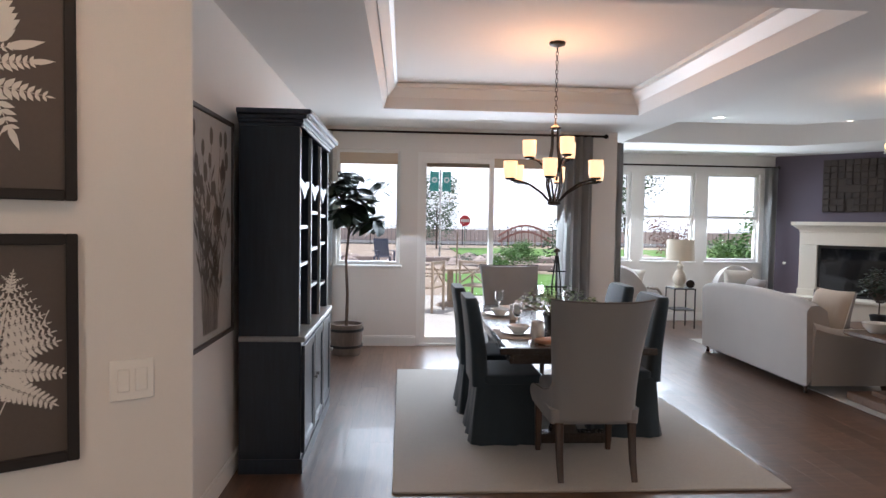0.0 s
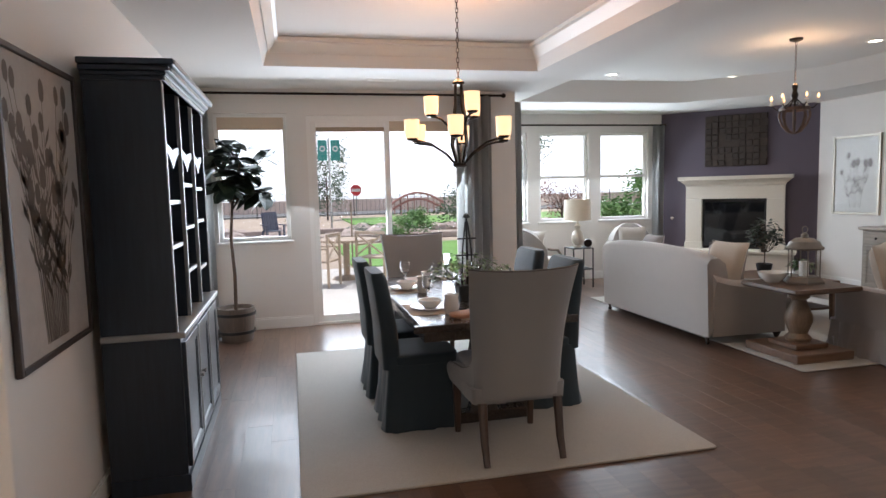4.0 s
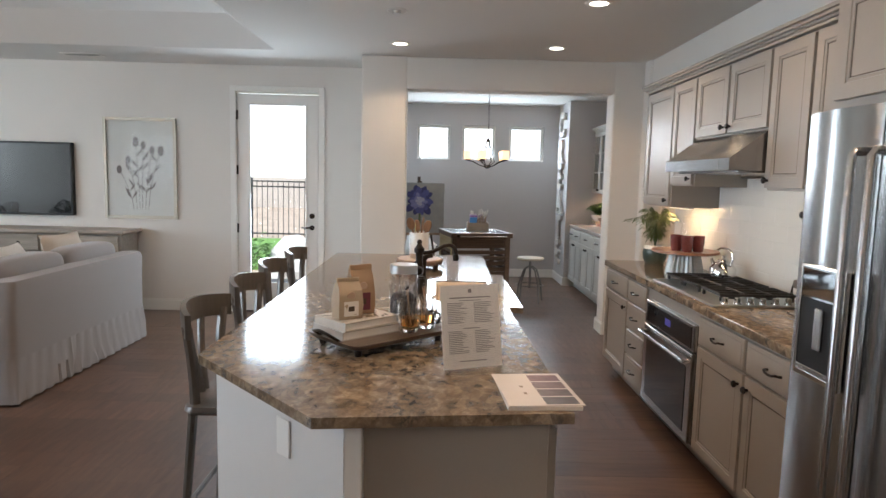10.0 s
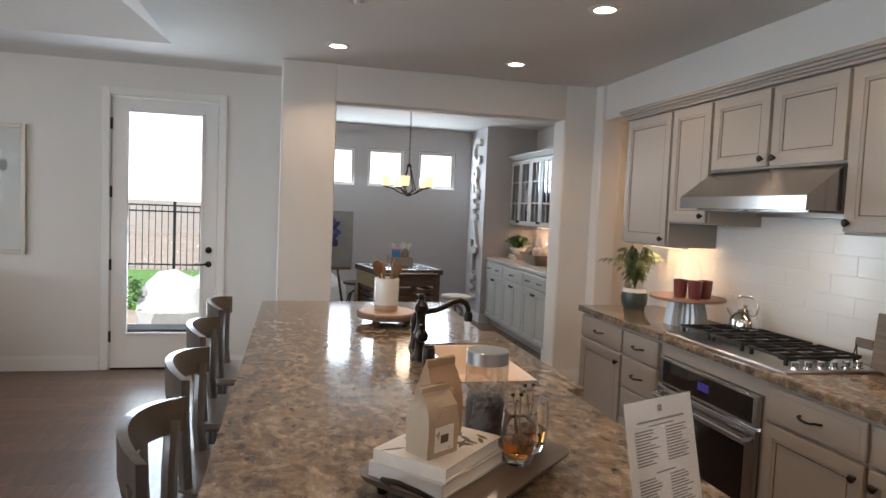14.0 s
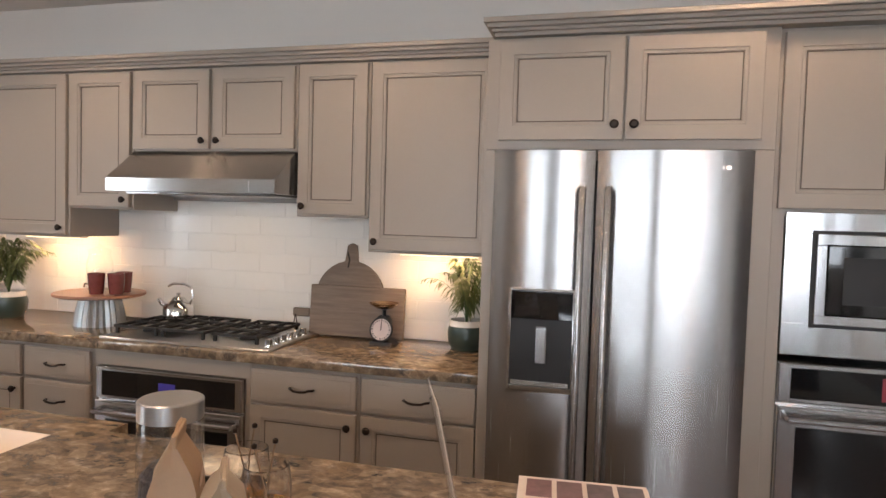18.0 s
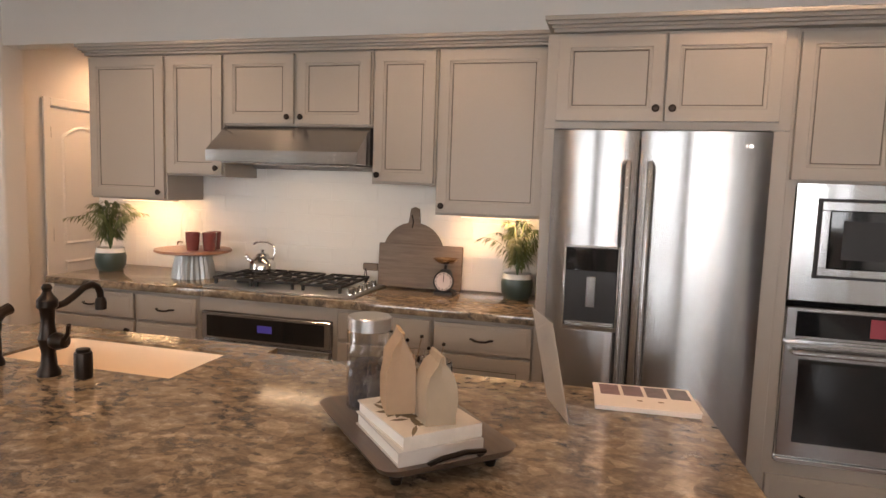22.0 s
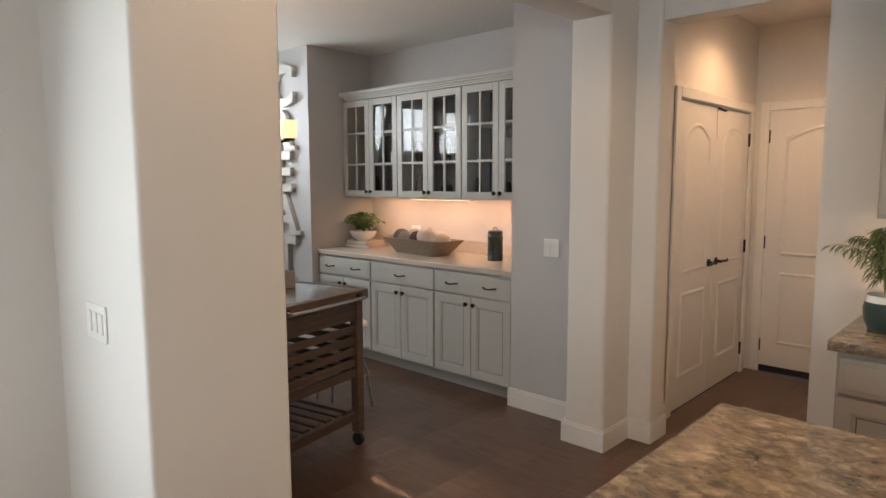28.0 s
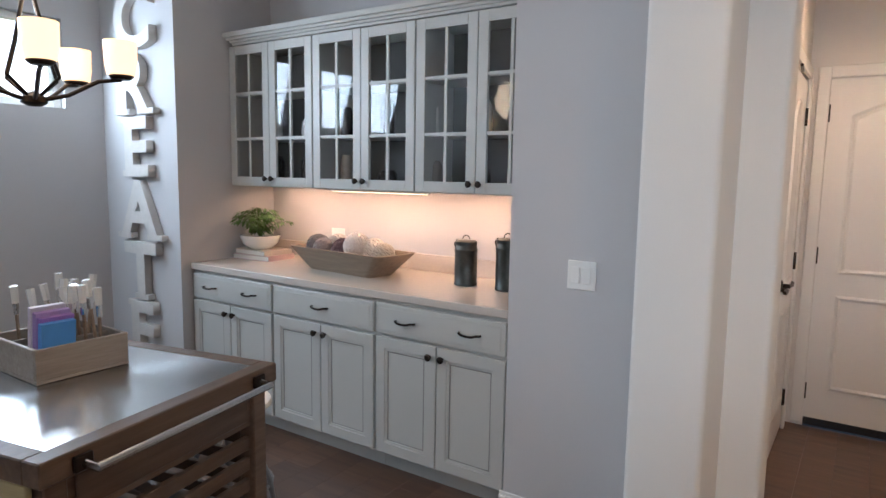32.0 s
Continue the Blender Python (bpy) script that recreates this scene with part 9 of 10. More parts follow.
# counter stools
STOOLW = wood("worn_brown_stool_wood", (0.062, 0.05, 0.041), (0.135, 0.11, 0.09), 0.3, axis=2, scale=4, coat=0.3)
def stool(x, y, rz):
    c = thing("counter_stool", (x, y, 0), "dark walnut counter stool with curved keyhole back", "stool", rz, "stools along the island")
    part("seat", loft([(-0.20, 0.20, -0.19, 0.19, 0.615), (-0.215, 0.215, -0.20, 0.20, 0.63), (-0.21, 0.21, -0.195, 0.195, 0.65)], 0.05), STOOLW, c)
    n, bm, prev = 16, bmesh.new(), None
    for i in range(n + 1):
        u = -1 + 2 * i / n
        px, py = 0.235 * u, -0.24 + 0.085 * u * u
        zt, zb = 1.035 - 0.02 * u * u, 0.92 + 0.02 * (1 - u * u)
        nx, ny = -0.2 * u, 1
        cur = [bm.verts.new(q) for q in ((px, py - 0.011, zb), (px, py - 0.013, zt), (px, py + 0.011, zt), (px, py + 0.011, zb))]
        if prev:
            for k in range(4):
                bm.faces.new((prev[k], prev[(k + 1) % 4], cur[(k + 1) % 4], cur[k]))
        else:
            bm.faces.new(cur)
        prev = cur
    bm.faces.new(prev)
    part("top_rail", bm, STOOLW, c, smooth=50)
    for s in (-1, 1):
        part("back_post", tube([(s * 0.165, -0.16, 0.63), (s * 0.15, -0.17, 0.74), (s * 0.17, -0.172, 0.85), (s * 0.205, -0.172, 0.96)], 0.021, 8), STOOLW, c)
        part("back_splat", tube([(s * 0.02, -0.185, 0.64), (s * 0.03, -0.20, 0.74), (s * 0.055, -0.215, 0.84), (s * 0.085, -0.226, 0.945)], 0.016, 8), STOOLW, c)
        for yy in (-1, 1):
            part("leg", tube([(s * 0.215, yy * 0.205, 0.0), (s * 0.195, yy * 0.185, 0.32), (s * 0.175, yy * 0.165, 0.63)], 0.016, 8, r_end=0.02), STOOLW, c)
        part("side_stretcher", tube([(s * 0.20, -0.19, 0.27), (s * 0.20, 0.19, 0.27)], 0.011, 6), STOOLW, c)
    part("foot_rail", tube([(-0.205, 0.195, 0.2), (0.205, 0.195, 0.2)], 0.013, 6), STOOLW, c)
    part("foot_rail", tube([(-0.20, -0.19, 0.24), (0.20, -0.19, 0.24)], 0.011, 6), STOOLW, c)
    return c


for x, y in ((4.18, 3.095), (4.82, 3.11), (5.465, 3.145), (6.14, 3.15)):
    stool(x, y, 180)

# entry: rug and bench
er = solid("entry_rug", loft([(-0.75, 0.75, -0.42, 0.42, 0.001), (-0.755, 0.755, -0.425, 0.425, 0.006), (-0.75, 0.75, -0.42, 0.42, 0.011)], 0.01), fabric("grey_patterned_wool", (0.21, 0.20, 0.18), weave=45, var=0.45), "worn grey patterned rug inside the front door", "rug", (0.30, -0.08, 0))
eb = thing("entry_bench", (-0.93, -0.42, 0), "black metal bench with white cushion", "bench", 0)
for sx in (-1, 1):
    for yy in (-1, 1):
        part("leg", BX(sx * 0.38 - 0.014, sx * 0.38 + 0.014, yy * 0.16 - 0.014, yy * 0.16 + 0.014, 0, 0.45), BLACK, eb)
part("shelf", BX(-0.38, 0.38, -0.16, 0.16, 0.16, 0.18), BLACK, eb)
part("seat_frame", BX(-0.395, 0.395, -0.175, 0.175, 0.45, 0.48), BLACK, eb)
part("cushion", puff(-0.39, 0.39, -0.17, 0.17, 0.48, 0.56, 0.25), CERW, eb)

# ---- nook ----
CY = 0.31
for xa, xb, nd in ((8.852, 9.59, 2), (9.59, 10.33, 1), (10.33, 11.056, 2)):
    w = (xb - xa) / 2
    c = thing("base_cabinet", ((xa + xb) / 2, CY, 0), "pale grey base cabinet with drawer above paired doors", "cabinet", group="nook base cabinets")
    part("body", boxes((-w + 0.001, w - 0.001, -0.60, 0, 0.10, 0.888), (-w + 0.001, w - 0.001, -0.60, -0.07, 0, 0.10)), CABN, c)
    drawer_part(c, -w + 0.01, w - 0.01, 0.72, 0.872, 0.002, CABN, nd)
    door_part(c, -w + 0.01, -0.003, 0.115, 0.705, 0.002, CABN, (-0.035, 0.022, 0.655))
    door_part(c, 0.003, w - 0.01, 0.115, 0.705, 0.002, CABN, (0.035, 0.022, 0.655))
solid("nook_worktop", BX(8.853, 11.058, -0.328, 0.336, 0.89, 0.93, bev=0.004), QUARTZ, "pale beige quartz worktop on the nook cabinets", "worktop")
part("splash", BX(8.853, 11.058, -0.329, -0.317, 0.931, 1.03, bev=0.002), QUARTZ, bpy.data.objects["nook_worktop"])
UY, UZ0, UZ1 = 0.0, 1.40, 2.27
DARKBACK = plain("dark_back_sheet", (0.11, 0.105, 0.095), 0.6, var=0.05)
for xa in (8.853, 9.588, 10.323):
    xb = xa + 0.735
    w = 0.3665
    c = thing("glass_cabinet", (xa + w, UY, UZ0), "pale grey wall cabinet with paired mullioned glass doors", "cabinet", group="glass wall cabinets")
    h = UZ1 - UZ0
    part("body", boxes((-w, w, -0.325, -0.31, 0, h), (-w, -w + 0.018, -0.31, 0, 0, h), (w - 0.018, w, -0.31, 0, 0, h), (-w + 0.018, w - 0.018, -0.31, 0, 0, 0.02), (-w + 0.018, w - 0.018, -0.31, 0, h - 0.02, h)), CABN, c)
    # Thin dark sheet laid over the pale back panel.
    part("back_sheet", BX(-w + 0.019, w - 0.019, -0.309, -0.306, 0.021, h - 0.021), DARKBACK, c)
    for zz in (h * 0.34, h * 0.66):
        part("shelf", BX(-w + 0.019, w - 0.019, -0.305, -0.03, zz - 0.009, zz + 0.009), CABN, c)
    for s in (-1, 1):
        a, b = (-w + 0.004, -0.002) if s < 0 else (0.002, w - 0.004)
        f, y = 0.055, 0.001
        bars = [(a, a + f, y, y + 0.02, 0.004, h - 0.004), (b - f, b, y, y + 0.02, 0.004, h - 0.004), (a + f, b - f, y, y + 0.02, 0.004, 0.004 + f), (a + f, b - f, y, y + 0.02, h - 0.004 - f, h - 0.004)]
        d = part("door", boxes(*bars, bev=0.002), CABN, c)
        mx = (a + b) / 2
        for r in ((mx - 0.008, mx + 0.008, y + 0.004, y + 0.016, 0.06, h - 0.06), (a + f, b - f, y + 0.005, y + 0.0155, h * 0.34 - 0.008, h * 0.34 + 0.008), (a + f, b - f, y + 0.005, y + 0.0155, h * 0.66 - 0.008, h * 0.66 + 0.008)):
            part("muntin", BX(*r), CABN, d)
        part("pane", BX(a + f - 0.004, b - f + 0.004, y + 0.007, y + 0.010, 0.055, h - 0.055), GLASSD, d)
        knob(d, s * 0.028, y + 0.02, 0.05)
rnd = random.Random(21)
for i in range(14):
    x = 8.98 + (i % 7) * 0.31
    lvl = i // 7
    z = UZ0 + (0.02 if lvl == 0 else (UZ1 - UZ0) * 0.34 + 0.009) + 0.001
    r, hh = rnd.uniform(0.035, 0.06), rnd.uniform(0.09, 0.2)
    solid("storage_jar", lathe([(0, 0), (r, 0), (r * 1.05, hh * 0.3), (r, hh * 0.8), (r * 0.7, hh), (r * 0.6, hh), (0, hh * 0.9)], seg=18), (CERW, GREYW, STONE, BRONZE)[rnd.randrange(4)], "decorative jar on a glass cabinet shelf", "jar", (x, -0.16, z))
gcr = crown("glass_cabinet_molding", [(8.91, 11.0, -0.32, 0.02)], UZ1, CABN, "pale grey stepped molding on the glass cabinets", 0.05, 0.075)
u = thing("under_cabinet_light", (9.95, -0.12, UZ0), "slim warm under-cabinet light, switched on", "light")
part("housing", BX(-0.35, 0.35, -0.02, 0.02, -0.014, 0, bev=0.002), TRIM, u)
part("lens", BX(-0.34, 0.34, -0.015, 0.015, -0.0165, -0.0142), UNDER, u)
for x in (9.3, 9.95, 10.6):
    area("lamp_under", x, -0.13, UZ0 - 0.02, (0, -0.3, -1), 0.55, 0.04, 2.1, (1, 0.56, 0.32))
for x in (9.2, 10.45):
    plate(x, -0.3315, 1.08, 0, 2, "white wall socket above the nook worktop")

# letters on the wall, top to bottom
LET = plain("chalky_white_letter", (0.59, 0.56, 0.525), 0.7, var=0.1, scale=30, bump=0.2)
for ch, z in zip("CREATE", (2.24, 1.845, 1.465, 1.075, 0.69, 0.31)):
    cu = bpy.data.curves.new("letter", "FONT")
    cu.body, cu.size, cu.extrude, cu.offset, cu.bevel_depth = ch, 0.49, 0.022, 0.013, 0.003
    tmp = bpy.data.objects.new("letter_curve", cu)
    scene.collection.objects.link(tmp)
    bpy.context.view_layer.update()
    me = bpy.data.meshes.new_from_object(tmp.evaluated_get(bpy.context.evaluated_depsgraph_get()))
    bpy.data.objects.remove(tmp)
    xs = [v.co.x for v in me.vertices]
    mid = (min(xs) + max(xs)) / 2
    me.transform(Matrix.Translation((-mid, 0, 0)))
    me.transform(Matrix.Scale(1.12, 4, (1, 0, 0)))
    b2 = bmesh.new()
    b2.from_mesh(me)
    low, hi = min(v.co.y for v in b2.verts), max(v.co.y for v in b2.verts)
    for level, inward in ((low, 1), (hi, -1)):
        if ch == "C" or (ch in "AT" and inward < 0):
            continue
        row = sorted(v.co.x for v in b2.verts if abs(v.co.y - level) < 0.012)
        runs = [[row[0], row[0]]]
        for q in row:
            if q - runs[-1][1] > 0.06 and ch in "RA":
                runs.append([q, q])
            runs[-1][1] = q
        for lo, up in runs:
            if ch in "RE" and (inward < 0 or ch == "E"):
                up = lo + 0.05
            y0, y1 = sorted((level + 0.001 * inward, level + 0.036 * inward))
            box(b2, lo - 0.032, up + 0.03, y0, y1, -0.0235, 0.0235, 0.002)
    b2.to_mesh(me)
    b2.free()
    me.materials.clear()
    me.materials.append(LET)
    ob = new("wall_letter", me)
    ob.matrix_basis = pose(11.41, 0.428, z, 90, 0, 180)
    tagged(ob, "large chalky white letter %s on the lavender wall" % ch, "letter", "wall letters")

# plant on books
book(10.89, -0.09, 0.93, 0.16, 0.115, 0.032, 4, plain("pink_cover", (0.5, 0.36, 0.36), 0.5), "pink book lying on the nook worktop")
book(10.89, -0.09, 0.963, 0.15, 0.11, 0.03, -3, plain("beige_cover", (0.52, 0.46, 0.38), 0.5), "beige book lying on another book")
bp = thing("potted_fern", (10.895, -0.07, 0.994), "bright green fern in a white bowl", "plant")
part("bowl", lathe([(0, 0), (0.065, 0), (0.112, 0.037), (0.13, 0.09), (0.122, 0.09), (0.105, 0.047), (0, 0.042)], seg=32), CERW, bp)
part("soil", lathe([(0, 0.07), (0.112, 0.07)], seg=20), SOIL, bp)
st, lf, rnd = bmesh.new(), bmesh.new(), random.Random(14)
for i in range(52):
    yaw = i * 2.4 + rnd.uniform(-0.3, 0.3)
    reach = rnd.uniform(0.05, 0.16 if math.cos(yaw) > 0.4 else 0.23)
    top = (0.225 - 0.5 * reach) * rnd.uniform(0.85, 1.15)
    pts = [Vector((math.cos(yaw) * reach * u ** 1.2, math.sin(yaw) * reach * u ** 1.2, 0.068 + top * (1.7 * u - 0.8 * u ** 3))) for u in (0, 0.15, 0.3, 0.45, 0.6, 0.75, 0.88, 1.0)]
    tube(pts, 0.0018, 4, st, 0.0008)
    for k in range(2, 8):
        for sd in (-1, 1):
            leaf_into(lf, pts[k].lerp(pts[k - 1], rnd.uniform(0, 0.4)), yaw - math.pi / 2 + sd * rnd.uniform(0.6, 1.1), rnd.uniform(-0.35, 0.35), 0.066 - 0.004 * k, 0.015, 0.4)
part("stalk", st, G_MID, bp)
part("fronds", lf, green("bright_fern_green", (0.075, 0.15, 0.035)), bp)
# dough bowl with yarn
db = thing("dough_bowl", (10.085, -0.04, 0.93), "long weathered wooden dough bowl", "bowl", -6)
bm = bmesh.new()
rings = [(-0.265, 0.265, -0.10, 0.10, 0), (-0.395, 0.395, -0.155, 0.155, 0.13), (-0.372, 0.372, -0.135, 0.135, 0.13), (-0.25, 0.25, -0.09, 0.09, 0.025)]
loft(rings, 0.05, 5, bm)
part("bowl", bm, wood("dough_bowl_wood", (0.20, 0.15, 0.105), (0.34, 0.26, 0.185), 0.65, axis=0), db)
for i, (x, y, z, r, col) in enumerate(((-0.255, 0.0, 1.058, 0.068, (0.13, 0.11, 0.105)), (-0.165, 0.055, 1.05, 0.062, (0.24, 0.20, 0.19)), (-0.12, -0.04, 1.062, 0.07, (0.50, 0.45, 0.40)), (-0.03, 0.03, 1.05, 0.068, (0.10, 0.055, 0.065)), (0.03, -0.05, 1.055, 0.062, (0.16, 0.09, 0.095)), (0.075, 0.035, 1.083, 0.073, (0.66, 0.57, 0.51)), (0.165, -0.02, 1.058, 0.07, (0.62, 0.53, 0.44)), (0.26, 0.02, 1.05, 0.06, (0.50, 0.42, 0.33)))):
    yb = thing("yarn_ball", (10.085 - x, -0.04 + y * 0.8, z), "wound ball of wool yarn in the dough bowl", "yarn", i * 40)
    bm = bmesh.new()
    for k in range(7):
        ax = Matrix.Rotation(k * 0.9, 4, "X") @ Matrix.Rotation(k * 0.7, 4, "Y")
        for o in (-0.35, 0, 0.35):
            pts = [ax @ Vector((r * math.cos(t) * math.cos(o), r * math.sin(t) * math.cos(o), r * math.sin(o))) for t in [q * math.pi / 8 for q in range(17)]]
            tube(pts, 0.006, 5, bm, caps=False)
    part("yarn_winding", bm, fabric("yarn_wool_%s" % "abcdefgh"[i], col, weave=120), yb)
    part("core", lathe([(0, -r), (r * 0.7, -r * 0.7), (r * 0.98, 0), (r * 0.7, r * 0.7), (0, r)], seg=14), bpy.data.materials["yarn_wool_%s" % "abcdefgh"[i]], yb)
DGR = plain("dark_green_grey_tin", (0.075, 0.08, 0.074), 0.34, 0.75, var=0.55, scale=26, bump=0.4, dist=0.003)
for x, h in ((9.325, 0.22), (9.083, 0.245)):
    t = thing("canister", (x, -0.08, 0.93), "dark grey-green metal canister with clamp lid", "canister")
    part("body", lathe([(0, 0), (0.057, 0), (0.061, 0.004), (0.061, 0.012), (0.059, 0.015), (0.059, h - 0.045), (0.061, h - 0.042), (0.061, h - 0.034), (0.058, h - 0.03), (0.054, h - 0.012), (0, h - 0.012)], seg=28), DGR, t)
    part("lid", lathe([(0, h - 0.0119), (0.057, h - 0.0119), (0.057, h + 0.006), (0.05, h + 0.012), (0.02, h + 0.016), (0, h + 0.016)], seg=28), DGR, t)
    part("clasp", tube([(0.060, 0, h - 0.04), (0.072, 0, h - 0.01), (0.055, 0, h + 0.012)], 0.004, 6), BRONZE, t)
    part("lid_ring", tube([(0.022 * math.cos(q * 0.6), 0, h + 0.016 + 0.022 * abs(math.sin(q * 0.6))) for q in range(6)], 0.003, 6), BRONZE, t)

# rolling cart; local x runs along its towel-bar side
CRW = wood("dark_brown_cart_wood", (0.055, 0.034, 0.022), (0.15, 0.095, 0.062), 0.45, axis=0)
ca = thing("rolling_cart", (9.348, 1.855, 0), "dark wood rolling cart with steel top and slatted shelves", "cart", 101.5)
hx, hy = 0.352, 0.345
part("top_frame", boxes((-hx - 0.02, hx + 0.02, hy - 0.03, hy + 0.022, 0.875, 0.93), (-hx - 0.02, hx + 0.02, -hy - 0.022, -hy + 0.03, 0.875, 0.93), (-hx - 0.02, -hx + 0.03, -hy + 0.03, hy - 0.03, 0.875, 0.93), (hx - 0.03, hx + 0.02, -hy + 0.03, hy - 0.03, 0.875, 0.93), bev=0.003), CRW, ca)
part("steel_top", BX(-hx + 0.03, hx - 0.03, -hy + 0.03, hy - 0.03, 0.885, 0.928), steel("satin_steel_top", (0.5, 0.5, 0.5), 0.22, 0), ca)
for sx in (-1, 1):
    for yy in (-1, 1):
        part("leg", BX(sx * (hx - 0.03) - 0.027, sx * (hx - 0.03) + 0.027, yy * (hy - 0.03) - 0.027, yy * (hy - 0.03) + 0.027, 0.085, 0.875, bev=0.003), CRW, ca)
        cst = part("caster", moved(lathe([(0, -0.012), (0.036, -0.012), (0.038, 0), (0.036, 0.012), (0, 0.012)], seg=18), Matrix.Translation((sx * (hx - 0.03), yy * (hy - 0.03), 0.038)) @ Matrix.Rotation(radians(90), 4, "Y")), BLACK, ca)
        part("fork", boxes((sx * (hx - 0.03) - 0.02, sx * (hx - 0.03) + 0.02, yy * (hy - 0.03) - 0.015, yy * (hy - 0.03) + 0.015, 0.075, 0.085)), STEEL, cst)
    part("apron", BX(sx * (hx - 0.03) - 0.012, sx * (hx - 0.03) + 0.012, -hy + 0.06, hy - 0.06, 0.755, 0.875), CRW, ca)
for yy in (-1, 1):
    part("apron", BX(-hx + 0.057, hx - 0.057, yy * (hy - 0.03) - 0.012, yy * (hy - 0.03) + 0.012, 0.755, 0.875), CRW, ca)
    part("drawer", BX(-hx + 0.08, hx - 0.08, yy * (hy - 0.012) - 0.006, yy * (hy - 0.012) + 0.006, 0.775, 0.86, bev=0.003), CRW, ca)
    for zz in (0.505, 0.57, 0.635, 0.70):
        part("slat", BX(-hx + 0.057, hx - 0.057, yy * (hy - 0.03) - 0.009, yy * (hy - 0.03) + 0.009, zz - 0.02, zz + 0.02, bev=0.002), CRW, ca)
    part("rail", BX(-hx + 0.057, hx - 0.057, yy * (hy - 0.03) - 0.014, yy * (hy - 0.03) + 0.014, 0.42, 0.47, bev=0.002), CRW, ca)
    part("rail", BX(-hx + 0.057, hx - 0.057, yy * (hy - 0.03) - 0.014, yy * (hy - 0.03) + 0.014, 0.16, 0.21, bev=0.002), CRW, ca)
for sx in (-1, 1):
    for z0, z1 in ((0.42, 0.47), (0.16, 0.21)):
        part("rail", BX(sx * (hx - 0.03) - 0.014, sx * (hx - 0.03) + 0.014, -hy + 0.058, hy - 0.058, z0, z1, bev=0.002), CRW, ca)
    for zz in (0.505, 0.57, 0.635, 0.70):
        part("slat", BX(sx * (hx - 0.03) - 0.009, sx * (hx - 0.03) + 0.009, -hy + 0.058, hy - 0.058, zz - 0.02, zz + 0.02, bev=0.002), CRW, ca)
for i in range(7):
    xx = -hx + 0.085 + i * (2 * hx - 0.17) / 6
    for zz in (0.211, 0.471):
        part("shelf_slat", BX(xx - 0.026, xx + 0.026, -hy + 0.046, hy - 0.046, zz, zz + 0.016, bev=0.002), CRW, ca)
tb = tube([(-hx + 0.07, hy + 0.022, 0.90), (-hx + 0.07, hy + 0.07, 0.895), (hx - 0.07, hy + 0.07, 0.895), (hx - 0.07, hy + 0.022, 0.90)], 0.010, 10)
part("towel_bar", tb, STEEL, ca, "steel towel bar")
for sx in (-1, 1):
    part("bar_bracket", BX(sx * (hx - 0.07) - 0.022, sx * (hx - 0.07) + 0.022, hy + 0.0222, hy + 0.035, 0.882, 0.918, bev=0.003), BRONZE, ca)
# Added frame on the north end; its yellow is light put into the wood colour.
YELLOWLIT = wood("yellow_lit_cart_wood", (0.34, 0.28, 0.14), (0.52, 0.45, 0.25), 0.45, axis=1)
part("end_panel", boxes((hx + 0.0005, hx + 0.016, -hy + 0.03, hy - 0.03, 0.735, 0.873), (hx + 0.0005, hx + 0.014, -hy + 0.004, -hy + 0.058, 0.09, 0.734), (hx + 0.0005, hx + 0.014, hy - 0.058, hy - 0.004, 0.09, 0.734), (hx + 0.0005, hx + 0.014, -hy + 0.058, hy - 0.058, 0.42, 0.47), bev=0.002), YELLOWLIT, ca, "added end frame coloured for the yellow light on the cart")
# crate of brushes and cards
cr = thing("brush_crate", (9.545, 1.807, 0.93), "grey-brown wooden caddy of paint brushes and cards", "crate", 90)
for r in ((-0.127, 0.127, -0.14, -0.13, 0.008, 0.095), (-0.127, 0.127, 0.13, 0.14, 0.008, 0.095), (-0.127, -0.117, -0.13, 0.13, 0.008, 0.095), (0.117, 0.127, -0.13, 0.13, 0.008, 0.095), (-0.117, 0.117, -0.045, -0.037, 0.008, 0.088), (-0.117, 0.117, 0.04, 0.048, 0.008, 0.088)):
    part("board", BX(*r, bev=0.002), GREYW, cr)
part("bottom", BX(-0.127, 0.127, -0.14, 0.14, 0, 0.008), GREYW, cr)
rnd = random.Random(31)
for i in range(16):
    cell = (-0.085, 0.0, 0.088)[i % 3]
    bx, by = rnd.uniform(-0.10, 0.06), cell + rnd.uniform(-0.025, 0.025)
    b = thing("paint_brush", (9.545 - by, 1.807 + bx, 0.94), "wooden paint brush with pale bristles in the caddy", "brush", group="paint brushes")
    t = Vector((rnd.uniform(-0.16, 0.16), rnd.uniform(-0.22, 0.12), 1)).normalized()
    ln = rnd.uniform(0.13, 0.17)
    part("handle", tube([(0, 0, 0), t * ln], 0.005, 6), OAK, b)
    part("ferrule", tube([t * ln, t * (ln + 0.035)], 0.0085, 6), CHROME, b)
    part("bristle", tube([t * (ln + 0.035), t * (ln + 0.085)], 0.0105, 6, r_end=0.012), CERW, b)
for i, (col, dx) in enumerate((((0.10, 0.32, 0.75), 0.02), ((0.30, 0.16, 0.50), 0.0), ((0.42, 0.30, 0.62), 0.01), ((0.62, 0.56, 0.64), 0.03))):
    solid("card_box", moved(BX(-0.045, 0.045, -0.009, 0.009, 0, 0.15 + 0.013 * i, bev=0.001), Matrix.Rotation(radians(-7), 4, "X")), plain("card_colour_%s" % "abcd"[i], col, 0.5, var=0.1), "coloured card pack standing in the caddy", "card", (9.43 + i * 0.018, 1.866 + dx * 0.2, 0.942), 90)

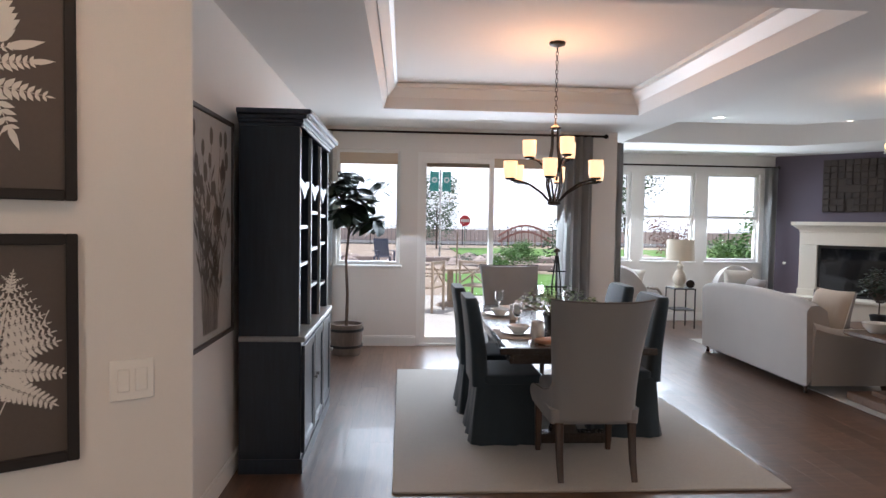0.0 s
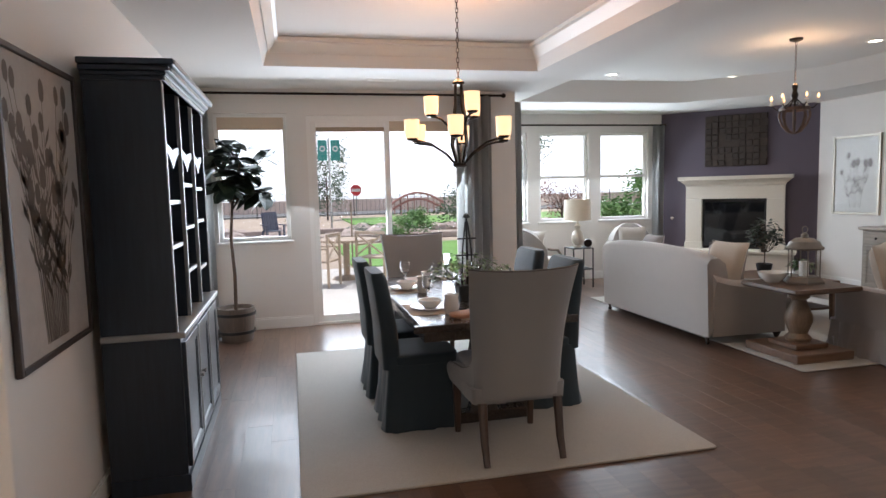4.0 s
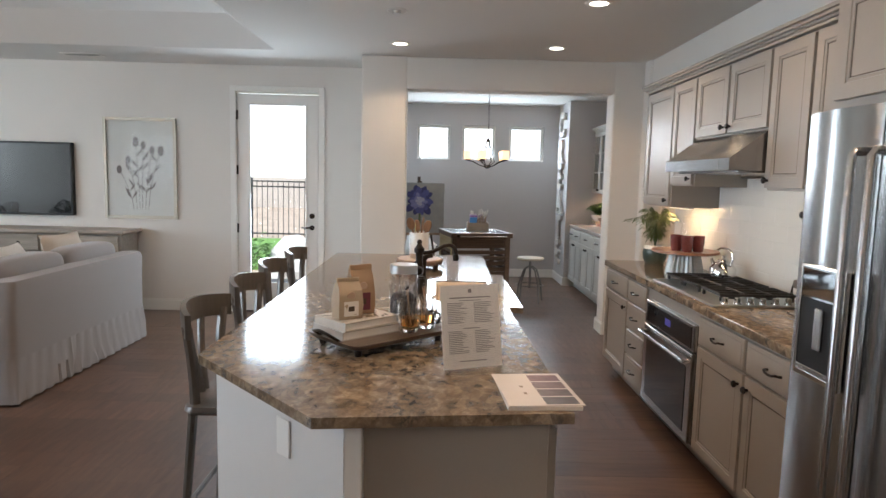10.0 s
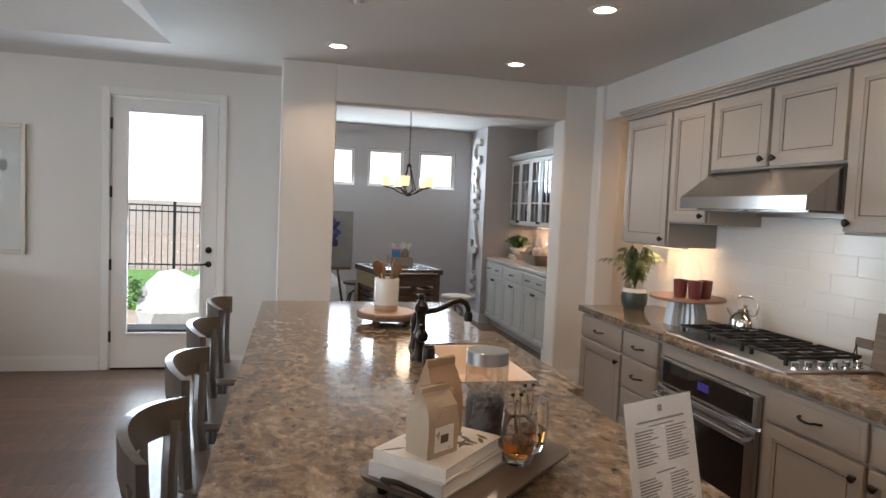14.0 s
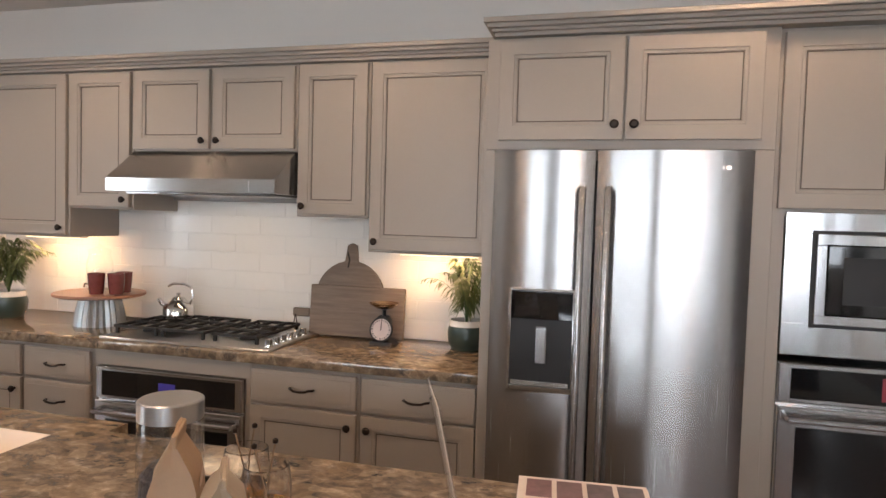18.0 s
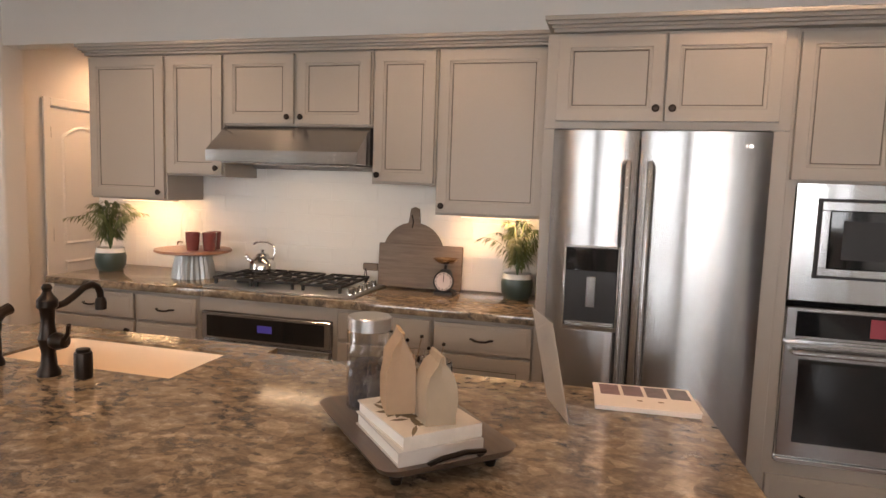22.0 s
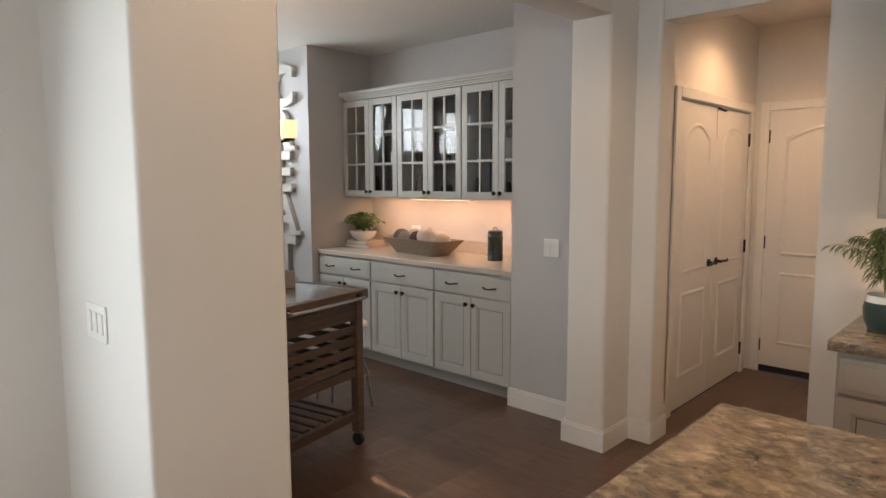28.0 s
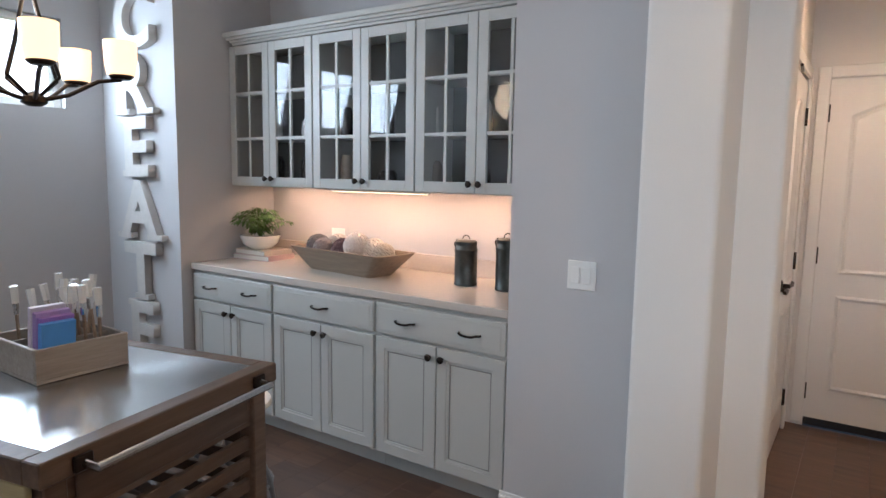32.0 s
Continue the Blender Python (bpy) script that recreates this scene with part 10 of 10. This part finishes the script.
# stool with bent metal legs
GREYM = plain("worn_grey_metal", (0.30, 0.30, 0.30), 0.4, 0.8, var=0.2)
for sx, sy, lab in ((9.72, 1.10, "small round stool with pale seat and bent metal legs"), (10.9, 2.15, "dark stool beside the easel")):
    s = thing("metal_stool", (sx, sy, 0), lab, "stool")
    dark = sx > 10
    part("seat", lathe([(0, 0.545), (0.16, 0.545), (0.175, 0.555), (0.17, 0.575), (0, 0.578)], seg=28), DARKW if dark else STONE, s)
    part("screw", lathe([(0, 0.18), (0.016, 0.18), (0.016, 0.545), (0, 0.545)], seg=12), GREYM, s)
    for i in range(4):
        a = i * math.pi / 2 + 0.5
        part("leg", tube([(0.03 * math.cos(a), 0.03 * math.sin(a), 0.46), (0.10 * math.cos(a), 0.10 * math.sin(a), 0.42), (0.17 * math.cos(a), 0.17 * math.sin(a), 0.25), (0.21 * math.cos(a), 0.21 * math.sin(a), 0.0)], 0.011, 8), BLACK if dark else GREYM, s)
    part("ring", tube([(0.172 * math.cos(q * math.pi / 10), 0.172 * math.sin(q * math.pi / 10), 0.22) for q in range(21)], 0.007, 6, caps=False), BLACK if dark else GREYM, s)
# easel and painting
ez = thing("easel", (10.85, 2.58, 0), "wooden easel with a tall centre mast", "easel", 100)
for sx in (-1, 1):
    part("leg", tube([(sx * 0.30, 0.05, 0), (sx * 0.10, -0.05, 1.30)], 0.016, 6), DARKW, ez)
part("rear_leg", tube([(0, -0.5, 0), (0, -0.07, 1.25)], 0.016, 6), DARKW, ez)
part("mast", BX(-0.02, 0.02, -0.08, -0.04, 0.35, 1.58, bev=0.002), DARKW, ez)
part("ledge", BX(-0.34, 0.34, 0.0, 0.09, 0.74, 0.77, bev=0.003), OAK, ez)
part("clamp", BX(-0.03, 0.03, -0.04, 0.05, 1.47, 1.52, bev=0.003), DARKW, ez)
CANV = plain("grey_green_canvas", (0.34, 0.36, 0.37), 0.7, var=0.16, scale=9, bump=0.2, big=4)
pa = thing("painting", (10.84, 2.58, 0.772), "unframed grey canvas painted with a large blue flower", "painting", 100)
part("canvas", BX(-0.36, 0.36, 0.022, 0.05, 0.0, 0.72, bev=0.003), CANV, pa)
rnd = random.Random(41)
for k, (col, n, r0, r1) in enumerate((((0.05, 0.06, 0.21), 15, 0.15, 0.25), ((0.09, 0.11, 0.34), 13, 0.10, 0.21), ((0.22, 0.24, 0.52), 11, 0.05, 0.15), ((0.42, 0.44, 0.62), 7, 0.03, 0.08))):
    bm = bmesh.new()
    for i in range(n):
        a = 2 * math.pi * i / n + rnd.uniform(-0.2, 0.2)
        ln, wd = rnd.uniform(r0, r1), rnd.uniform(0.035, 0.06) * (1 - 0.15 * k)
        d, e = Vector((math.cos(a), math.sin(a))), Vector((-math.sin(a), math.cos(a)))
        o = Vector((0.0, 0.46))
        pts = [o + d * ln * t + e * wd * q for t, q in ((0.1, -0.2), (0.5, -0.8), (0.8, -1.0), (1.0, -0.4), (1.02, 0.3), (0.8, 1.0), (0.5, 0.7), (0.1, 0.2))]
        bm.faces.new([bm.verts.new((q.x, 0.0508 + 0.0004 * k + 0.00002 * i, min(0.70, q.y))) for q in pts])
    part("petals", bm, plain("blue_petal_paint_%s" % "abcd"[k], col, 0.6, var=0.35, scale=25), pa, "blue painted petals", smooth=None)
part("painted_stem", BX(-0.018, 0.012, 0.0502, 0.0506, 0.03, 0.30), G_SAGE, pa, "painted green stem")
# nook chandelier
c, H2, zt = chandelier(9.9, 1.68, H, 1.70, "small iron chandelier with five lit cream glass cups", [(5, 0.26, 0.12)], 0, 0, None, BRONZE)
part("hub", lathe([(0, 0.0), (0.02, 0.0), (0.04, 0.012), (0.035, 0.03), (0.015, 0.045), (0, 0.05)], seg=16), BRONZE, c)
for i in range(4):
    a = i * math.pi / 2 + 0.4
    k1, k2 = math.cos(a), math.sin(a)
    part("strap", tube([(0.02 * k1, 0.02 * k2, 0.03), (0.10 * k1, 0.10 * k2, 0.09), (0.06 * k1, 0.06 * k2, 0.2), (0.022 * k1, 0.022 * k2, 0.34), (0.02 * k1, 0.02 * k2, zt)], 0.006, 8), BRONZE, c)
part("collar", lathe([(0, zt - 0.02), (0.03, zt - 0.02), (0.03, zt), (0.012, zt + 0.02), (0, zt + 0.03)], seg=16), BRONZE, c)
for i in range(5):
    a = i * 2 * math.pi / 5 + 0.3
    k1, k2 = math.cos(a), math.sin(a)
    arm = part("arm", tube([(0.02 * k1, 0.02 * k2, 0.02), (0.10 * k1, 0.10 * k2, 0.04), (0.19 * k1, 0.19 * k2, 0.09), (0.26 * k1, 0.26 * k2, 0.10)], 0.007, 8), BRONZE, c)
    part("cup", lathe([(0, 0), (0.028, 0), (0.04, 0.01), (0.038, 0.014), (0, 0.012)], 0.26 * k1, 0.26 * k2, 0.10, 16), BRONZE, arm)
    part("shade", lathe([(0.03, 0.013), (0.044, 0.015), (0.05, 0.05), (0.052, 0.125), (0.048, 0.125), (0.045, 0.05), (0.0, 0.018)], 0.26 * k1, 0.26 * k2, 0.10, 22), SHADEW, arm, "lit cream frosted glass cup")
bulb("lamp_nook", 9.9, 1.68, 2.05, 8, (1, 0.70, 0.44), 0.15)

# ---- floor planks, last ----
rnd = random.Random(77)
PL = {}


def plank_mesh(w, ln):
    key = (round(w, 3), round(ln, 2))
    if key not in PL:
        me = bpy.data.meshes.new("plank")
        b2 = bmesh.new()
        g, c2 = 0.0003, 0.0004
        ring = lambda d, z: [b2.verts.new(p) for p in ((g + d, g + d, z), (key[0] - g - d, g + d, z), (key[0] - g - d, key[1] - g - d, z), (g + d, key[1] - g - d, z))]
        A, Bq, C = ring(0, -0.011), ring(0, -c2), ring(c2, 0.0)
        for P, Q in ((A, Bq), (Bq, C)):
            for i in range(4):
                b2.faces.new((P[i], P[(i + 1) % 4], Q[(i + 1) % 4], Q[i]))
        b2.faces.new(C)
        b2.to_mesh(me)
        b2.free()
        me.materials.append(FLOORW)
        PL[key] = me
    return PL[key]


rest_v, rest_f = [], []
made = 0
REG = [(-0.10, 8.735, 0.27, 8.77), (3.64, 8.735, 8.77, 11.03), (-1.45, 1.77, -0.65, 0.27), (-1.45, -0.10, 0.27, 2.68), (8.735, 11.85, -0.33, 2.97), (7.05, 7.97, -1.67, 0.27)]
PW = 0.165
for x0, x1, y0, y1 in REG:
    nx = max(1, round((x1 - x0) / PW))
    w = (x1 - x0) / nx
    for i in range(nx):
        y = y0
        first = True
        while y < y1 - 0.01:
            ln = rnd.choice((1.2, 1.5, 1.8, 2.1)) * (rnd.choice((0.4, 0.7, 1.0)) if first else 1)
            ln = round(min(ln, y1 - y), 2)
            if y1 - y - ln < 0.3:
                ln = round(y1 - y, 2)
            first = False
            xa = x0 + i * w
            near = made < 300 and ((1.6 < xa < 5.5 and 2.4 < y + ln / 2 < 6.3) or (0.4 < xa < 2.6 and y + ln / 2 < 4.5) or (xa > 6.9 and y + ln / 2 < 4.2) or (5.4 < xa < 8.7 and 0.9 < y + ln / 2 < 5.0))
            if near:
                o = new("plank", plank_mesh(w, ln))
                o.parent = floor
                o.location = (xa, y, 0)
                made += 1
            else:
                k = len(rest_v)
                for d, z in ((0.0003, -0.0004), (0.0007, 0.0)):
                    rest_v += [(xa + d, y + d, z), (xa + w - d, y + d, z), (xa + w - d, y + ln - d, z), (xa + d, y + ln - d, z)]
                rest_f += [(k + j, k + (j + 1) % 4, k + 4 + (j + 1) % 4, k + 4 + j) for j in range(4)] + [(k + 4, k + 5, k + 6, k + 7)]
            y += ln
FLOORI = wood("dark_brown_floor_wood_joined", (0.052, 0.029, 0.020), (0.155, 0.086, 0.055), 0.33, axis=1, scale=3.2, rand=False, coat=0.1)
n3, l3 = FLOORI.node_tree.nodes, FLOORI.node_tree.links
geo, sc3, mr3, hs3 = n3.new("ShaderNodeNewGeometry"), n3.new("ShaderNodeVectorMath"), n3.new("ShaderNodeMapRange"), n3.new("ShaderNodeHueSaturation")
sc3.operation = "SCALE"
sc3.inputs[0].default_value = (37, 53, 71)
l3.new(geo.outputs["Random Per Island"], sc3.inputs["Scale"])
for nd in n3:
    if nd.bl_idname == "ShaderNodeMapping":
        l3.new(sc3.outputs[0], nd.inputs["Location"])
mr3.inputs["To Min"].default_value, mr3.inputs["To Max"].default_value = 0.78, 1.2
l3.new(geo.outputs["Random Per Island"], mr3.inputs["Value"])
b3 = n3["Principled BSDF"]
src = b3.inputs["Base Color"].links[0].from_socket
l3.new(src, hs3.inputs["Color"])
l3.new(mr3.outputs[0], hs3.inputs["Value"])
l3.new(hs3.outputs[0], b3.inputs["Base Color"])
me = bpy.data.meshes.new("planks")
me.from_pydata(rest_v, [], rest_f)
me.materials.append(FLOORI)
ob = new("planks", me)
ob.parent = floor
ob["kind"] = "stuff"

# backsplash tiles
wk = bpy.data.objects["wall_kitchen"]
tm = {}
TWD, THT = 0.305, 0.1015
z, row = 0.9135, 0
while z < 1.84:
    x = 3.90 - (row % 2) * TWD / 2
    while x < 6.74:
        xa, xb = max(x, 3.90), min(x + TWD, 6.745)
        top = 1.84 if 4.87 < (xa + xb) / 2 < 5.80 else (1.55 if 4.45 < (xa + xb) / 2 < 6.2 else 1.40)
        if xb - xa > 0.02 and z < top:
            key = (round(xb - xa, 3), 1)
            if key not in tm:
                me = bpy.data.meshes.new("tile")
                b2 = BX(0.0012, key[0] - 0.0012, 0, 0.006, 0.0012, THT - 0.0012, bev=0.0012)
                bmesh.ops.recalc_face_normals(b2, faces=b2.faces)
                b2.to_mesh(me)
                b2.free()
                me.materials.append(TILE)
                tm[key] = me
            o = new("tile", tm[key])
            o.parent = wk
            o.location = (xa, 0.2722, z)
        x += TWD
    z += THT
    row += 1
part("grout", boxes((3.90, 4.45, 0.2702, 0.2768, 0.913, 1.42), (4.45, 6.2, 0.2702, 0.2768, 0.913, 1.84), (6.2, 6.745, 0.2702, 0.2768, 0.913, 1.42)), GROUT, wk)
